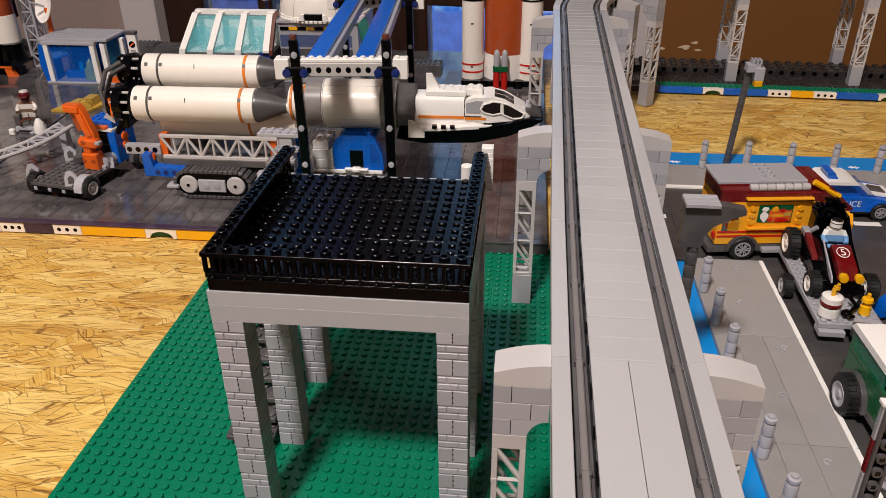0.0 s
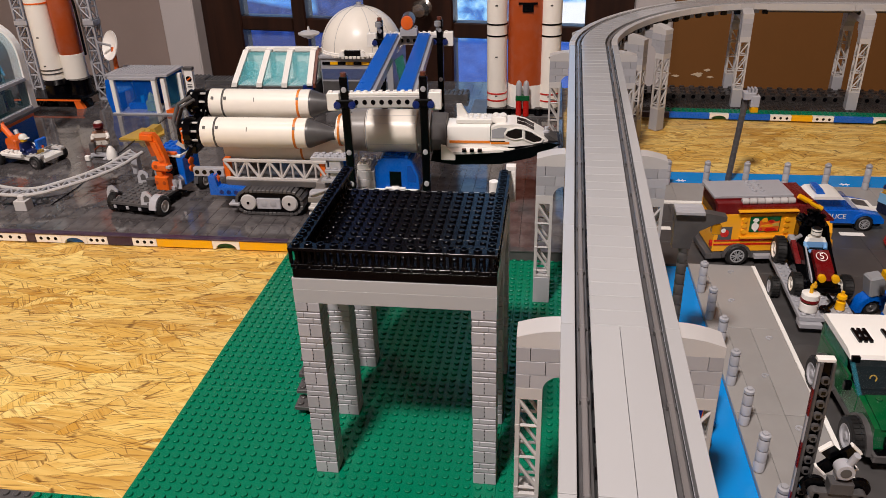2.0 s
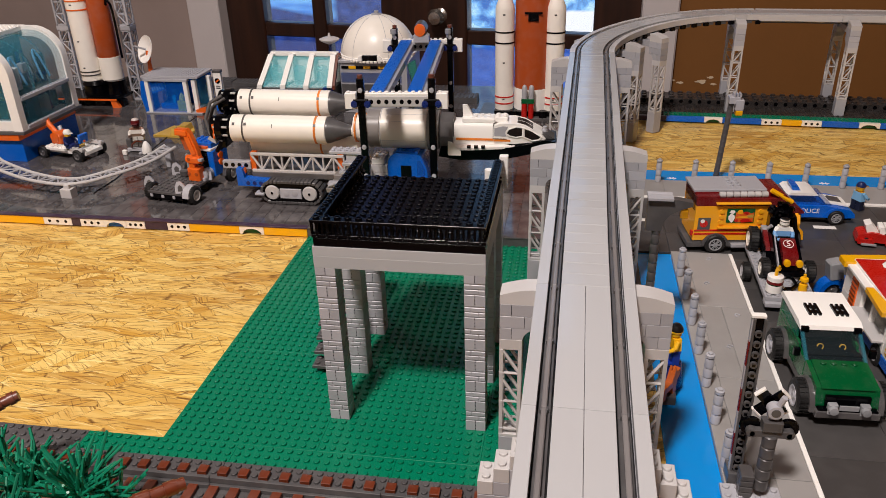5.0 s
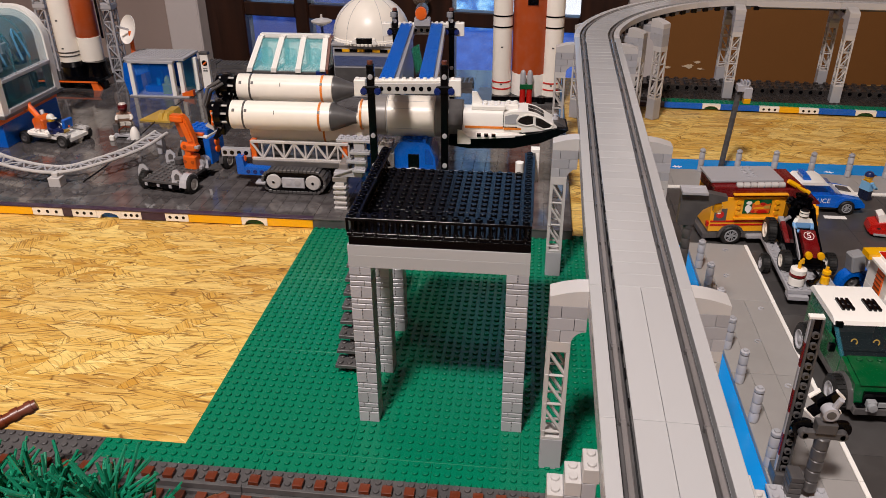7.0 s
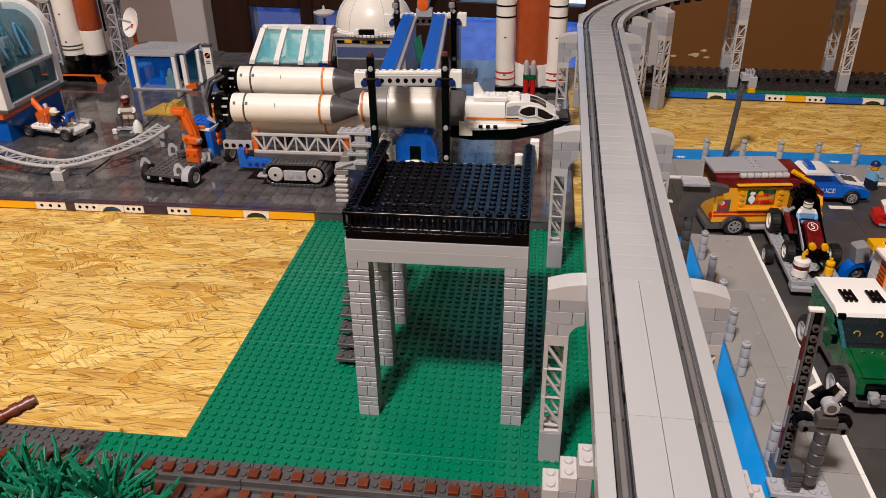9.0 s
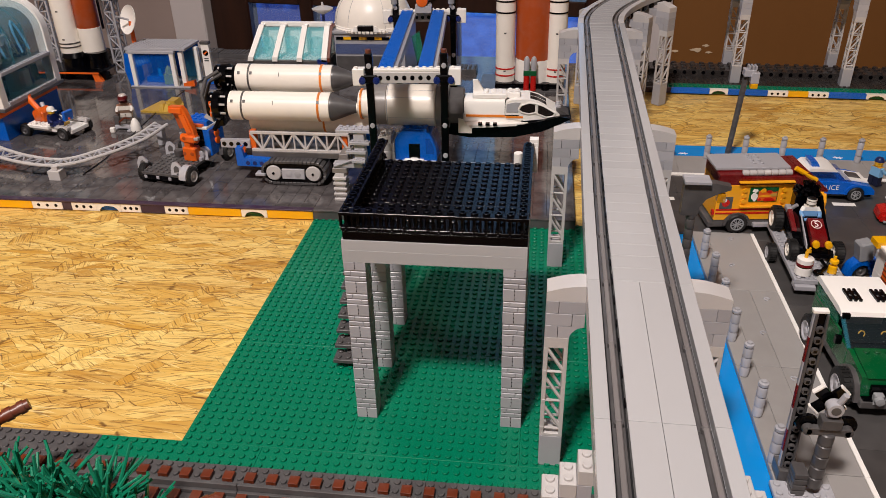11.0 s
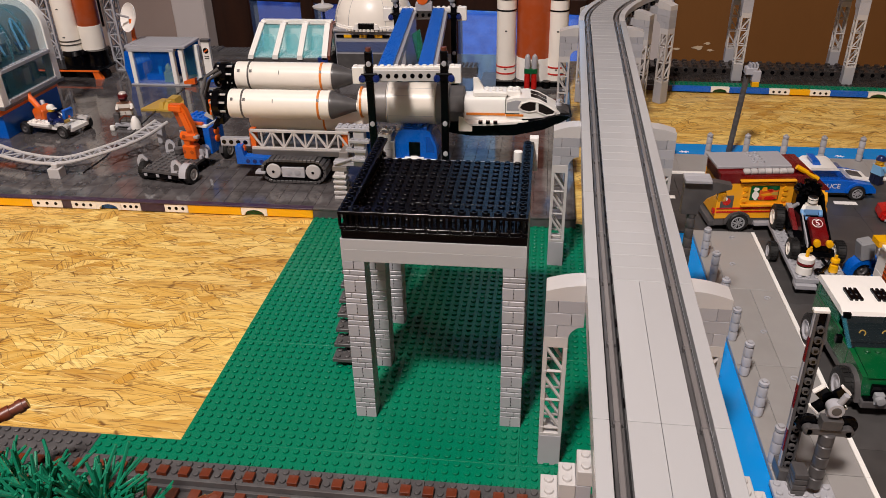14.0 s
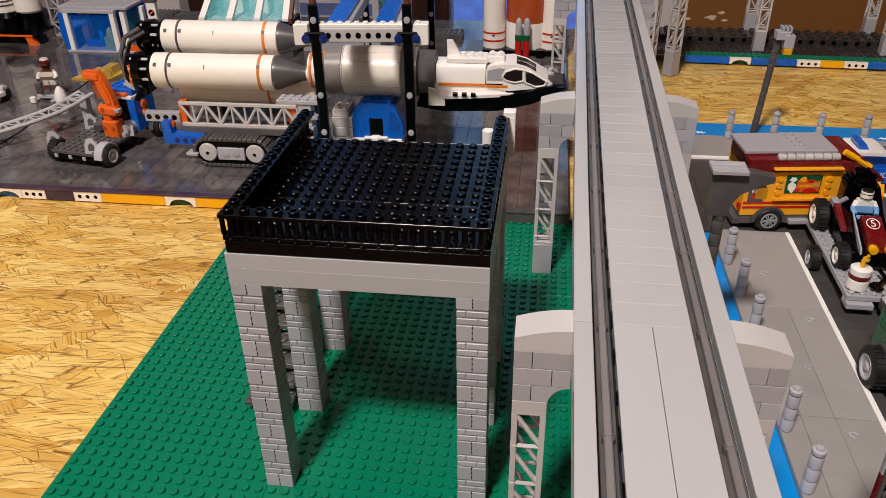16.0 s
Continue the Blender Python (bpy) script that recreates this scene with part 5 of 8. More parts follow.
        pr = [(4.5 + (px - 5.0) * 0.95, pz + 1.1) for px, pz in pr]
        part("picture_patch", M().prism(pr, 0.05 + 0.01 * rp.random(), 0.11), mat, t)
    for x in (3.8, 9.1):
        for i in range(3):
            part("side_stud", M().cyl((x, -0.02, 4.75 + 0.8 * i), 0.32, 0.22, 12, "y", c=0), DYELLOW, t, "round yellow side stud")
    part("red_lamp", M().box(-0.1, 0.3, 2.6, 0.25, 0.9, 3.3, 0.05), RED, t)
    for yc in (0.3, D - 0.3):
        for xc in (3.4, 12.4):
            pr = [(xc + 1.9 * math.cos(a), 1.2 + 1.85 * math.sin(a)) for a in [k * math.pi / 8 for k in range(9)]]
            pr += [(xc + 1.55 * math.cos(a), 1.2 + 1.5 * math.sin(a)) for a in [k * math.pi / 8 for k in range(8, -1, -1)]]
            part("mudguard", M().prism(pr, yc - 0.4, yc + 0.4, "y"), DBG, t, "dark grey wheel arch")
            wheel(t, xc, yc, 1.4, 1.4, 1.1, "y", SILVER)
    part("step", M().box(5.6, -0.4, 1.0, 10.0, 0.3, 1.5, 0.04), LBG, t, "grey side step")
    return t


pizza_van()


# ---- police car ----
def police_car():
    t = thing("police_car", 54.6, 53.2, 0.4, "blue and white toy police car", "car", turn=2)
    t.scale = (0.88, 0.88, 0.9)
    part("chassis", M().box(0.4, 0.6, 0.7, 12.6, 6.4, 1.3, 0.05), BLACK, t)
    part("body", M().prism([(0.2, 1.2), (0.1, 2.7), (0.9, 3.3), (7.8, 3.3), (9.4, 3.1), (12.2, 2.6), (12.9, 1.9), (13.0, 1.2)], 0.3, 6.7), BLUE, t, "glossy blue body")
    part("roof", M().prism([(1.5, 4.9), (2.0, 5.35), (5.8, 5.35), (6.6, 4.9)], 0.8, 6.2), WHITE, t, "white roof")
    part("cabin_glass", M().prism([(0.8, 3.3), (1.5, 4.9), (6.6, 4.9), (8.3, 3.3)], 0.7, 6.3), TDBLUE, t, "dark tinted cabin glass")
    part("hood", M().prism([(8.2, 3.32), (8.3, 3.5), (12.0, 2.98), (12.2, 2.74)], 1.5, 5.5), WHITE, t, "white bonnet panel")
    part("hood_scoop", M().prism([(9.0, 3.45), (9.1, 3.65), (11.0, 3.35), (11.2, 3.1)], 2.6, 4.4), DBG, t)
    part("light_bar", M().prism([(2.6, 5.35), (2.2, 6.2), (3.3, 6.2), (3.9, 5.35)], 2.0, 5.0), BLUE, t, "blue light bar")
    part("wing", M().box(-0.2, 0.6, 3.6, 0.8, 6.4, 3.9, 0.05), BLUE, t)
    part("cowl", M().prism([(7.2, 3.3), (7.5, 4.3), (8.0, 4.2), (9.2, 3.2)], 0.9, 6.1), TDBLUE, t, "clear blue windscreen foot")
    part("front_grille", M().box(12.7, 1.6, 1.3, 13.1, 5.4, 1.9, 0.05), DBG, t)
    for yc in (0.32, 6.68):
        for xc in (2.8, 9.9):
            pr = [(xc + 1.85 * math.cos(a), 1.25 + 1.75 * math.sin(a)) for a in [k * math.pi / 9 for k in range(10)]]
            pr += [(xc + 1.42 * math.cos(a), 1.25 + 1.36 * math.sin(a)) for a in [k * math.pi / 9 for k in range(9, -1, -1)]]
            part("wheel_arch", M().prism(pr, yc - 0.25, yc + 0.25), BLUE, t, "blue wheel arch")
    words("POLICE", t, WHITE, 1.15, (5.2, 0.27, 2.35), 90, 0, "white lettering")
    for yc in (0.4, 6.6):
        for xc in (2.8, 9.9):
            wheel(t, xc, yc, 1.25, 1.25, 1.0, "y", SILVER)
    return t


police_car()
COP = figure_mat("officer_bands", [(0.0, (30, 36, 60)), (0.34, (130, 185, 225)), (0.66, (236, 180, 40)), (0.84, (24, 40, 90))])
figure("toy_officer", 68.2, 60.0, 0.45, 120, "small toy police officer in light blue with dark cap", COP, False, 1)
FIG = figure_mat("visitor_bands", [(0.0, (20, 50, 150)), (0.38, (240, 184, 30)), (0.62, (240, 184, 30)), (0.85, (20, 18, 20))])
# added block that raises the visitor and stands in for a long skirt
solo("blue_pedestal", M().lathe((0, 0, 0), [(0, 1.25), (0.1, 1.3), (1.6, 1.15), (2.9, 0.95), (3.0, 0.9)], 20), DBLUE, "dark blue flared block standing in for the toy visitor's long skirt", "pedestal", at=(34.8, 10.2, 0.1))
# added riser for the dog, dark grey in place of the shadow there
solo("low_block", M().box(-0.8, -1.0, 0, 0.8, 1.0, 1.1, 0.05), DBG, "dark grey block added under the toy dog where shadow lies", "block", at=(34.2, 7.4, 0.1))
figure("toy_visitor", 34.8, 10.2, 3.1, -75, "small toy figure in yellow top and blue trousers", FIG, False, 1)
dog = M().prism([(-0.4, 0.0), (-0.4, 1.4), (-0.9, 1.9), (-0.9, 2.7), (0.2, 2.6), (0.6, 1.6), (2.0, 1.5), (2.2, 0.0), (1.6, 0.0), (1.5, 0.8), (0.3, 0.8), (0.2, 0.0)], -0.36, 0.36)
dog.prism([(-0.1, 2.5), (0.0, 3.2), (0.25, 2.5)], -0.36, -0.12).prism([(-0.1, 2.5), (0.0, 3.2), (0.25, 2.5)], 0.12, 0.36)
dog.rod((2.0, 0, 1.4), (2.7, 0, 2.2), 0.16, 8).box(-1.3, -0.22, 1.95, -0.8, 0.22, 2.3, 0.05)
solo("toy_dog", dog, plastic("fox_brown_plastic", (190, 92, 34), 0.35), "small orange toy dog beside the figure", "toy animal", at=(34.5, 7.3, 1.2), turn=235)

# red and white small vehicle
rc = thing("red_scooter", 64.6, 46.6, 0.4, "small red and white toy vehicle on the road", "toy vehicle", turn=-8)
part("body", M().prism([(-0.4, 0.5), (-0.2, 1.5), (1.6, 2.0), (4.6, 1.5), (6.0, 0.5)], 0.4, 3.2), RED, rc)
for y in (-0.2, 2.6):
    part("wing", M().prism([(-0.2, 0.4), (0.0, 1.1), (1.6, 1.2), (2.0, 0.4)], y, y + 0.9), RED, rc, "red side pod")
    part("wing", M().prism([(3.4, 0.4), (3.6, 1.2), (5.2, 1.2), (5.6, 0.4)], y, y + 0.9), RED, rc, "red side pod")
part("seat", M().prism([(0.9, 1.8), (0.5, 2.9), (1.3, 3.2), (2.4, 2.0)], 0.8, 2.8), WHITE, rc, "white seat panel")
for k in range(3):
    part("fairing", M().prism([(2.5 + 0.7 * k, 1.9), (2.4 + 0.7 * k, 2.7 + 0.1 * k), (3.0 + 0.7 * k, 2.8), (3.2 + 0.7 * k, 1.7)], 0.7, 2.9), WHITE, rc, "white ribbed fairing")
part("silver_bar", M().box(0.2, -0.5, 0.3, 2.2, -0.2, 0.6, 0.05), SILVER, rc)
for x in (0.9, 4.6):
    wheel(rc, x, 0.2, 0.6, 0.6, 0.7, "y", BLACK)
    wheel(rc, x, 3.4, 0.6, 0.6, 0.7, "y", BLACK)
part("rear_wheel", M().lathe((6.2, 1.8, 1.6), [(-0.4, 0.5), (-0.35, 0.8), (0.35, 0.8), (0.4, 0.5)], 14, "y"), RUBBER_AND_SHADE, rc)


# ---- ice cream van at the edge of the street ----
iv = thing("snack_van", 57.3, 12.0, 0.4, "white, yellow and red toy snack van on a blue base", "van", turn=2)
W, L = 8.0, 16.6
part("base", M().box(0.0, 0.2, 0.7, W, L, 1.9, 0.06), BLUE, iv, "blue lower body")
part("front", M().box(0.05, 0.3, 1.92, W - 0.05, 3.4, 5.9, 0.08), WHITE, iv, "white front")
part("windscreen", M().prism([(0.1, 3.4), (0.35, 3.4), (1.3, 6.2), (1.0, 6.2)], 0.8, W - 0.8, "x"), TCLEAR, iv, "clear windscreen")
part("picture", M().box(-0.03, 0.8, 2.5, 0.06, 2.6, 5.2, 0.01), YELLOW, iv, "yellow picture sticker")
part("picture_patch", M().box(-0.06, 1.0, 4.0, 0.0, 1.7, 5.0, 0.01), BLACK, iv)
part("picture_patch", M().box(-0.06, 1.5, 2.7, 0.0, 2.4, 3.9, 0.01), WHITE, iv)
part("side_wall", M().box(0.04, 3.42, 1.92, W - 0.04, L - 0.3, 3.1, 0.05), WHITE, iv, "white lower side wall")
part("counter", M().box(-1.1, 3.6, 3.1, 0.6, 11.0, 3.4, 0.04), LBG2, iv, "pale grey counter shelf")
part("counter_brace", M().prism([(-0.9, 3.08), (0.0, 3.08), (0.0, 2.0)], 5.0, 5.4), LBG, iv)
# solid block whose dark grey stands in for the dimness inside the van
part("inside", M().box(2.4, 3.8, 3.1, W - 0.4, L - 0.6, 6.3, 0.05), DBG, iv, "dark grey block standing in for the dim inside")
part("hatch_glass", M().box(0.2, 4.2, 3.4, 0.35, 7.4, 6.2, 0.02), TCLEAR, iv, "clear sliding pane")
for y in (3.42, 7.6, 10.9):
    part("hatch_post", M().box(0.05, y, 3.1, 0.6, y + 0.5, 6.4, 0.04), WHITE, iv)
part("rear_wall", M().box(0.05, 11.4, 3.1, 0.8, L - 0.3, 6.4, 0.05), WHITE, iv)
part("side_grille", M().box(-0.12, 12.2, 2.4, 0.04, 13.8, 6.2, 0.01), ORANGE, iv, "orange lattice panel")
for k in range(6):
    part("grille_bar", M().box(-0.18, 12.2, 2.7 + 0.55 * k, -0.1, 13.8, 2.82 + 0.55 * k, 0.01), BROWN, iv)
part("roof_edge", M().box(-0.5, 3.2, 6.4, 0.5, 15.4, 6.8, 0.06), WHITE, iv, "white roof edge")
part("roof_corner", M().prism([(-0.9, 15.0), (-0.9, 16.8), (W, 17.4), (W, 15.4), (0.6, 15.0)], 6.4, 7.1, "z"), YELLOW, iv, "yellow roof corner")
part("awning_edge", M().prism([(-0.9, 3.4), (-0.6, 9.0), (0.2, 9.0), (0.5, 4.2), (W, 4.2), (W, 3.2)], 6.5, 7.0, "z"), YELLOW, iv, "yellow awning edge")
part("roof_top", M().box(0.4, 3.6, 6.4, W, 15.8, 7.2, 0.1), WHITE, iv, "white roof panel")
wav = [(0.45 + 1.1 * math.sin(k * 0.9) ** 2 + 0.1 * k, 4.0 + k * 0.95) for k in range(13)]
part("roof_swirl", M().prism([(0.42, 3.9)] + [(x + 1.2, y) for x, y in wav] + [(0.42, 15.5)], 7.19, 7.28, "z"), RED, iv, "red wavy roof stripe")
part("roof_swirl", M().prism([(x + 3.6, y) for x, y in wav] + [(x + 5.4, y) for x, y in reversed(wav)], 7.19, 7.28, "z"), RED, iv, "red wavy roof stripe")
pop = Matrix.Translation((3.2, 12.0, 7.2)) @ Matrix.Rotation(radians(18), 4, "Y")
part("ice_pop", M().prism([(-0.3, 0.0), (0.3, 0.0), (1.9, 4.2), (1.2, 5.6), (-0.6, 5.6), (-1.6, 4.0)], -0.4, 0.4, m=pop), AZURE, iv, "blue ice pop sign")
for k in range(3):
    part("pop_mark", M().box(-0.7 + 0.55 * k, -0.46, 2.4 + 0.4 * k, -0.45 + 0.55 * k, -0.4, 3.6 + 0.3 * k, 0.01, pop), DBLUE, iv)
part("lamp", M().box(0.3, 0.1, 1.2, 1.3, 0.35, 1.8, 0.06), ORANGE, iv)
for x in (0.3, W - 0.3):
    for y in (4.4, 12.8):
        wheel(iv, x, y, 1.2, 1.2, 1.0, "x")
bk = thing("blue_scooter", 56.6, 31.4, 0.4, "small blue and silver scooter parked beside the snack van", "scooter", turn=10)
bk.scale = (1.25, 1.25, 1.25)
pr = [(1.5 * math.cos(a), 0.4 + 1.7 * math.sin(a)) for a in [k * math.pi / 8 for k in range(9)]] + [(1.0 * math.cos(a), 0.4 + 1.2 * math.sin(a)) for a in [k * math.pi / 8 for k in range(8, -1, -1)]]
part("mudguard", M().prism(pr, -0.6, 0.6), BLUE, bk, "blue mudguard")
part("body", M().box(0.6, -0.6, 1.0, 3.2, 0.6, 2.0, 0.1), BLUE, bk)
wheel(bk, 0, 0, 0.8, 0.8, 0.8, "y", DBG)
wheel(bk, 3.0, 0, 0.8, 0.8, 0.8, "y", DBG)
part("silver_box", M().box(-0.2, -0.7, 2.0, 1.2, 0.7, 4.0, 0.15, Matrix.Rotation(radians(-10), 4, "Y")), SILVER, bk, "silver box")
part("engine", M().lathe((2.2, 0, 2.0), [(0, 0.8), (0.7, 0.75), (0.9, 0.4), (1.6, 0.35)], 12), LBG2, bk, "pale engine piece")

# ---- level crossing signal and barrier ----
xs_ = thing("crossing_signal", 40.1, -6.2, 0.5, "dark grey level crossing signal with a black and white cross", "signal")
part("base_plate", brick(M(), -2.6, -1.0, 0, 5, 2, 0.4), LBG, xs_, "light grey base plate")
for k in range(4):
    part("base_block", M().box(-1.3, -0.7, 0.4 + 0.62 * k, -0.2, 0.9, 0.95 + 0.62 * k, 0.06), DBG, xs_)
for i in range(5):
    part("round_brick", M().lathe((0, 0, 0), [(0, 0.5), (0.1, 0.6), (1.05, 0.6), (1.15, 0.5)], 16), DBG, xs_, at=(0.45, -0.2, 0.4 + 1.17 * i + 0.9))
part("arm", M().box(-1.3, -0.5, 7.0, 2.1, 0.1, 7.7, 0.05).box(-0.4, -0.7, 7.7, 1.2, 0.3, 8.7, 0.06), DBG, xs_, "dark grey cross arm")
for x in (-1.1, 1.9):
    part("hood_disc", M().lathe((x, 0.2, 7.5), [(0, 0.3), (0.02, 0.85), (0.3, 0.9), (0.32, 0.4)], 20, "y"), BLACK, xs_, "black round lamp board")
    part("lamp", M().lathe((x, -0.5, 7.3), [(0, 0.25), (0.1, 0.45), (0.6, 0.45)], 12, "y"), DBG, xs_, "grey lamp")
for a in (45, -45):
    mt = Matrix.Translation((0.3, 0.75, 9.7)) @ Matrix.Rotation(radians(a), 4, "Y")
    part("cross_board", M().box(-1.5, -0.15, -0.5, 1.5, 0.15, 0.5, 0.04, mt), BLACK, xs_, "black crossed board")
    for s in (-1, 1):
        part("cross_tip", M().box(s * 1.45 - 0.1, -0.2, -0.52, s * 1.45 + 0.1, 0.2, 0.55, 0.04, mt), WHITE, xs_, "white board tip")
part("clip_tube", M().lathe((0.4, -0.7, 9.7), [(0, 0.3), (0.02, 0.62), (0.9, 0.62), (0.95, 0.3)], 14, "y").box(0.0, -0.3, 8.7, 0.9, 0.4, 9.4, 0.05).rod((0.6, -0.3, 10.1), (0.9, -0.5, 11.2), 0.26, 10), LBG, xs_, "light grey clip and tube")
part("tube_hole", M().lathe((0.4, -0.73, 9.7), [(0, 0.38), (0.05, 0.38)], 14, "y"), DBG, xs_, "dark tube hole")

bar = thing("crossing_barrier", 38.4, -4.6, 0.3, "raised dark grey and red barrier with a white tip", "barrier")
bar.rotation_euler[1] = -0.017
part("spine", M().box(0.06, 0.1, 0.6, 0.94, 0.5, 17.4, 0.04), BLACK, bar, "black hollow spine back")
for x in (0.0, 0.82):
    part("spine_wall", M().box(x, -0.14, 0.6, x + 0.18, 0.52, 17.4, 0.03), DBG, bar, "dark grey spine wall")
for i in range(15):
    part("spine_stud", M().lathe((0.5, -0.24, 2.0 + 1.0 * i), [(0, 0.3), (0.25, 0.32)], 12, "y"), DBG, bar)
    part("stud_pit", M().box(0.36, -0.25, 1.86 + 1.0 * i, 0.64, -0.2, 2.14 + 1.0 * i, 0.01), BLACK, bar)
for i in range(7):
    part("stripe", M().box(-0.12, 0.05, 1.0 + 2.35 * i, 0.0, 0.4, 3.33 + 2.35 * i, 0.03), LBG if i % 2 == 0 else DRED, bar, "grey or dark red barrier stripe")
part("tip", M().box(-0.2, 0.0, 17.4, 0.98, 0.55, 17.65, 0.03), WHITE, bar)
part("hinge", M().box(-0.2, -0.5, 0, 1.6, 1.4, 1.6, 0.06), DBG, bar)

# ---- street lantern pillar ----
TAMBER = glassy("clear_amber_plastic", (214, 150, 20), 0.6)
lp = thing("lantern_pillar", 32.7, 18.4, 0.0, "tall dark grey round pillar with a bracket and yellow lantern", "street lamp")
for i in range(13):
    part("round_brick", M().lathe((0, 0, 0), [(0, 0.42), (0.1, 0.48), (1.05, 0.48), (1.15, 0.42)], 14), DBG, lp, at=(0, 0, 1.17 * i))
part("bracket", M().prism([(-1.2, 14.6), (-1.2, 18.3), (1.9, 18.3), (3.5, 18.0), (3.5, 17.6), (2.4, 17.2), (1.2, 16.5), (0.6, 15.6), (0.5, 14.6)], -0.5, 0.5), DBG, lp, "dark grey bracket arm")
for k in range(3):
    part("cap_tile", M().box(-1.25, -1.0 + 0.67 * k, 18.3, 1.4, -0.36 + 0.67 * k, 18.62, 0.03), LBG, lp, "light grey cap tile")
part("lantern", M().box(2.3, -0.42, 16.1, 3.14, 0.42, 17.1, 0.08).lathe((2.72, 0, 17.1), [(0, 0.3), (0.2, 0.2)], 10), TAMBER, lp, "clear yellow lantern")

# ---- tall street lamp ----
sl = thing("street_lamp", 48.6, 71.6, 0.1, "dark grey pole lamp with a grey head", "street lamp")
for i in range(14):
    part("pole_brick", M().lathe((0, 0, 0), [(0, 0.42), (0.06, 0.47), (1.06, 0.47), (1.12, 0.42)], 12), DBG, sl, at=(0.065 * i, 0, 1.02 * i))
HEAD = (0.5, 0, -2.0)
part("lamp_head", M().box(-0.2, -1.0, 15.9, 1.6, 0.7, 17.0, 0.06).box(0.9, -1.2, 14.8, 2.2, 0.2, 16.6, 0.08), LBG, sl, "light grey lamp head", at=HEAD)
part("lamp_glass", M().box(1.0, -1.3, 14.0, 2.1, -0.1, 14.8, 0.06), YELLOW, sl, "yellow lamp glass", at=HEAD)
part("grille_top", M().box(0.4, -0.9, 17.0, 0.7, 0.6, 17.6, 0.03).box(0.9, -0.9, 17.0, 1.2, 0.6, 17.6, 0.03).box(1.4, -0.9, 17.0, 1.7, 0.6, 17.6, 0.03), LBG, sl, at=HEAD)


# ---- rocket on its crawler ----
crawler = thing("crawler_transporter", 0, 0, 0, "grey crawler transporter with lattice sides and tracks", "crawler")


def track_unit(x0, y0):
    """A caterpillar unit, ten studs long, in x."""
    L, r, w = 10.0, 1.75, 3.6
    zc = MZ + r + 0.35
    path = []
    for k in range(9):
        a = -math.pi / 2 + math.pi * k / 8
        path.append((x0 + L - r + r * math.cos(a), zc + r * math.sin(a)))
    for k in range(9):
        a = math.pi / 2 + math.pi * k / 8
        path.append((x0 + r + r * math.cos(a), zc + r * math.sin(a)))
    pts, loop = [], path + path[:1]
    for (xa, za), (xb, zb) in zip(loop, loop[1:]):
        n = max(1, round(math.hypot(xb - xa, zb - za) / 0.66))
        for i in range(n):
            pts.append((xa + (xb - xa) * i / n, za + (zb - za) * i / n, math.atan2(zb - za, xb - xa)))
    belt = M().prism(path, y0 + 0.1, y0 + w - 0.1)
    ob = part("track_unit", belt, BLACK, crawler, "dark grey caterpillar track")
    for x, z, a in pts:
        part("track_link", M().box(-0.3, 0, -0.22, 0.3, w, 0.22, 0.05).box(-0.1, 0.5, 0.2, 0.1, w - 0.5, 0.36, 0.02), DBG, ob, at=(x, y0, z)).rotation_euler[1] = -a
    for x in (x0 + r + 0.1, x0 + L - r - 0.1):
        part("sprocket", M().lathe((x, y0 - 0.25, zc), [(0, 0.2), (0.05, 0.25), (0.1, 1.1), (0.3, 1.25), (0.6, 1.25)], 18, "y"), LBG2, ob, "pale sprocket disc")
        part("sprocket_pin", M().lathe((x, y0 - 0.28, zc), [(0, 0.22), (0.1, 0.22)], 10, "y"), BLACK, ob)
    part("side_plate", M().box(x0 + 3.2, y0 - 0.2, zc - 0.9, x0 + L - 3.2, y0 + 0.2, zc + 0.75, 0.06), LBG, ob, "light grey side plate")
    for x in (x0 + 4.3, x0 + 5.7):
        part("side_pin", M().lathe((x, y0 - 0.3, zc - 0.05), [(0, 0.3), (0.05, 0.5), (0.2, 0.5)], 12, "y"), LBG, ob)


track_unit(-26.1, 49.7)
track_unit(-26.1, 58.6)
part("crawler_deck", M().box(-28, 51.4, 5.6, -12, 60.0, 6.5, 0.05), DBG, crawler, "dark grey deck")


def lattice_girder(x0, x1, y, z0, z1, n):
    m = M().box(x0, y - 0.22, z1 - 0.42, x1, y + 0.22, z1, 0.04).box(x0, y - 0.22, z0, x1, y + 0.22, z0 + 0.42, 0.04)
    step = (x1 - x0) / n
    for k in range(n):
        a, b = x0 + k * step, x0 + (k + 1) * step
        up = (z0 + 0.3, z1 - 0.3) if k % 2 else (z1 - 0.3, z0 + 0.3)
        m.rod((a, y, up[0]), (b, y, up[1]), 0.2, 6)
        m.rod((b, y, z0 + 0.3), (b, y, z1 - 0.3), 0.16, 6)
    return m


for y in (51.8, 59.8):
    part("lattice_girder", lattice_girder(-28.0, -12.4, y, 6.45, 9.7, 9), LBG2, crawler, "pale grey lattice girder")
for x in (-28.3, -13.6):
    part("end_block", M().box(x, 52.0, 6.5, x + 0.9, 53.2, 9.6, 0.05), ORANGE, crawler, "orange end block")
tb = M().box(-33.0, 51.6, 6.9, -28.2, 52.5, 8.2, 0.05)
part("technic_beam", tb, LBG, crawler, "grey beam with round holes")
for i in range(4):
    part("beam_hole", M().lathe((-32.4 + 1.15 * i, 51.57, 7.55), [(0, 0.36), (0.1, 0.36)], 12, "y"), BLACK, crawler)
part("orange_joint", M().lathe((-29.6, 50.9, 6.7), [(0, 0.35), (0.05, 0.7), (0.6, 0.75), (0.7, 0.45), (1.4, 0.4)], 12, "y"), ORANGE, crawler, "orange pin joint")
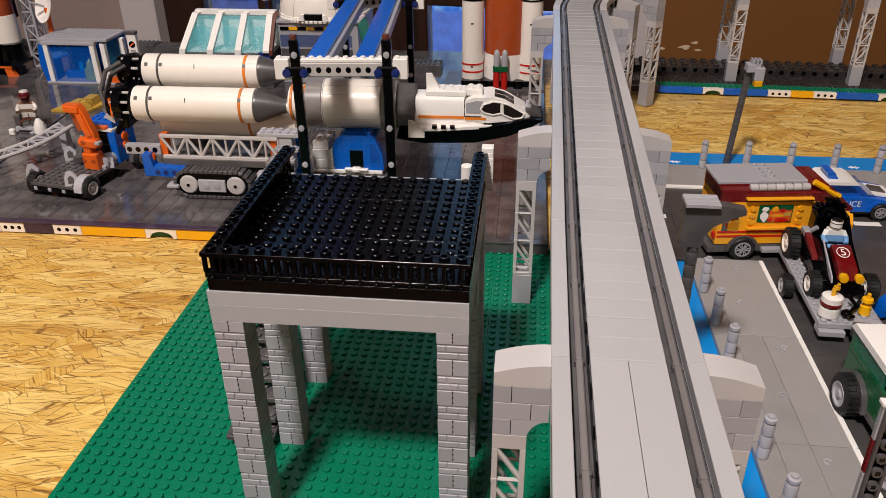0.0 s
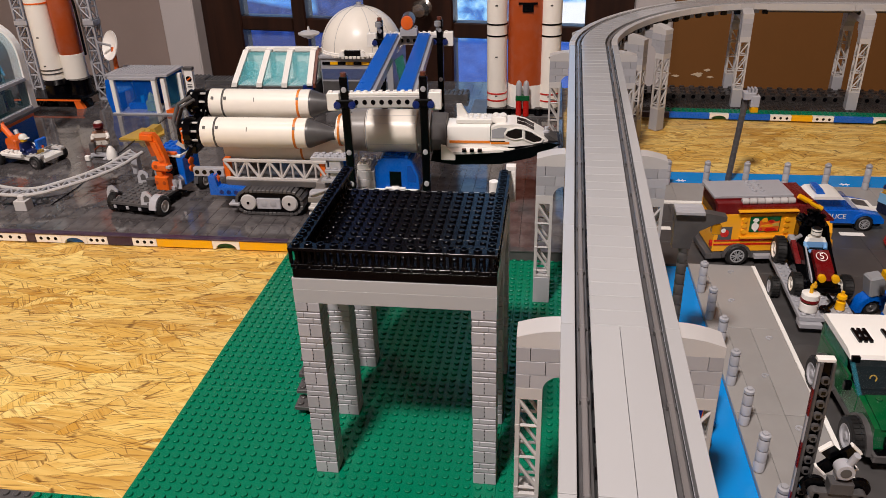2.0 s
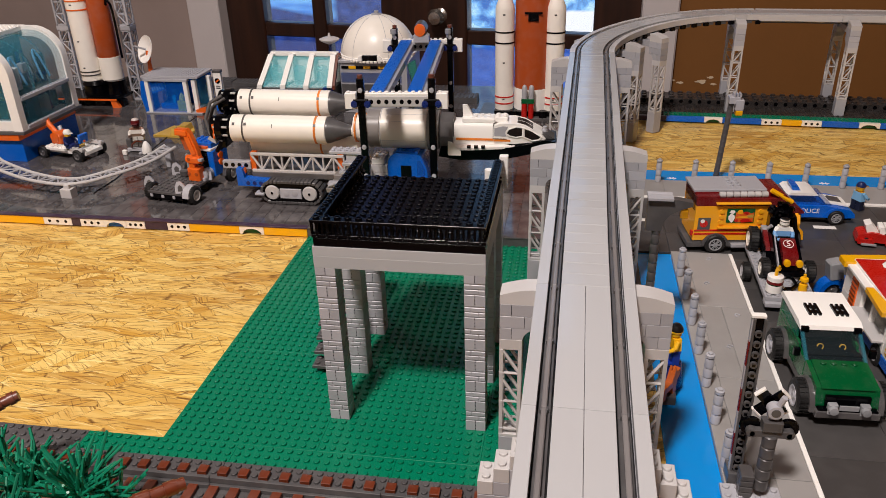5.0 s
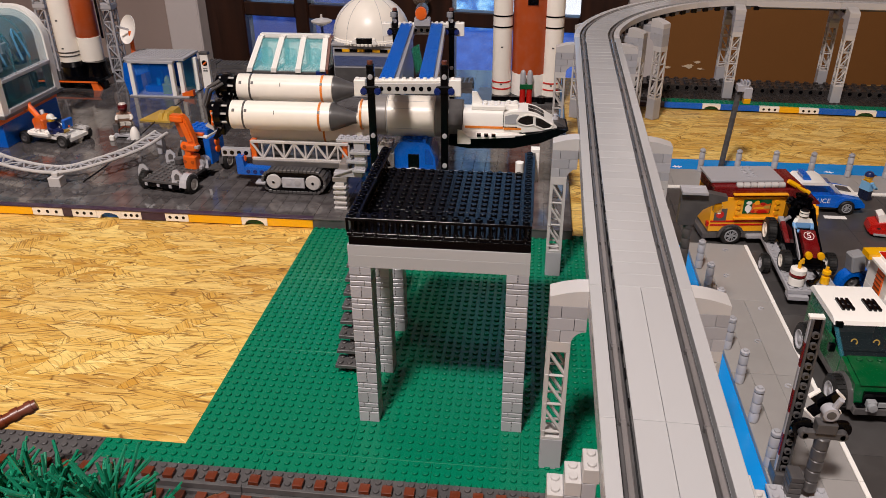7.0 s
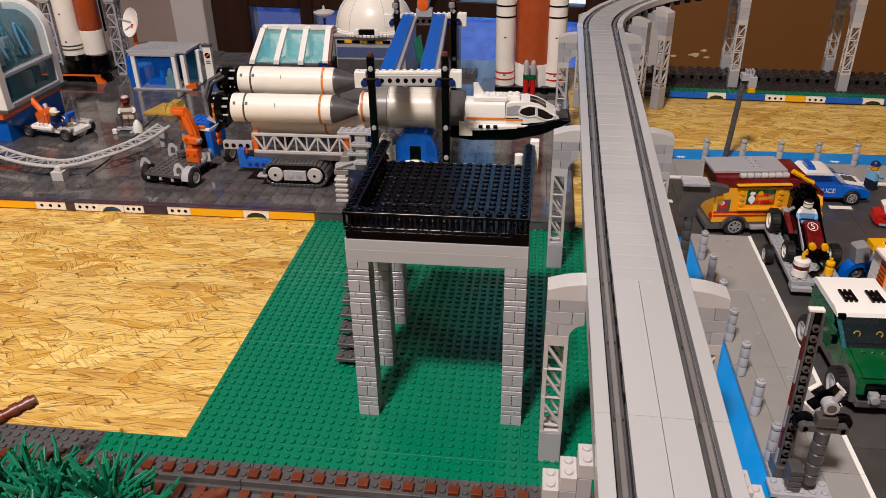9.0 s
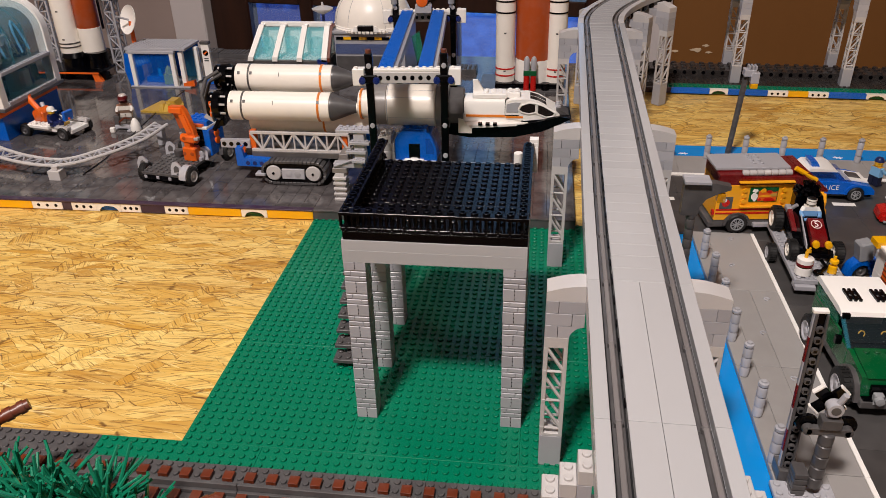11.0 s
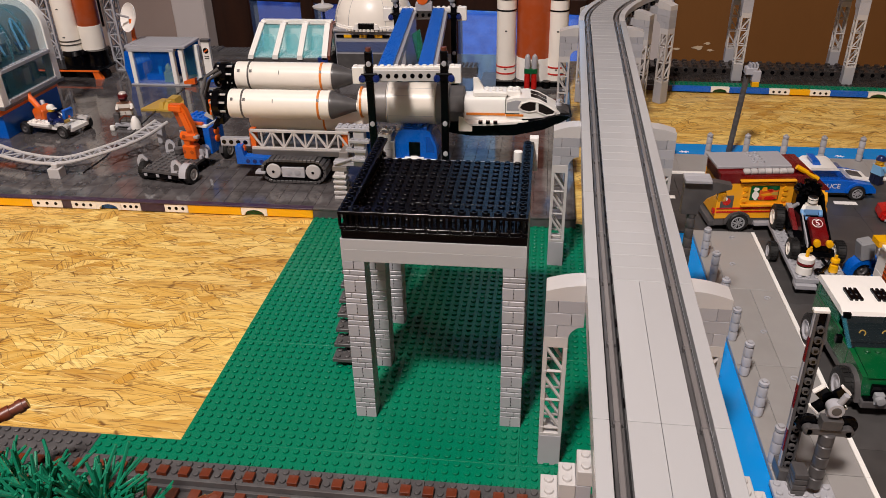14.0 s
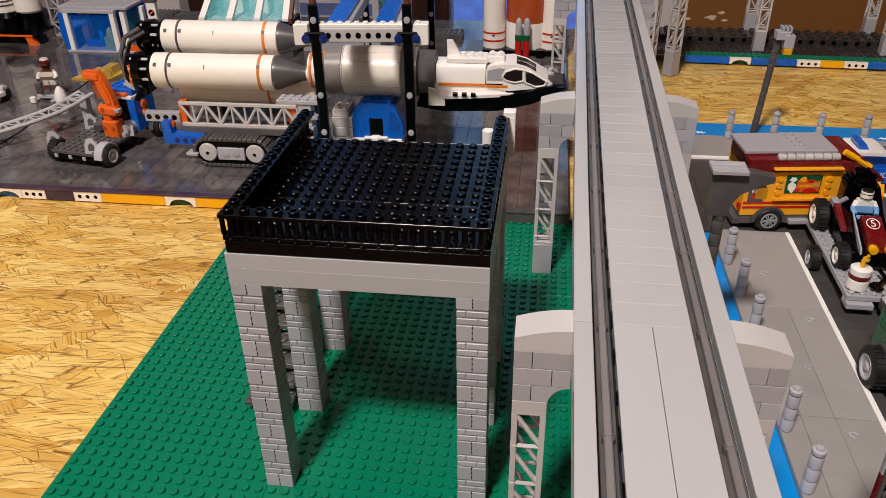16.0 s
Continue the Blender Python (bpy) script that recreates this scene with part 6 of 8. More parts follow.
part("joint_hole", M().lathe((-29.6, 50.85, 6.7), [(0, 0.3), (0.1, 0.3)], 12, "y"), BLACK, crawler)
part("blue_link", M().prism([(-30.2, 4.5), (-30.2, 7.4), (-29.2, 7.4), (-28.9, 5.8), (-25.0, 5.6), (-24.2, 5.2), (-24.2, 4.4)], 50.2, 51.6), BLUE, crawler, "blue beam with round holes")
for i in range(4):
    part("link_hole", M().lathe((-28.4 + 1.1 * i, 50.16, 5.0), [(0, 0.34), (0.1, 0.34)], 12, "y"), DBLUE, crawler)
part("link_pad", M().box(-27.2, 49.4, 3.2, -25.6, 51.0, 3.6, 0.06), LBG, crawler, "light grey pad")
part("service_arm", M().box(-13.4, 49.0, 6.6, -12.0, 52.6, 7.4, 0.06), MIDG, crawler, "grey arm carrying the service platform")
# stepped service platform of plates beside the towers
stp = part("service_platform", brick(M(), -12.5, 45.0, 12.35, 6, 2, 0.4), LBG, crawler, "light grey studded service platform")
part("platform_column", M().box(-10.0, 45.2, 8.0, -8.4, 46.8, 12.33, 0.08), LBG, stp, "light grey column")
for x0, z0, n in ((-10.6, 10.6, 3), (-11.2, 9.2, 3), (-10.4, 7.8, 2)):
    part("step_plate", brick(M(), x0, 44.8, z0, n, 1, 0.4), LBG, stp, "studded step plate")
part("step_bracket", M().box(-13.4, 45.6, 6.7, -9.0, 46.8, 7.4, 0.05).rod((-13.2, 45.5, 7.0), (-9.4, 45.5, 8.4), 0.2, 8), LBG, stp, "light grey bracket")
part("bracket_column", M().box(-13.6, 45.4, 5.9, -11.4, 49.2, 6.65, 0.05), MIDG, stp)
for i in range(5):
    part("stack_plate", M().box(-13.5, 44.9, MZ + 0.02 + 0.85 * i, -11.5, 46.9, MZ + 0.4 + 0.85 * i, 0.05).box(-13.2, 45.2, MZ + 0.4 + 0.85 * i, -11.8, 46.6, MZ + 0.87 + 0.85 * i, 0.03), LBG2, stp, "pale stacked plate")
for i in range(3):
    part("blue_cylinder", M().lathe((-8.9 + 0.1 * i, 48.4, 5.0 + 2.2 * i), [(0, 0.5), (0.1, 0.85), (1.9, 0.85), (2.0, 0.5)], 14), BLUE, stp, "blue round brick")
part("cylinder_foot", M().box(-9.8, 47.6, MZ + 0.02, -8.0, 49.2, 5.0, 0.06), DBG, stp)
for x in (-26, -17):
    part("cradle", M().box(x, 55.6, 6.45, x + 2, 58.8, 8.6, 0.1), DBG, crawler, "dark grey rocket cradle")

RING = plastic("dark_ring_plastic", (70, 66, 64), 0.35)
rocket = thing("space_rocket", 0, 0, 0, "white toy rocket with boosters and shuttle on its crawler", "rocket")


def booster(y, z, x0, x1, r, label):
    """A lying booster from its nozzle end x0 to its cone's start x1."""
    b = part("booster", M().lathe((0, y, z), [(x0, r - 0.12), (x0 + 0.05, r), (x1, r), (x1 + 0.05, r - 0.12)], 40, "x"), CREAM, rocket, label)
    part("grey_ring", M().lathe((0, y, z), [(x0 + 2.0, r), (x0 + 2.02, r + 0.06), (x0 + 2.28, r + 0.06), (x0 + 2.3, r)], 40, "x"), RING, b)
    part("orange_ring", M().lathe((0, y, z), [(x1 - 1.85, r), (x1 - 1.83, r + 0.07), (x1 - 1.5, r + 0.07), (x1 - 1.48, r)], 40, "x"), AMBERO, b, "orange band")
    for xx in (x0 + 0.7, x0 + 2.6, x1 - 1.65):
        part("mark", M().box(xx - 0.2, -0.06, -0.22, xx + 0.2, 0.04, 0.22, 0.01, Matrix.Translation((0, y, z)) @ Matrix.Rotation(radians(-35), 4, "X") @ Matrix.Translation((0, -r - 0.02, 0))), RING, b)
    part("letter_mark", M().box(x0 + 7.0, -0.03, -0.3, x0 + 7.1, 0.04, 0.3, 0.01, Matrix.Translation((0, y, z)) @ Matrix.Rotation(radians(-30), 4, "X") @ Matrix.Translation((0, -r - 0.01, 0))), RING, b)
    part("cone", M().lathe((0, y, z), [(x1 + 0.06, r - 0.1), (x1 + 0.4, r - 0.12), (x1 + 3.4, 0.95), (x1 + 4.0, 0.85)], 36, "x"), DBG, b, "dark grey nose cone")
    part("cone_tip", M().lathe((0, y, z), [(x1 + 4.0, 0.8), (x1 + 4.7, 0.75), (x1 + 4.8, 0.4)], 20, "x"), CREAM, b)
    n = M().lathe((0, y, z), [(x0 - 3.4, 1.9), (x0 - 3.2, 1.95), (x0 - 1.6, 1.3), (x0 - 0.9, 1.5), (x0, 1.7)], 28, "x")
    part("nozzle", n, BLACK, b, "black engine nozzle")
    for a0 in (-62, -20, 24):
        mt = Matrix.Translation((0, y, z)) @ Matrix.Rotation(radians(a0), 4, "X")
        part("nozzle_bar", M().box(x0 - 2.9, -1.95, -0.16, x0 - 0.5, -1.7, 0.16, 0.05, mt), LBG2, b, "pale bar along the nozzle")
    part("nozzle_collar", M().lathe((0, y, z), [(x0 - 0.5, 1.5), (x0 - 0.45, 2.0), (x0 - 0.05, 2.05), (x0, 1.7)], 24, "x"), BLACK, b)


booster(57.0, 12.75, -31.0, -15.4, 2.2, "white booster with orange band")
booster(61.6, 15.8, -31.0, -15.8, 2.1, "white booster with orange band")
part("core_stage", M().lathe((0, 60.0, 9.9), [(-29.0, 2.0), (-28.9, 2.2), (-9.2, 2.2), (-9.0, 2.0)], 36, "x"), CREAM, rocket, "aged white core stage")
part("core_ring", M().lathe((0, 60.0, 9.9), [(-17.2, 2.2), (-17.18, 2.27), (-16.9, 2.27), (-16.88, 2.2)], 36, "x"), AMBERO, rocket)
part("tail_frame", M().box(-33.4, 56.0, 9.6, -32.2, 62.2, 14.6, 0.2).lathe((0, 57.0, 12.75), [(-33.6, 1.6), (-33.5, 2.2), (-32.4, 2.3), (-32.3, 1.8)], 24, "x").lathe((0, 61.6, 15.8), [(-33.6, 1.6), (-33.5, 2.1), (-32.4, 2.2), (-32.3, 1.8)], 24, "x"), BLACK, rocket, "black tail frame with engine rings")
for dy, z0, z1 in ((0.0, 11.0, 17.6), (1.2, 10.2, 16.8)):
    part("tail_hoop", M().tube([(-32.6, 55.6 + dy, z0), (-34.6, 55.8 + dy, z0 + 1.0), (-35.4, 56.6 + dy, 0.5 * (z0 + z1)), (-34.8, 57.8 + dy, z1 - 1.0), (-33.0, 58.6 + dy, z1)], 0.28, 8), DBG, rocket, "dark grey curved pipe")
part("tail_wedge", M().prism([(-35.2, 11.2), (-33.8, 12.8), (-33.8, 10.4)], 55.6, 56.8), LBG, rocket, "light grey tail wedge")
part("tail_band", M().box(-34.0, 55.2, 11.4, -33.7, 56.6, 13.8, 0.05), ORANGE, rocket, "orange tail band")
for k in range(5):
    part("tail_pipe", M().rod((-34, 56 + 1.4 * k, 9), (-31.6, 56.4 + 1.2 * k, 16 if k > 2 else 13), 0.35, 8), BLACK, rocket)
part("link_stage", M().lathe((0, 58.0, 13.0), [(-11.2, 1.9), (-11.1, 2.1), (-8.7, 2.3), (-8.6, 2.0)], 32, "x"), CREAM, rocket, "white linking stage")
for dx in (-10.9, -9.3):
    part("link_band", M().lathe((0, 58.0, 13.0), [(dx, 2.2), (dx + 0.02, 2.36), (dx + 0.3, 2.36), (dx + 0.32, 2.2)], 32, "x"), AMBERO, rocket)
part("grey_stage", M().lathe((0, 58.0, 13.0), [(-8.9, 2.8), (-8.8, 3.0), (-6.8, 3.05), (-6.7, 2.9)], 14, "x"), MIDG, rocket, "mid grey faceted stage")
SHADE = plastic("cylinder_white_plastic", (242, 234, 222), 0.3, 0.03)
part("main_tank", M().lathe((0, 58.0, 13.0), [(-6.7, 3.0), (-6.65, 3.12), (0.6, 3.12), (0.7, 3.0)], 48, "x"), SHADE, rocket, "glossy white main tank")
part("tank_seam", M().lathe((0, 58.0, 13.0), [(-6.6, 3.12), (-6.58, 3.15), (-6.5, 3.15), (-6.48, 3.12)], 48, "x"), LBG, rocket)
for a0 in (-62, -38, 20):
    mt = Matrix.Translation((0, 58.0, 13.0)) @ Matrix.Rotation(radians(a0), 4, "X")
    part("tank_panel_line", M().box(-6.5, -3.14, -0.02, 0.55, -3.1, 0.02, 0.005, mt), LBG, rocket, "thin seam between tank panels")
for k in range(7):
    a0 = radians(25 + 45 * k)
    part("grey_collar", M().box(2.8, -1.2, 2.0, 4.9, 1.2, 2.8, 0.08, Matrix.Translation((0, 58.0, 12.9)) @ Matrix.Rotation(a0, 4, "X")), DBG, rocket, "dark grey collar segment")
part("collar_core", M().lathe((0, 58.0, 12.9), [(0.7, 2.4), (0.8, 2.5), (4.8, 2.5), (4.9, 2.2)], 20, "x"), DBG, rocket)
part("collar_ring", M().lathe((0, 58.0, 13.0), [(0.72, 2.6), (0.76, 3.06), (2.6, 3.06), (2.7, 2.8)], 16, "x"), MIDG, rocket, "mid grey faceted ring")
TGLOSS = plastic("dark_canopy_plastic", (38, 30, 30), 0.12, 0.0)
# the shuttle at the rocket's head
sh = part("shuttle_body", M().prism([(55.9, 12.4), (55.9, 13.9), (56.1, 14.35), (56.6, 14.6), (59.4, 14.6), (59.9, 14.35), (60.1, 13.9), (60.1, 12.4)], 5.0, 11.1, "x"), WHITE, rocket, "white shuttle cargo body")
part("lower_body", M().box(4.6, 56.0, 11.0, 13.6, 60.0, 12.38, 0.06), WHITE, sh, "white lower fuselage")
part("shuttle_belly", M().prism([(2.6, 9.5), (6.0, 9.0), (12.6, 9.2), (16.8, 10.2), (19.4, 11.4), (20.9, 12.3), (19.0, 12.5), (16.9, 11.9), (13.9, 11.2), (3.0, 11.0)], 55.2, 60.8), BLACK, sh, "black heat shield belly")
part("shuttle_nose", M().prism([(11.15, 12.2), (11.15, 14.3), (12.0, 14.75), (14.4, 14.9), (16.0, 14.5), (18.6, 13.1), (19.2, 12.55), (17.0, 11.95), (14.0, 11.6)], 55.75, 60.25), WHITE, sh, "white sloping nose")
part("nose_panel", M().prism([(11.3, 12.9), (11.3, 14.1), (12.6, 14.45), (13.4, 14.4), (13.0, 13.6), (13.1, 12.9)], 55.68, 55.76), LBG, sh, "light grey nose panel")
part("hinge_gap", M().box(11.06, 55.82, 12.4, 11.16, 60.18, 14.5, 0.01).box(11.1, 55.7, 12.36, 13.2, 55.9, 12.48, 0.01), BLACK, sh, "dark panel gap")
for pr in ([(13.25, 13.35), (13.6, 13.9), (14.6, 14.25), (15.5, 14.15), (15.55, 13.05), (14.6, 12.85), (13.7, 13.05)], [(15.95, 14.05), (16.8, 13.8), (18.35, 12.95), (18.1, 12.55), (17.2, 12.4), (16.0, 12.85)]):
    part("cockpit_window", M().prism(pr, 55.66, 60.34), TGLOSS, sh, "smoked cockpit window")
    cxm, czm = sum(q[0] for q in pr) / len(pr), sum(q[1] for q in pr) / len(pr)
    ring = [(cxm + (q[0] - cxm) * 1.16, 55.66, czm + (q[1] - czm) * 1.22) for q in pr]
    part("window_frame", M().tube(ring + ring[:1], 0.1, 6), WHITE, sh, "white window frame")
for y in (56.6, 58.2):
    part("roof_window", M().prism([(14.7, 14.72), (14.8, 14.86), (16.0, 14.54), (17.2, 13.9), (17.1, 13.8)], y, y + 1.3), TGLOSS, sh, "smoked roof window")
part("nose_tip", M().prism([(18.5, 12.4), (18.7, 13.2), (19.4, 13.1), (20.6, 12.4)], 56.4, 59.6), DBG, sh, "dark grey nose tip")
part("nose_thruster", M().lathe((19.0, 58.0, 13.0), [(0, 0.5), (0.4, 0.45), (0.45, 0.3), (0.9, 0.3)], 12), LBG, sh, "grey nose thruster")
part("orange_stripe", M().box(5.3, 55.84, 12.05, 11.1, 55.99, 12.4, 0.01).box(11.2, 55.7, 12.0, 13.8, 55.84, 12.32, 0.01), AMBERO, sh, "orange stripe")
for a, b in ((53.8, 55.95), (60.05, 62.2)):
    y_out, y_in = (a, b) if a < 58 else (b, a)
    part("wing", M().prism([(4.8, y_out), (9.0, y_out + (0.5 if a < 58 else -0.5)), (13.2, y_in - (0.7 if a < 58 else -0.7)), (16.6, y_in), (4.8, y_in)], 11.0, 11.35, "z"), WHITE, sh, "white delta wing")
part("wing_fin", M().prism([(4.3, 10.3), (4.3, 12.5), (4.9, 12.4), (6.3, 10.9), (6.3, 10.3)], 53.55, 53.85), CREAM, sh, "pale wing fin")
part("tail_fin", M().prism([(6.3, 14.6), (6.2, 17.1), (6.9, 17.1), (7.8, 15.6), (7.8, 14.6)], 57.7, 58.3), WHITE, sh, "white tail fin")
part("cargo_spine", M().box(6.2, 56.6, 14.6, 11.3, 59.4, 15.35, 0.15).studs(7.8, 57.0, 3, 2, 15.35), WHITE, sh, "white studded spine")
part("cargo_spine", M().box(11.3, 56.9, 14.7, 13.3, 59.1, 15.5, 0.1).studs(11.3, 57.0, 2, 2, 15.5), WHITE, sh, "white studded spine block")
# the rocket lies a little askew on its carrier
turned = Matrix.Rotation(radians(2.3), 4, "Z") @ Matrix.Rotation(radians(0.6), 4, "Y")
rocket.rotation_euler = turned.to_euler()
rocket.location = (Vector((0.1, 55.4, 13.25)) - turned @ Vector((0, 58.0, 13.0))) * S
for x in (7.2, 8.3, 9.4):
    part("belly_tooth", M().box(x, 53.9, 11.36, x + 0.6, 54.5, 11.75, 0.04), BLACK, sh)

# ---- gantry crane over the rocket ----
gan = thing("gantry_crane", -1.85, 45.6, MZ + 0.0, "black towered gantry crane with white beams and blue rails", "crane", turn=4.6)
for y in (0.0, 37.0):
    for x in (-5.3, 5.3):
        part("tower", M().box(x - 0.55, y - 0.45, 0, x + 0.55, y + 0.45, 21.2, 0.12), BLACK, gan, "black tower beam")
        part("tower_tip", M().cyl((x, y, 21.2), 0.42, 0.45, 12), BROWN, gan, "brown cap")
        for z in (5.2, 7.2, 11.5, 19.6):
            part("tower_pin", M().lathe((x, y - 0.62, z), [(0, 0.2), (0.05, 0.36), (0.3, 0.36)], 12, "y"), LBG, gan, "grey pin")
        part("clamp", M().box(x - 1.2, y - 0.75, 17.3, x + 1.2, y - 0.3, 18.4, 0.15), BLACK, gan, "black clamp")
        for dx in (-1.0, 1.0):
            part("clamp_disc", M().lathe((x + dx, y - 0.95, 17.75), [(0, 0.15), (0.02, 0.3), (0.05, 0.48), (0.5, 0.48)], 14, "y"), DBLUE, gan, "dark blue pin")
    part("cross_beam", M().box(-7.6, y - 0.25, 17.2, 7.6, y + 0.7, 18.7, 0.1), LBG2, gan, "white beam with round holes")
    for i in range(7):
        part("beam_hole", M().lathe((-3.8 + 1.15 * i, y - 0.28, 17.95), [(0, 0.32), (0.05, 0.32)], 14, "y"), BLACK, gan, "dark round hole")
    for x in (-7.7, 6.0):
        part("beam_end", M().box(x, y - 0.6, 17.0, x + 1.7, y + 0.9, 19.2, 0.08).studs(x, y - 0.5, 1, 1, 19.2), WHITE, gan, "white end block")
    part("beam_plate", M().box(-5, y - 0.2, 18.72, 5, y + 0.7, 19.1, 0.05).studs(-5, y - 0.2, 10, 1, 19.1), WHITE, gan, "white studded plate")
for x in (-4.2, 1.5):
    part("blue_rail", M().box(x, 0.75, 18.75, x + 2.15, 37.0, 19.1, 0.05), BLUE, gan, "long blue rail plate")
    part("rail_beam", M().box(x + 1.0, 0.9, 17.6, x + 2.7, 36.0, 18.73, 0.05), LBG, gan, "grey rail beam")
part("winch", M().lathe((-0.3, 35.2, 21.0), [(0, 0.3), (0.1, 1.05), (0.6, 1.1), (0.7, 1.0)], 20, "y"), ORANGE, gan, "orange winch end")
part("winch_barrel", M().lathe((-0.3, 35.9, 21.0), [(0, 1.15), (2.0, 1.2), (3.2, 1.2)], 20, "y"), DBG, gan, "dark grey winch barrel")
part("winch_block", brick(M(), -1.6, 35.4, 18.9, 3, 2, 1.2), LBG, gan, "grey winch block")
part("hook", M().prism([(-0.6, 13.5), (-1.4, 17.6), (0.0, 18.4), (0.6, 15.0)], 24, 24.5), TGREEN, gan, "clear green hook panel")
gan.scale = (0.965, 1.0, 1.05)
for x in (-5.5, 5.0):
    part("top_lamp", M().lathe((x, 36.6, 19.6), [(0, 0.35), (0.6, 0.35), (0.65, 0.6), (1.4, 0.6), (1.5, 0.3)], 12), SILVER, gan, "grey lamp")

# blue service truck under the tank
tk = thing("service_cab", -8.2, 52.1, 4.4, "blue and white service truck cab on dark base", "truck")
part("plinth", M().box(-0.4, -0.2, MZ - 4.38, 9.4, 4.8, -0.02, 0.05), DBG, tk, "dark grey plinth")
part("base", M().box(-0.6, -1.4, 0, 10.2, 5, 0.7, 0.05).studs(-0.6, -1.4, 10, 1, 0.7), DBG, tk, "dark grey base")
part("skirt", M().box(0.2, -0.7, 0.9, 9.2, 4.6, 1.35, 0.05).box(0.2, -0.4, 0.7, 9.2, 4.4, 0.9, 0.02), WHITE, tk, "white skirt")
part("cab", M().prism([(3.0, 1.36), (3.0, 4.6), (3.5, 5.5), (4.1, 5.85), (7.8, 5.85), (8.4, 5.5), (9.3, 3.4), (9.4, 1.36)], -0.5, 4.5), BLUE, tk, "glossy blue cab with sloping ends")
part("roof_plate", M().box(4.2, 0.2, 5.86, 7.6, 4.0, 6.1, 0.05).studs(4.4, 0.4, 3, 3, 6.1), BLUE, tk, "blue studded roof plate")
part("roof_rib", M().box(7.4, -0.3, 5.8, 7.9, 4.2, 6.35, 0.08), BLUE, tk, "raised blue roof rib")
part("cab_glass", M().prism([(8.5, 5.3), (8.6, 5.4), (9.6, 3.5), (9.6, 2.0), (9.45, 2.0), (9.4, 3.4)], 0, 4), TDBLUE, tk, "clear blue windscreen")
part("side_glass", M().prism([(7.7, 4.9), (8.3, 4.9), (9.0, 3.3), (9.0, 2.4), (7.7, 2.4)], -0.6, -0.51), TDBLUE, tk, "clear blue side window")
part("door_gap", M().box(5.1, -0.56, 1.7, 6.8, -0.46, 4.0, 0.02), BLACK, tk, "dark door opening")
part("door_step", M().lathe((5.9, -0.6, 1.36), [(0, 0.7), (0.25, 0.7), (0.45, 0.45)], 14).box(4.4, -1.0, 1.36, 7.4, -0.51, 1.66, 0.06), WHITE, tk, "white door step")
for j in range(2):
    part("side_panel", M().box(0.3, -0.62, 1.4 + 1.32 * j, 2.9, 4.4, 2.68 + 1.32 * j, 0.05), LBG2, tk, "pale square side panel")
part("panel_block", brick(M(), 0.4, -0.5, 4.06, 2, 4, 0.9), WHITE, tk, "white studded block")

# ---- crane truck with orange arm ----
ct = thing("crane_truck", -41.9, 47.9, MZ, "dark grey toy truck with blue cab and orange arm", "truck", turn=-10)
part("bed", brick(M(), -3.8, 0.2, 1.6, 7, 9, 0.4), DBG, ct, "studded dark grey bed")
part("apron", M().prism([(1.0, 0.25), (0.3, 0.9), (0.2, 1.58), (1.8, 1.58), (1.8, 0.4)], -3.2, 2.9, "x"), BLACK, ct, "black front apron")
part("frame", M().box(-2.0, 1.0, 1.0, 2.0, 13.0, 1.9, 0.05), DBG, ct)
part("side_rail", M().box(2.2, 6.4, 1.9, 3.2, 9.2, 2.5, 0.06).box(2.5, 7.0, 2.5, 3.1, 8.6, 3.4, 0.08), LBG, ct, "light grey side rail")
part("hose_reel", M().lathe((-1.6, 7.4, 2.2), [(0, 0.5), (0.1, 0.8), (0.9, 0.8), (1.0, 0.5)], 14), DBG, ct, "dark grey reel")
part("exhaust", M().rod((-1.6, 8.8, 1.9), (-1.6, 8.8, 5.6), 0.25, 10), SILVER, ct, "silver exhaust pipe")
for x in (-3.4, -1.2, 1.0):
    part("front_hook", M().box(x, 0.1, 1.0, x + 0.5, 0.45, 1.5, 0.05), LBG, ct)
for x, y, spin in ((-4.9, 0.9, 28), (1.7, 0.2, 22), (-4.4, 7.6, 30), (2.3, 6.8, 22)):
    mt = Matrix.Translation((x, y, 1.9)) @ Matrix.Rotation(radians(spin), 4, "Z") @ Matrix.Rotation(radians(-14), 4, "X")
    ring = [(0.0, 0.0), (1.6, 0.0), (1.6, 1.3), (0.9, 2.1), (0.3, 2.0), (0.0, 1.2)]
    part("slope_guard", M().prism(ring, 0.0, 0.5, m=mt), LBG, ct, "light grey guard panel")
    part("guard_hole", M().prism([(0.45, 0.45), (1.2, 0.45), (1.2, 1.15), (0.8, 1.5), (0.45, 1.2)], -0.03, 0.53, m=mt), DBG, ct, "dark opening in the guard")
part("tank_roll", M().lathe((2.4, 6.8, 2.6), [(0, 0.6), (0.1, 0.95), (2.6, 0.95), (2.7, 0.6)], 16, "y"), LBG, ct, "grey tank")
part("cab", M().box(-0.9, 9.0, 1.9, -0.2, 13.2, 6.4, 0.08).box(2.4, 9.0, 1.9, 3.6, 13.2, 6.4, 0.08).box(-0.2, 9.0, 1.9, 2.4, 13.2, 3.0, 0.05), BLUE, ct, "blue cab")
part("cab_inside", M().box(-0.2, 10.4, 3.0, 2.4, 13.0, 6.3, 0.03).box(0.4, 9.2, 3.0, 1.8, 9.9, 4.6, 0.1), BLACK, ct, "dark cab inside")
part("wheel_bar", M().box(-0.1, 8.9, 4.4, 2.3, 9.1, 4.7, 0.03), MIDG, ct, "grey bar across the cab")
part("cab_glass", M().box(-0.6, 8.86, 3.2, 2.5, 9.02, 6.0, 0.02), TSMOKE, ct, "dark cab window")
part("cab_band", M().box(-1.05, 8.9, 6.4, 3.35, 13.25, 6.8, 0.05), WHITE, ct, "white band")
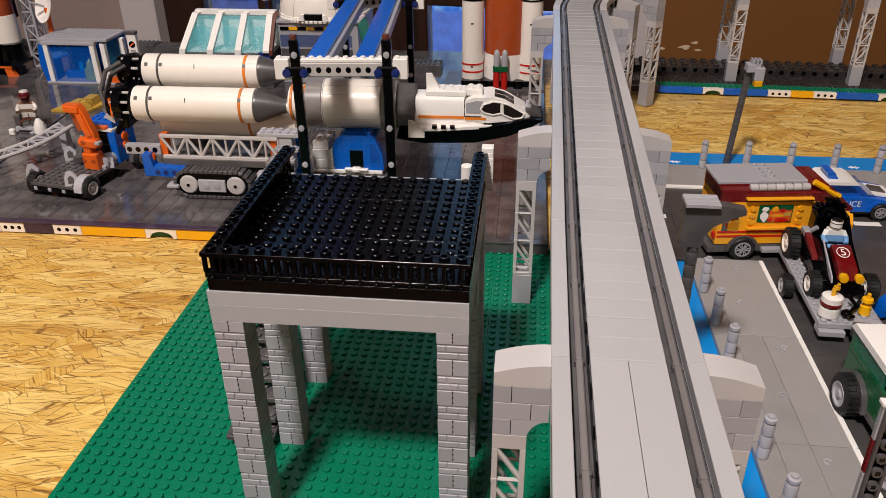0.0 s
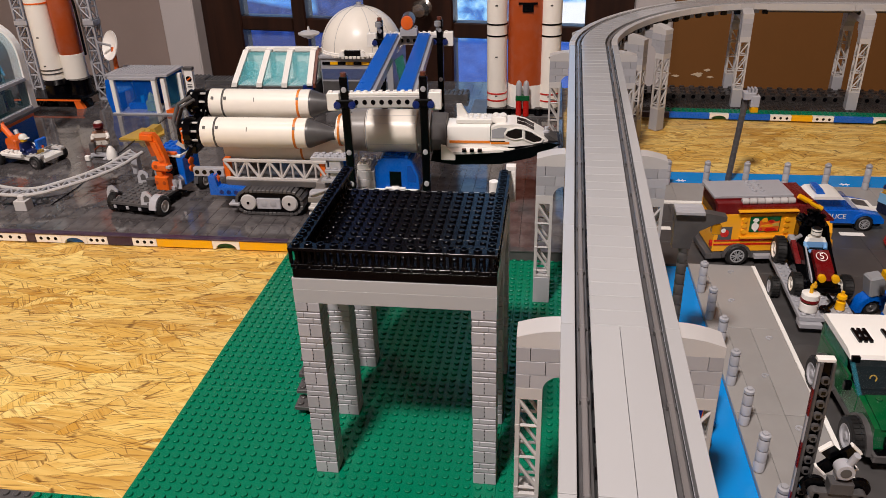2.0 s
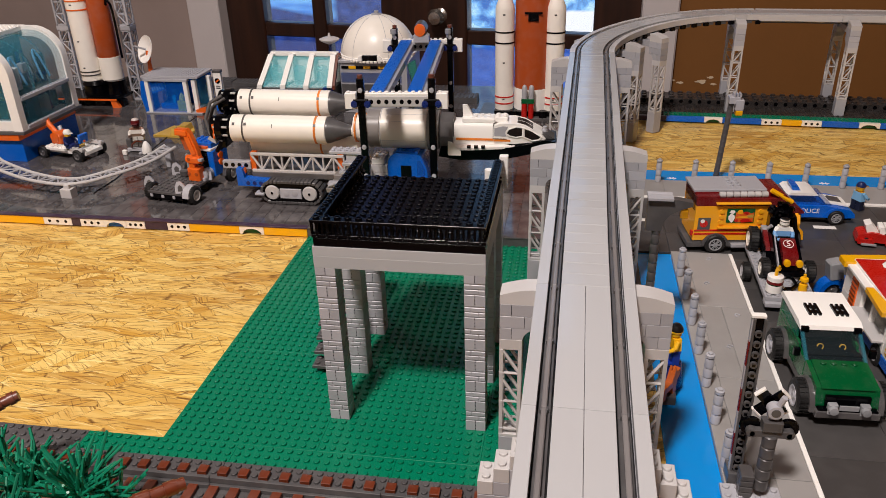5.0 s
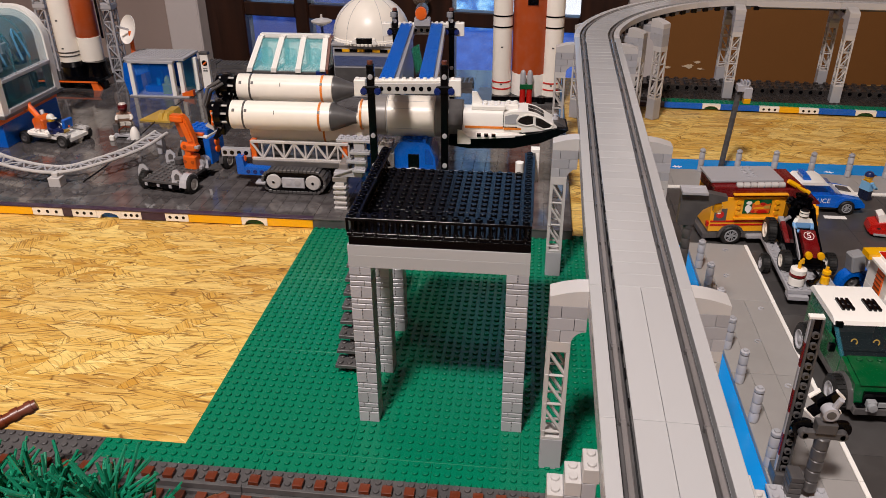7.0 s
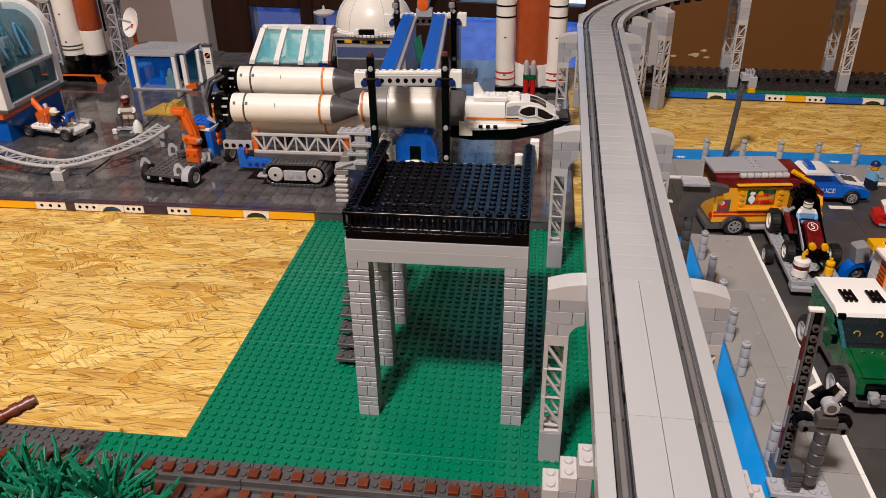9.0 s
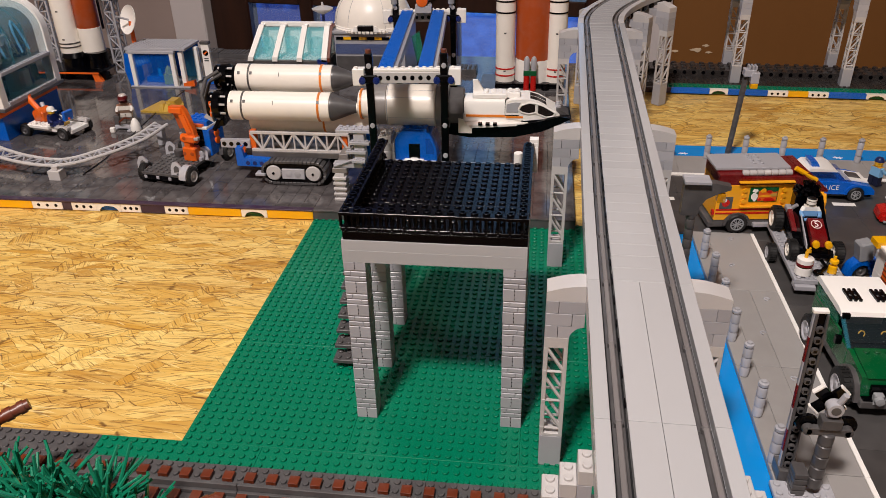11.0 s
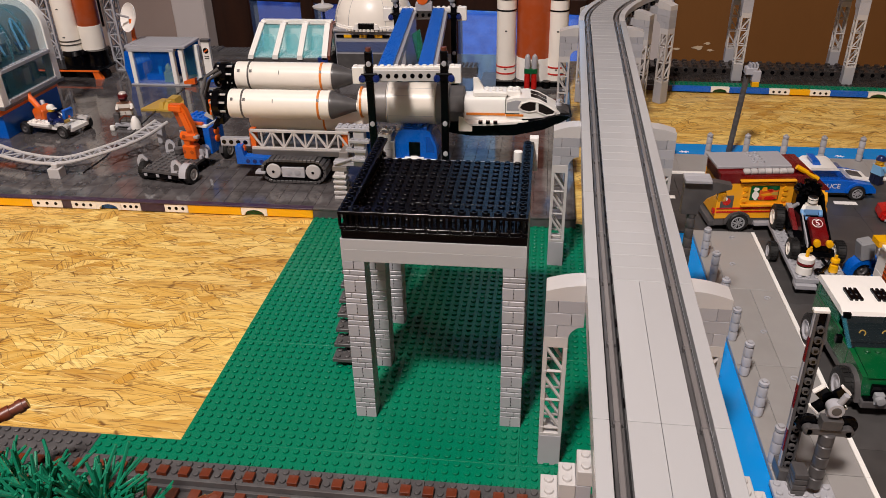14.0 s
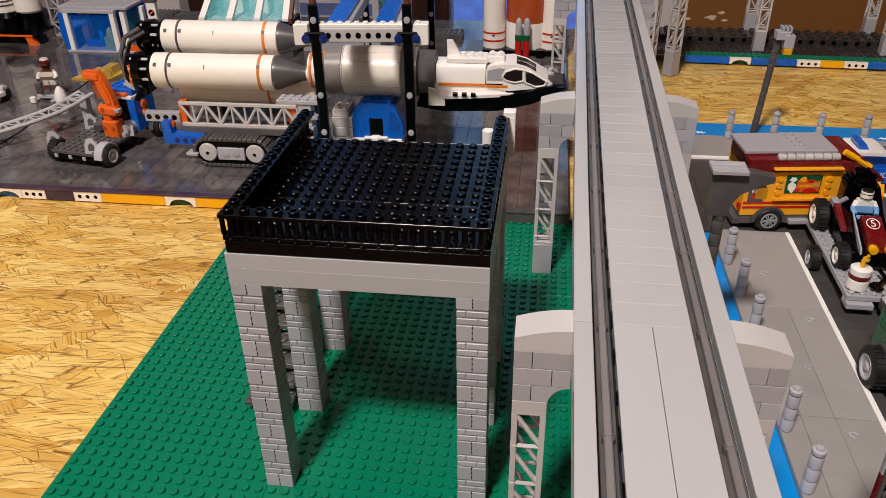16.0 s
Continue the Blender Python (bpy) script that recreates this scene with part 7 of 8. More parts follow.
part("light_roof", M().box(-0.8, 9.4, 6.8, 3.2, 12.6, 7.7, 0.1).studs(-0.8, 9.6, 4, 3, 7.7), BLUE, ct, "blue studded roof")
part("roof_tile", M().box(0.8, 8.8, 6.8, 2.6, 9.6, 7.2, 0.05), ORANGE, ct)
for z in (4.2, 5.4):
    part("tail_lamp", M().lathe((3.3, 10.6, z), [(0, 0.3), (0.5, 0.35), (0.55, 0.62), (0.8, 0.62), (0.85, 0.3)], 14, "x"), ORANGE, ct, "orange round fitting")
# the arm stands at the back of the bed
arm = M().box(0.4, 5.6, 2.02, 2.7, 7.4, 4.4, 0.2).box(0.8, 5.8, 4.3, 1.9, 7.0, 5.5, 0.12).box(0.6, 5.6, 5.2, 3.0, 7.0, 6.4, 0.2)
part("arm_base", arm, ORANGE, ct, "orange arm foot")
part("arm", M().prism([(1.7, 6.3), (3.0, 6.3), (2.9, 7.4), (1.9, 10.4), (1.3, 11.1), (-0.9, 11.0), (-1.1, 10.0), (0.6, 9.7)], 6.0, 6.9), ORANGE, ct, "tall orange arm")
part("arm_plate", M().box(-0.9, 5.75, 9.95, 1.4, 6.05, 10.85, 0.1).prism([(0.9, 9.9), (1.7, 9.9), (2.6, 7.0), (1.9, 6.8)], 5.8, 6.05), ORANGE, ct, "orange arm plate")
part("arm_side", M().prism([(-0.7, 9.9), (0.3, 9.7), (0.9, 7.4), (0.1, 7.2)], 6.5, 7.4), TANK, ct, "burnt orange arm side")
part("arm_clip", M().box(2.6, 5.7, 5.7, 3.6, 6.5, 6.2, 0.08), LBG, ct, "light grey clip")
part("arm_shoulder", M().lathe((0.3, 6.4, 5.8), [(0, 0.3), (0.05, 0.7), (2.8, 0.7), (2.9, 0.3)], 14, "x"), ORANGE, ct)
for x, z in ((0.8, 3.4), (2.2, 3.4), (1.2, 6.0)):
    part("arm_pin", M().lathe((x, 5.52, z), [(0, 0.15), (0.03, 0.32), (0.1, 0.32)], 10, "y"), TANK, ct)
for x in (-4.1, 4.1):
    for y in (1.7, 12.6):
        if x > 0:
            pr = [(y + 1.8 * math.cos(a), 1.4 + 1.8 * math.sin(a)) for a in [k * math.pi / 8 for k in range(9)]]
            pr += [(y + 1.5 * math.cos(a), 1.4 + 1.5 * math.sin(a)) for a in [k * math.pi / 8 for k in range(8, -1, -1)]]
            part("mudguard", M().prism(pr, 3.1, 4.3, "x"), LBG if y < 5 else DBG, ct, "grey mudguard")
        wheel(ct, x, y, 1.45, 1.45, 1.2, "x", LBG2)

# ---- roller coaster track curve ----
co_ = thing("coaster_track", 0, 0, 0, "light grey curved coaster track on a white foot", "coaster track")
ctrl = [(-96, 58, 6.4), (-84, 58.5, 5.6), (-77, 54.6, 4.9), (-68, 51.2, 4.2), (-60.5, 50.8, 3.8), (-55.4, 54.2, 4.2), (-51.6, 60.0, 4.6), (-50.0, 66.0, 5.2)]


def smooth(pts, n=8):
    out = []
    for i in range(len(pts) - 1):
        p0, p1, p2, p3 = (Vector(pts[max(0, min(len(pts) - 1, k))]) for k in (i - 1, i, i + 1, i + 2))
        for j in range(n):
            t = j / n
            out.append(0.5 * (2 * p1 + (p2 - p0) * t + (2 * p0 - 5 * p1 + 4 * p2 - p3) * t * t + (3 * p1 - p0 - 3 * p2 + p3) * t ** 3))
    return out + [Vector(pts[-1])]


mid = smooth(ctrl)
side = []
for i, p in enumerate(mid):
    d = (mid[min(i + 1, len(mid) - 1)] - mid[max(i - 1, 0)]).normalized()
    side.append(Vector((d.y, -d.x, 0)).normalized())
for s in (-1.25, 1.25):
    part("coaster_rail", M().tube([p + r * s for p, r in zip(mid, side)], 0.3, 8), LBG2, co_, "pale grey tube rail")
for i in range(0, len(mid) - 2, 2):
    tie = M().rod(mid[i] + side[i] * 1.25, mid[i] - side[i] * 1.25, 0.2, 6)
    tie.rod(mid[i] + side[i] * (1.25 if i % 4 else -1.25), mid[i + 2] - side[i + 2] * (1.25 if i % 4 else -1.25), 0.14, 6)
    part("cross_tie", tie, LBG, co_, "grey cross tie")
part("foot", M().box(-61.6, 48.4, MZ, -59.6, 50.2, MZ + 1.6, 0.06).box(-61.0, 48.8, MZ + 1.6, -60.0, 50.4, 3.9, 0.06), LBG2, co_, "white foot block")
part("foot", M().box(-50.6, 64.6, MZ, -49.4, 65.8, 5.0, 0.06), LBG, co_, "grey foot block")
part("foot", M().box(-84.8, 58.0, MZ, -83.4, 59.4, 5.4, 0.06), LBG, co_, "grey foot block")

# ---- buggy, astronaut, sand ----
bg = thing("moon_buggy", -67.1, 68.4, MZ, "white toy buggy with orange robot arm", "buggy", turn=78)
part("chassis", M().box(-2.2, 0.2, 1.0, 2.2, 11.2, 1.7, 0.06), WHITE, bg, "white chassis")
part("side_plate", brick(M(), -3.0, 4.6, 1.7, 2, 5, 0.5), WHITE, bg, "white side plate")
part("side_plate", brick(M(), 1.0, 4.6, 1.7, 2, 5, 0.5), WHITE, bg, "white side plate")
part("deck", brick(M(), -1, 3.2, 1.7, 2, 3, 0.5), TAN, bg, "sand-coloured deck")
for x in (-3.0, 1.9):
    part("front_fender", brick(M(), x, 0.2, 2.0, 1, 3, 0.4).box(x, 0.4, 1.2, x + 1.0, 1.0, 2.0, 0.05), LBG2, bg, "pale grey fender")
part("front_axle", M().box(-2.8, 1.0, 0.9, 2.8, 1.8, 1.5, 0.05), DBG, bg)
part("clear_nose", M().box(-1.0, 0.3, 1.7, 1.0, 2.4, 2.3, 0.08).box(-0.8, 1.6, 2.3, 0.8, 2.2, 3.2, 0.08), TCLEAR, bg, "clear nose piece")
part("console", M().box(-1.1, 2.6, 2.4, 1.1, 3.2, 4.2, 0.1, Matrix.Rotation(radians(8), 4, "X")), BLUE, bg, "blue console panel")
part("arm_base", M().box(-1.3, 7.0, 2.2, 1.3, 9.4, 4.2, 0.25).lathe((-1.5, 8.2, 3.6), [(0, 0.4), (0.1, 1.0), (2.9, 1.0), (3.0, 0.4)], 14, "x"), ORANGE, bg, "orange arm base")
part("robot_arm", M().rod((0, 8.6, 3.8), (0.6, 11.6, 6.2), 0.55, 8).box(-0.2, 11.0, 5.6, 1.2, 12.4, 6.6, 0.15).rod((0.6, 12.0, 6.2), (0.8, 12.8, 4.6), 0.35, 8), ORANGE, bg, "orange robot arm")
part("clear_dome", M().lathe((-1.8, 7.6, 2.2), [(0, 0.9), (1.0, 0.85), (1.6, 0.4)], 12), TCLEAR, bg, "clear dome")
part("grey_gear", M().box(1.4, 8.8, 2.2, 2.8, 11.0, 3.4, 0.15).rod((2.0, 9.6, 3.2), (2.4, 10.4, 4.6), 0.4, 8), LBG, bg)
for x in (-2.9, 2.9):
    for y in (1.4, 10.0):
        wheel(bg, x, y, 1.15, 1.15, 1.0, "x", DBG)
CREW = figure_mat("crew_bands", [(0.0, (24, 36, 90)), (0.5, (24, 36, 90)), (0.6, (240, 190, 40)), (0.76, (240, 238, 230))])
figure("toy_engineer", -71.6, 67.6, 3.8, 70, "small toy engineer in dark blue with white helmet", CREW, True, 1)
ASTRO = figure_mat("astronaut_bands", [(0.0, (90, 84, 80)), (0.22, (200, 196, 188)), (0.36, (120, 96, 80)), (0.46, (226, 220, 212)), (0.6, (150, 110, 90)), (0.7, (90, 16, 20)), (0.93, (200, 190, 184))])
part("visor_light", M().rod((0, 0, 0), (0, 0, 0.4), 0.2, 8), ORANGE, bg, at=(0, 2.2, 2.9))
a1 = figure("toy_astronaut", -60.6, 73.4, MZ + 0.9, 15, "small toy astronaut in white with dark red helmet", ASTRO, False, 1)
a1.scale = (1.22, 1.22, 1.22)
pk = thing("rover_pack", -60.0, 71.6, MZ, "small white and grey equipment sled with round tanks", "equipment")
part("tank", M().lathe((1.6, 0.3, 0), [(0, 0.95), (1.0, 0.9), (1.8, 0.6), (2.3, 0.25)], 14), WHITE, pk, "white cone tank")
part("sled", M().box(-2.4, 0.0, 0.3, 0.9, 3.0, 0.88, 0.08).box(-2.6, -0.9, 0, -1.9, 3.2, 0.34, 0.06).box(0.4, -0.9, 0, 1.0, 3.2, 0.34, 0.06), LBG, pk, "grey sled")
part("box", M().box(-2.6, 0.4, 0.9, -1.5, 2.4, 2.6, 0.15), DBG, pk, "dark box")
part("runner_tip", M().box(-2.6, -1.6, 0, -1.7, -0.9, 1.0, 0.12), WHITE, pk, "white runner tip")
part("hose", M().tube([(-1.4, 0.2, 1.0), (-0.8, -0.7, 1.9), (0.2, -0.5, 2.6), (0.9, 0.2, 2.2)], 0.16, 8), BROWN, pk, "brown hose")
sp = thing("sand_patch", -58.6, 81.6, MZ, "sand-yellow plates with loose rock pieces", "rocks")
sp.scale = (0.82, 1.3, 0.9)
part("plate", M().prism([(-4.5, 0), (3.5, -0.4), (4.8, 2.6), (3.0, 4.8), (-2.8, 5.0)], 0, 0.4, "z"), TAN, sp)
rng = random.Random(9)
for k in range(5):
    x, y, r = rng.uniform(-2.6, 3), rng.uniform(0.8, 4), rng.uniform(0.8, 1.3)
    m = M().lathe((x, y, 0.4), [(0, r * 1.2), (0.6, r), (1.1 + 0.3 * (k % 2), r * 0.55)], 6)
    part("rock", m, TAN, sp, "faceted sand-coloured rock", at=(0, 0, 0))
part("crate", M().prism([(0.6, 0.4), (0.9, 1.7), (2.9, 1.7), (3.4, 0.4)], 2.0, 4.2), TAN, sp, "sand-coloured wedge")

# thin black line over the floor tiles, drawn as a narrow tube
solo("thread", M().tube([(-59.4, 96.0, MZ + 0.1), (-59.3, 84.0, MZ + 0.09), (-58.0, 70.0, MZ + 0.09), (-57.0, 58.0, MZ + 0.09), (-57.2, 51.0, MZ + 0.09)], 0.08, 5), BLACK, "thin black line running across the grey floor", "thread")

# ---- control booth and dish ----
BOOTHG = glassy("clear_azure_plastic", (16, 92, 190), 0.36)
bo = thing("control_booth", -71.9, 97.6, MZ, "glass control booth with white pillars and grey studded roof", "booth")
bo.scale = (0.848, 0.92, 0.99)
part("floor_plate", M().box(-0.4, -0.2, 0, 15.6, 9, 0.3, 0.04), LBG, bo)
part("blue_panel", M().prism([(-0.8, 0.0), (-1.6, 3.6), (-1.0, 7.2), (0.3, 7.4), (0.3, 0.0)], 0.6, 5.6), BLUE, bo, "blue curved panel")
for x, y in ((0.4, 0.0), (11.2, 0.0), (13.2, 0.8), (15.0, 5.4), (0.4, 7.6)):
    part("pillar", M().box(x, y, 0.3, x + 1.1, y + 1.1, 7.6, 0.08), WHITE, bo, "white pillar")
part("front_glass", M().box(1.5, 0.3, 0.3, 11.2, 0.6, 7.4, 0.02), BOOTHG, bo, "clear blue front pane")
part("side_glass", M().prism([(14.2, 1.8), (15.4, 5.4), (15.2, 5.5), (14.0, 1.9)], 0.3, 7.4, "z"), TBLUE, bo, "clear side pane")
part("front_beam", M().box(0.2, -0.1, 7.4, 12.6, 1.2, 8.0, 0.05), LBG, bo)
m = M().box(-0.6, 0.4, 8.0, 15.4, 9.0, 8.5, 0.05).studs(0.4, 0.8, 14, 8, 8.5, 8)
part("roof", m, LBG, bo, "light grey studded roof")
part("desk", M().box(2.4, 3.0, 0.3, 8.6, 7.2, 1.6, 0.06), BLUE, bo, "blue desk")
part("back_wall", M().box(0.5, 8.2, 0.3, 15.0, 8.8, 7.9, 0.05), BLUE, bo, "blue back wall")
part("chair", M().box(5.6, 3.4, 1.6, 6.6, 4.4, 3.4, 0.1).box(5.4, 4.2, 2.6, 7.0, 4.6, 4.8, 0.1), AZURE, bo, "bright blue chair")
part("screen", M().box(2.4, 1.4, 3.6, 6.6, 1.7, 5.4, 0.04, Matrix.Rotation(radians(-16), 4, "Y")), BLUE, bo, "blue screen")
for i in range(5):
    part("screen_bar", M().box(2.8 + 0.75 * i, 1.34, 3.9, 3.2 + 0.75 * i, 1.42, 5.1, 0.02, Matrix.Rotation(radians(-16), 4, "Y")), LBLUE, bo)
part("plant_pot", M().box(8.0, 1.4, 0.3, 10.4, 3.0, 2.6, 0.1).lathe((9.2, 2.2, 2.6), [(0, 0.9), (1.2, 0.7), (1.8, 0.1)], 8), plastic("lime_plastic", (160, 190, 60)), bo, "lime green planter")
part("orange_ramp", M().prism([(13.6, 0.3), (13.6, 0.9), (16.6, 1.6), (16.6, 0.3)], 0.4, 1.6), ORANGE, bo, "orange ramp")
sg = thing("sign_post", -55.6, 101.0, MZ, "white sign pillar with a dark round emblem", "sign")
part("pillar", M().box(-0.9, 0, 0, 0.9, 1, 8.6, 0.06), WHITE, sg)
part("foot", M().box(-1.1, -0.3, 0, 1.1, 1.2, 1.2, 0.06), BLUE, sg, "blue foot")
part("cap", M().box(-1.0, -0.1, 8.6, 1.0, 1.1, 9.2, 0.06), DBG, sg, "dark cap")
part("emblem", M().lathe((0, -0.06, 6.8), [(0, 0.1), (0.01, 0.62), (0.07, 0.62)], 16, "y"), BLACK, sg, "dark round emblem")
part("emblem_bar", M().box(-0.5, -0.09, 6.65, 0.5, -0.02, 6.95, 0.01, Matrix.Translation((0, 0, 6.8)) @ Matrix.Rotation(radians(-35), 4, "Y") @ Matrix.Translation((0, 0, -6.8))), ORANGE, sg)
part("lower_marks", M().box(-0.5, -0.05, 5.0, 0.5, 0.0, 5.3, 0.01).box(-0.5, -0.05, 5.5, 0.5, 0.0, 5.7, 0.01), DBG, sg, "small dark bars")
di = thing("dish_antenna", -72.7, 103.5, MZ - 1.2, "white dish antenna on an orange stalk", "antenna")
part("stalk", M().rod((0, 0, 1.2), (0, 0, 10.5), 0.5, 10), ORANGE, di, "orange stalk")
ds = M().lathe((0, 0, 0), [(-0.9, 0.5), (-0.7, 1.2), (-0.2, 2.4), (0.15, 3.1), (0.3, 3.12), (0.15, 2.9), (-0.05, 2.3), (-0.5, 1.2), (-0.6, 0.01)], 32, "z", m=Matrix.Translation((0, -0.4, 14.4)) @ Matrix.Rotation(radians(-34), 4, "Z") @ Matrix.Rotation(radians(72), 4, "X"))
part("dish", ds, WHITE, di, "white dish")
part("feed", M().rod((0, -0.4, 14.4), (-1.7, -2.3, 15.5), 0.24, 8), LBG, di, "grey feed rod")
part("joint", M().rod((0, 0, 10.2), (0, 0.2, 14.0), 0.45, 10), ORANGE, di)


# ---- launch rocket with lattice towers ----
def standing_booster(parent, x, y, z0, z1, r, bands, label, blunt=False):
    ob = part("booster", M().lathe((x, y, 0), [(z0, r - 0.1), (z0 + 0.05, r), (z1, r)] + ([(z1 + 0.8, r * 0.92), (z1 + 1.6, r * 0.68), (z1 + 2.1, r * 0.3)] if blunt else [(z1 + 0.6, r * 0.96), (z1 + 3.0, r * 0.5), (z1 + 4.0, r * 0.18)]), 32), CREAM, parent, label)
    for z, mat in bands:
        part("band", M().lathe((x, y, 0), [(z, r), (z + 0.02, r + 0.07), (z + 0.3, r + 0.07), (z + 0.32, r)], 32), mat, ob, "thin dark band")
    for z in (z0 + 3.0, (z0 + z1) / 2, z1 - 1):
        part("mark", M().box(x - 0.25, y - r - 0.05, z, x + 0.25, y - r + 0.1, z + 0.3, 0.02), RING, ob)
    return ob


lr = thing("launch_rocket", 0, 0, 0, "white and burnt orange toy rocket between grey lattice towers", "rocket")
part("pad", M().box(-98.5, 101.0, MZ + 1.6, -81.0, 112.0, MZ + 2.2, 0.05), BLACK, lr, "black launch pad")
part("pad_edge", M().box(-98.6, 100.8, MZ + 1.7, -81.2, 101.05, MZ + 2.05, 0.03).prism([(-82.6, MZ), (-83.0, MZ + 2.0), (-81.8, MZ + 2.0), (-80.8, MZ)], 101, 102), ORANGE, lr, "orange pad edge")
for x in (-97, -90, -85, -81.5):
    part("pad_leg", M().box(x, 102, MZ, x + 1.2, 104, MZ + 1.6, 0.05), BLACK, lr)
part("engine_block", M().lathe((-89.0, 106.4, 0), [(MZ + 2.2, 3.0), (MZ + 4.2, 2.8), (MZ + 4.4, 3.1), (MZ + 5.4, 2.6)], 20), BLACK, lr, "black engine block")
part("engine_block", M().lathe((-83.8, 106.4, 0), [(MZ + 2.2, 2.6), (MZ + 4.0, 2.2), (MZ + 5.4, 2.4)], 20), BLACK, lr)
standing_booster(lr, -89.4, 106.0, MZ + 5.4, 25.2, 2.35, [(9.0, RING), (8.2, RING), (23.0, ORANGE), (25.0, ORANGE)], "white booster", True)
tk2 = part("tank", M().lathe((-85.0, 107.5, 0), [(12.2, 2.4), (12.3, 2.45), (30.0, 2.45), (33.0, 1.8), (34.5, 0.4)], 32), TANK, lr, "burnt orange tank")
part("tank_skirt", M().lathe((-85.0, 107.5, 0), [(MZ + 5.2, 2.4), (MZ + 5.3, 2.5), (12.2, 2.5), (12.25, 2.4)], 32), CREAM, tk2, "white skirt")
for x in (-97.0, -81.4):
    part("lattice_tower", truss(M(), x, 108.0, MZ, x + 2.8, 110.8, 18.0, 6, 0.22), LBG, lr, "light grey lattice tower")
    part("tower_link", M().box(x - 0.1, 107.9, 18.0, x + 2.9, 110.9, 19.0, 0.05), LBG, lr)
    part("lattice_tower", truss(M(), x, 108.0, 19.0, x + 2.8, 110.8, 35.0, 6, 0.22), LBG, lr, "light grey lattice tower")
part("hose", M().tube(smooth([(-82.4, 106.5, 24.0), (-81.8, 106, 25.0), (-81.0, 106.3, 23.0), (-81.2, 106.8, 12.0)]), 0.28, 8), BLACK, lr, "black hose")

# ---- large tank with twin boosters ----
st_ = thing("heavy_rocket", 0, 0, 0, "burnt orange tank between two white boosters standing upright", "rocket")
st_.scale = (0.95, 0.95, 1.0)
st_.location = ((14.4 - 14 * 0.95) * S, (104.2 - 103 * 0.95) * S, -0.5 * S)
part("pad", M().box(2.5, 98.0, MZ, 22, 110, MZ + 0.8, 0.05), DBG, st_, "dark grey pad")
part("pad_block", M().box(6.0, 99.5, MZ + 0.8, 21.0, 107.0, 3.4, 0.1), BLACK, st_, "black pad block")
tk3 = part("tank", M().lathe((14.2, 104.0, 0), [(6.9, 3.8), (7.0, 4.05), (29.0, 4.05), (33, 3.4), (37, 1.8), (39, 0.3)], 48), TANK, st_, "burnt orange tank")
part("tank_skirt", M().lathe((14.2, 104.0, 0), [(2.8, 3.9), (3.0, 4.2), (8.0, 4.12), (8.05, 3.9)], 16), WHITE, tk3, "white faceted skirt")
part("tank_hatch", M().box(13.2, 99.7, 22.2, 15.4, 100.3, 23.8, 0.05).box(12.4, 99.85, 23.6, 16.2, 100.2, 24.0, 0.03), BLACK, tk3, "black hatch")
bands = [(6.0, RED), (4.6, RED), (17.4, BLACK), (19.6, BLACK)]
standing_booster(st_, 8.0, 102.5, 2.6, 24.2, 2.1, bands, "white booster with dark bands")
standing_booster(st_, 19.0, 102.5, 2.6, 24.2, 2.15, bands, "white booster with dark bands")
for dx in (-0.75, 0.75):
    part("red_tube", M().cyl((13.6 + dx, 98.4, MZ + 0.8), 0.62, 3.2, 12), RED, st_, "red fuel tube")
    part("tube_top", M().lathe((13.6 + dx, 98.4, 6.6), [(0, 0.6), (2.2, 0.6), (2.7, 0.4), (2.9, 0.1)], 12), LBG, st_, "grey rounded tube top")
part("tube_clip", M().box(12.2, 97.7, 5.6, 15.0, 99.1, 6.6, 0.06), DGREEN, st_, "green clip")
for x in (10.4, 17.0):
    part("engine", M().lathe((x, 99.0, MZ + 0.8), [(0, 0.9), (1.0, 0.6), (1.4, 0.9)], 12), BLACK, st_)

# ---- domed building ----
dmb = thing("dome_building", -19.9, 107.6, MZ + 2.2, "grey base building with a big white dome", "building")
dmb.scale = (1.02, 1.0, 0.97)
part("wall_block", M().box(-7.0, -6.0, -2.26, 7.6, 9.0, 9.2, 0.08), LBG, dmb, "light grey walls")
part("window_band", M().box(-6.8, -6.14, 4.8, 6.4, -6.0, 7.0, 0.03), TDBLUE, dmb, "blue glass band")
part("door", M().box(-6.8, -6.14, 0.2, 6.4, -6.02, 4.4, 0.03), DBG, dmb)
for i in range(8):
    part("hazard_tile", M().box(-6.6 + 1.6 * i, -6.2, 7.9, -5.04 + 1.6 * i, -6.0, 8.5, 0.02), YELLOW if i % 2 else BLACK, dmb, "yellow or black warning tile")
part("ledge", M().box(-7.6, -6.4, 9.2, 8.2, 9.4, 9.8, 0.06), LBG, dmb, "grey ledge")
pr = [(8.2 * math.sin(a), 8.6 * math.cos(a)) for a in [math.pi / 2 * k / 12 for k in range(13)]]
part("dome", M().lathe((0, 1.0, 10.0), [(z, r) for r, z in reversed(pr)], 48), CREAM, dmb, "smooth aged white dome")
part("dome_rim", M().lathe((0, 1.0, 9.8), [(0, 8.2), (0.05, 8.4), (0.5, 8.4), (0.55, 8.2)], 48), WHITE, dmb, "white rim")
for k in range(26):
    a = radians(-90 + (k - 12.5) * 5.6)
    part("dome_tooth", M().box(-0.32, -0.2, -0.5, 0.32, 0.2, 0.1, 0.1, Matrix.Translation((8.42 * math.cos(a), 1.0 + 8.42 * math.sin(a), 9.9)) @ Matrix.Rotation(a + math.pi / 2, 4, "Z")), CREAM, dmb)
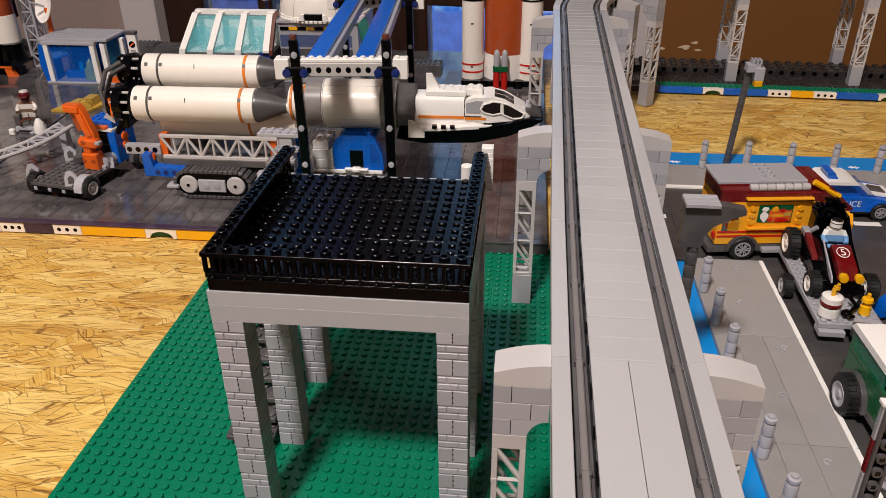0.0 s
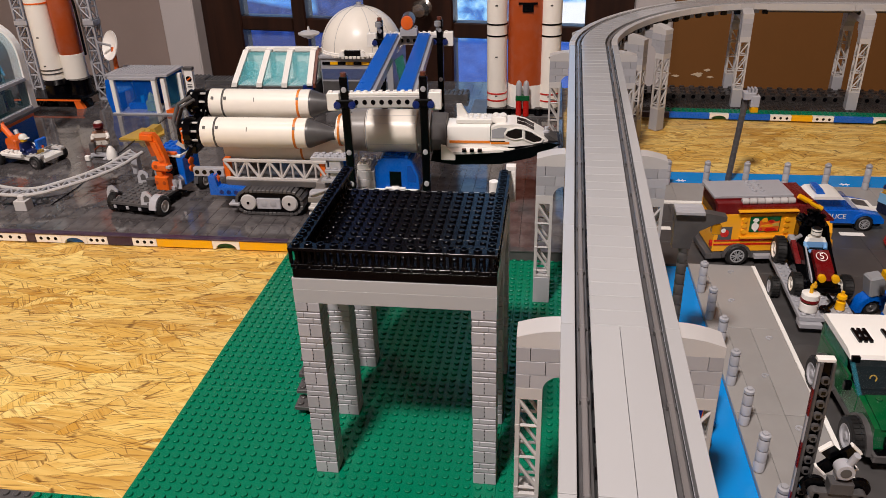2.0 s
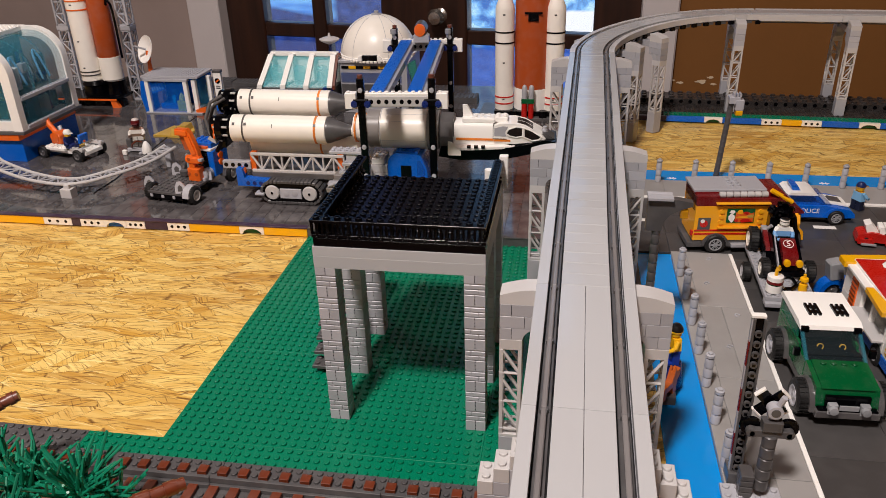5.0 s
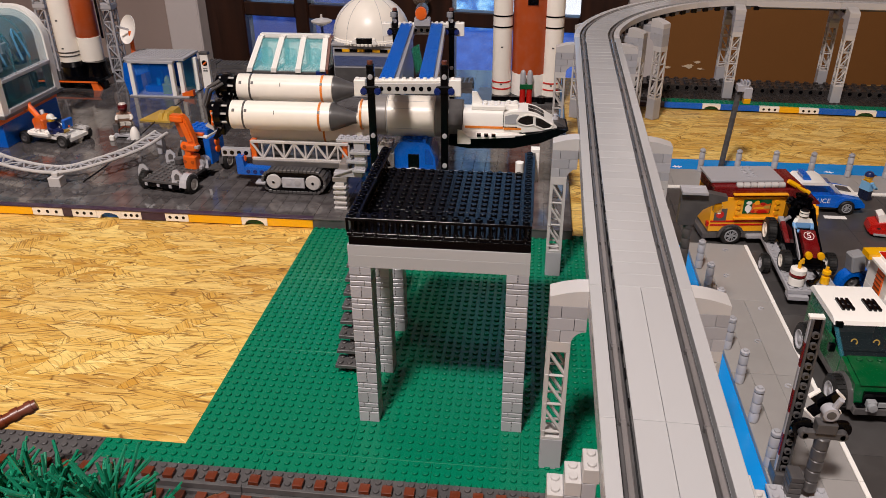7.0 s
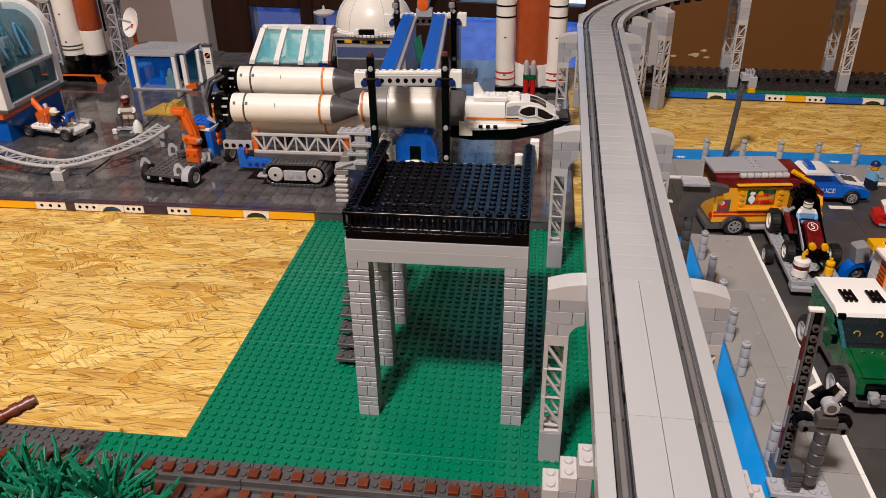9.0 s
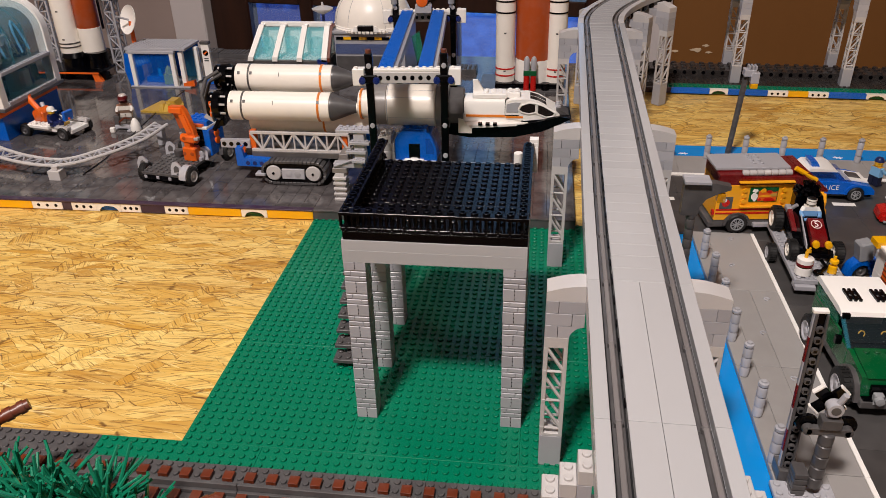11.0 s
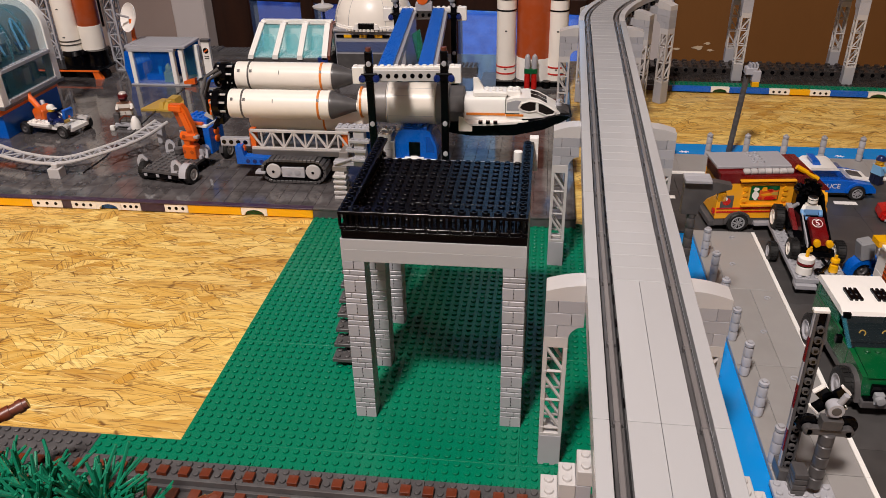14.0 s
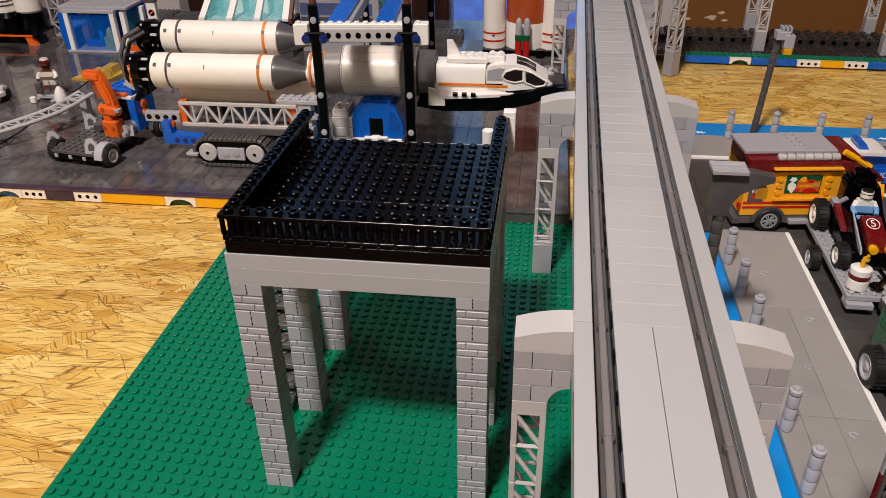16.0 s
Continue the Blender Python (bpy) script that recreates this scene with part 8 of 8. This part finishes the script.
for turn in (-150, -118, -62, -30):
    a = radians(turn)
    part("dome_seam", M().tube([((8.24 * math.cos(e)) * math.cos(a), 1.0 + (8.24 * math.cos(e)) * math.sin(a), 10.0 + 8.63 * math.sin(e)) for e in [math.pi / 2 * j / 10 for j in range(10)]], 0.04, 5), LBG, dmb, "thin dome seam")
part("dome_notch", M().box(-1.6, -7.45, 9.9, 1.6, -6.6, 11.2, 0.1), BLACK, dmb, "black notch")
for s in (-1, 1):
    part("dome_notch_trim", M().prism([(s * 2.8, 9.9), (s * 2.2, 11.0), (s * 1.7, 11.0), (s * 1.7, 9.9)], -7.5, -6.8), WHITE, dmb)
part("dome_cap", M().lathe((0, 1.0, 18.4), [(0, 1.2), (0.3, 1.1), (0.35, 0.5), (0.9, 0.5)], 16), LBG, dmb, "grey cap")
part("mast", M().rod((-10.0, -2, -2.26), (-10.0, -2, 12.4), 0.3, 8), DBLUE, dmb, "dark blue mast")
part("saucer", M().lathe((-10.0, -2, 12.4), [(0, 0.4), (0.3, 1.0), (0.9, 2.1), (1.2, 2.2), (1.5, 1.5), (1.7, 0.4), (2.0, 0.25), (2.5, 0.2)], 20), LBG2, dmb, "pale grey saucer dish")


# ---- greenhouse ----
gh = thing("greenhouse", -45.1, 97.6, MZ + 1.53, "greenhouse with slanted clear blue panes and white ribs", "greenhouse")
gh.scale = (0.885, 0.92, 0.96)
part("base_wall", M().box(0, 0, -1.59, 19.6, 12, 5.0, 0.06), DBG, gh, "dark base wall")
part("corner_block", M().box(17.2, -0.4, 4.0, 19.6, 1.4, 5.4, 0.06), DBLUE, gh, "dark blue block")
rib = [(-0.4, 4.9), (-0.4, 5.8), (4.6, 11.6), (7.0, 11.6), (7.0, 11.0), (5.0, 11.0), (0.4, 5.3), (0.4, 4.9)]
PANEG = glassy("clear_aqua_plastic", (110, 200, 210), 0.3)


def lean(k):
    """The ribs lean inward, most at the west end."""
    s = (2.0, 1.3, 0.6, 0.0)[k] / 6.7
    return Matrix(((1, 0, s, -4.9 * s), (0, 1, 0, 0), (0, 0, 1, 0), (0, 0, 0, 1)))


for k, x in enumerate((0.2, 6.2, 12.2, 18.2)):
    part("rib", M().prism(rib, x, x + 1.3, "x", lean(k)), WHITE, gh, "white slanted rib")
for k, x in enumerate((1.5, 7.5, 13.5)):
    part("pane", M().prism([(-0.1, 5.2), (-0.1, 5.5), (4.7, 11.2), (5.0, 11.0)], x - 0.2, x + 4.7, "x", lean(k)), PANEG, gh, "clear aqua slanted pane")
    part("inner_drum", M().lathe((x + 2.6, 4.0, 5.0), [(0, 1.5), (3.6, 1.5), (4.2, 1.0)], 14), PANEG, gh, "clear aqua inner drum")
part("top_beam", M().box(2.2, 6.0, 11.0, 19.5, 7.4, 11.9, 0.06), WHITE, gh, "white top beam")
part("back_wall", M().box(1.8, 7.0, 5.0, 19.5, 7.6, 11.0, 0.05), WHITE, gh, "white back wall")
part("bed", M().box(1.6, 0.6, 5.0, 19.0, 7.0, 5.2, 0.03).studs(2, 1, 17, 5, 5.2, 8), LBG2, gh, "pale studded bed")
part("end_slope", M().prism(rib, 19.6, 20.2, "x"), BROWN, gh, "brown end rib")

# ---- habitat with curved glass ----
hb = thing("habitat", -78.0, 64.2, MZ, "white habitat on a blue base with curved clear panes", "building")
part("base", M().box(-17, 0.5, 0, -1.3, 18, 4.4, 0.06), BLUE, hb, "blue base wall")
part("orange_band", M().box(-17.4, -0.2, 4.4, -1.2, 18.2, 5.6, 0.05), ORANGE, hb, "orange band")
part("ledge", M().box(-17.8, -0.4, 5.6, 0.3, 18.6, 6.2, 0.05), DBG, hb, "dark grey ledge")


def curve_prof(x_in, z0, z1, r, t):
    """An outline in (x, z): straight wall rising to a rounded shoulder, t thick."""
    o = [(0, z0), (0, z1 - r)] + [(-r + r * math.cos(a), z1 - r + r * math.sin(a)) for a in [math.pi / 2 * k / 8 for k in range(1, 9)]] + [(x_in, z1)]
    i = [(x_in, z1 - t), (-r, z1 - t)] + [(-r + (r - t) * math.cos(a), z1 - r + (r - t) * math.sin(a)) for a in [math.pi / 2 * k / 8 for k in range(7, -1, -1)]] + [(-t, z0)]
    return o + i


for y in (0.0, 16.6):
    part("frame_arch", M().prism(curve_prof(-15, 6.2, 22.4, 6.0, 1.9), y, y + 1.6), WHITE, hb, "white rounded frame")
part("front_wall", M().box(-16, 0.1, 6.2, -11.0, 1.5, 21.0, 0.06).box(-11.0, 0.1, 6.2, -1.9, 1.5, 8.0, 0.05).box(-11.0, 0.1, 16.0, -1.9, 1.5, 20.4, 0.05), WHITE, hb, "white front wall")
part("front_window", M().box(-11.0, 0.6, 8.0, -1.9, 0.9, 16.0, 0.02), TBLUE, hb, "clear light blue front window")
rh = random.Random(31)
for k in range(22):
    y, z, x = rh.uniform(2.2, 15.0), rh.choice((6.9, 12.4, 13.0)), rh.uniform(-7.6, -2.4)
    w, d, hgt = rh.uniform(0.6, 1.8), rh.uniform(0.6, 2.2), rh.uniform(1.0, 4.6)
    part("equipment", M().box(x, y, z, x + w, y + d, z + hgt, 0.1), rh.choice((BLACK, DBG, DBLUE, LBG, DBG, WHITE)), hb, "equipment behind the panes")
for k in range(4):
    y = 3.0 + 3.6 * k
    part("inner_pipe", M().tube([(-2.6 - 1.6 * math.sin(a), y + 1.1 * math.cos(a), 13.0 + 5.5 * math.sin(a)) for a in [j * math.pi / 8 for j in range(9)]], 0.22, 6), LBLUE if k % 2 else DBG, hb, "bent pipe behind the panes")
part("shelf", M().box(-8.3, 1.8, 11.7, -0.8, 16.4, 12.0, 0.03), DBG, hb, "dark grey upper floor")
part("lower_pane", M().box(-0.5, 1.6, 7.0, -0.2, 16.6, 11.6, 0.02), TBLUE, hb, "clear light blue lower pane")
part("sill", M().box(-1.2, 1.6, 11.6, 0.2, 16.6, 12.2, 0.04).studs(-0.8, 1.6, 1, 15, 12.2, 8), LBG, hb, "grey studded sill")
part("bottom_sill", M().box(-1.0, 1.6, 6.2, 0.2, 16.6, 6.8, 0.04).studs(-0.5, 1.6, 1, 15, 6.8, 8), LBG, hb, "grey studded sill")
for y0 in (1.6, 6.6, 11.6):
    part("curved_pane", M().prism(curve_prof(-7.5, 12.2, 21.8, 5.6, 0.35), y0 + 0.05, y0 + 4.95, m=Matrix.Translation((-0.3, 0, 0))), TBLUE, hb, "clear light blue curved pane")
part("roof", M().box(-15.6, 0.2, 21.6, -7.6, 18.0, 22.5, 0.06).studs(-13.6, 1.0, 6, 16, 22.5, 8), WHITE, hb, "white studded roof")
part("inner_wall", M().box(-9.0, 1.8, 6.2, -8.4, 16.4, 21.0, 0.05), DBG, hb, "dark grey inner wall")
for k in range(5):
    part("inner_panel", M().box(-8.36, 2.6 + 2.8 * k, 13.6, -8.1, 4.6 + 2.8 * k, 18.0 - 0.6 * (k % 2), 0.05), LBG if k % 2 else DBLUE, hb, "console panel")
for y in (4, 9, 13):
    part("inner_rack", M().box(-5.0, y, 6.4, -3.4, y + 2.0, 14.0, 0.1), DBLUE if y != 9 else LBG, hb)

# ---- dark plates at the back of the base ----
bp = thing("back_plates", 0, 0, 0, "dark grey studded plates along the back of the base", "plates")
for k in range(14):
    y0 = 111 if k > 11 else 122
    z1 = 2.5 + 0.3 * (k % 2)
    m = M().box(-110 + 8 * k, y0, MZ, -102.05 + 8 * k, y0 + 4, z1, 0.04)
    m.studs(-110 + 8 * k, y0, 8, 4, z1, 8)
    part("plate", m, DBG, bp, "dark grey studded plate")

# ---- tree in front of the train track ----
tree = thing("toy_tree", -16.0, -21.0, 0.0, "toy tree with brown limbs and spiky dark green leaves", "tree")
part("trunk", M().lathe((0, 0, 0), [(0, 1.1), (2.0, 0.8), (6.5, 0.7), (7.4, 0.5)], 12), BROWN, tree, "reddish brown trunk")
for pts in ([(0, 0, 5.4), (3.2, -1.6, 7.4), (6.0, -1.2, 8.0), (10.4, 2.4, 8.0)], [(0, 0, 6.2), (-7.0, 0.4, 5.6), (-15.0, 2.6, 5.8), (-15.6, 4.0, 6.4)], [(-15.4, 3.4, 6.0), (-13.6, 5.6, 7.4), (-11.4, 7.8, 8.3), (-9.0, 9.8, 9.0)], [(0, 0, 6.6), (-1.0, -3.0, 8.0), (-2.0, -6.0, 9.0)]):
    line = smooth(pts, 6)
    limb = M().tube(line, 0.5, 14)
    for a, b in zip(line[::2], line[1::2]):
        limb.rod(a, b, 0.6, 14)
    part("limb", limb, BROWN, tree, "reddish brown ringed limb")
rng = random.Random(3)


def spikes(cx, cy, cz, n, reach):
    m = M()
    for k in range(n):
        a, b = rng.uniform(0, 2 * math.pi), rng.uniform(-0.1, 1.45)
        d = Vector((math.cos(a) * math.cos(b), math.sin(a) * math.cos(b), math.sin(b)))
        o = Vector((cx, cy, cz)) + Vector((rng.uniform(-0.9, 0.9), rng.uniform(-0.9, 0.9), rng.uniform(-0.3, 0.5)))
        ln = reach * rng.uniform(0.6, 1.1)
        q = d.to_track_quat("Z", "Y").to_matrix().to_4x4()
        m.cyl((0, 0, 0), 0.2, ln, 6, r2=0.12, c=0, m=Matrix.Translation(o) @ q)
        if k % 3 == 0:
            for s in (0.45, 0.7):
                e = (d + Vector((rng.uniform(-0.7, 0.7), rng.uniform(-0.7, 0.7), 0.3))).normalized()
                m.cyl((0, 0, 0), 0.15, ln * 0.4, 6, r2=0.09, c=0, m=Matrix.Translation(o + d * ln * s) @ e.to_track_quat("Z", "Y").to_matrix().to_4x4())
    return m


for cx, cy, cz, n, reach in ((0.6, 2.4, 5.6, 75, 4.8), (-4.2, 2.8, 5.2, 65, 4.4), (-8.4, 3.4, 4.4, 60, 4.2), (-3.0, -2.6, 6.2, 60, 4.6), (3.0, 2.6, 4.6, 26, 3.4), (-12.0, 4.4, 3.6, 50, 4.2)):
    part("leaf_clump", spikes(cx, cy, cz, n, reach), LEAF, tree, "spiky dark green leaf clump")
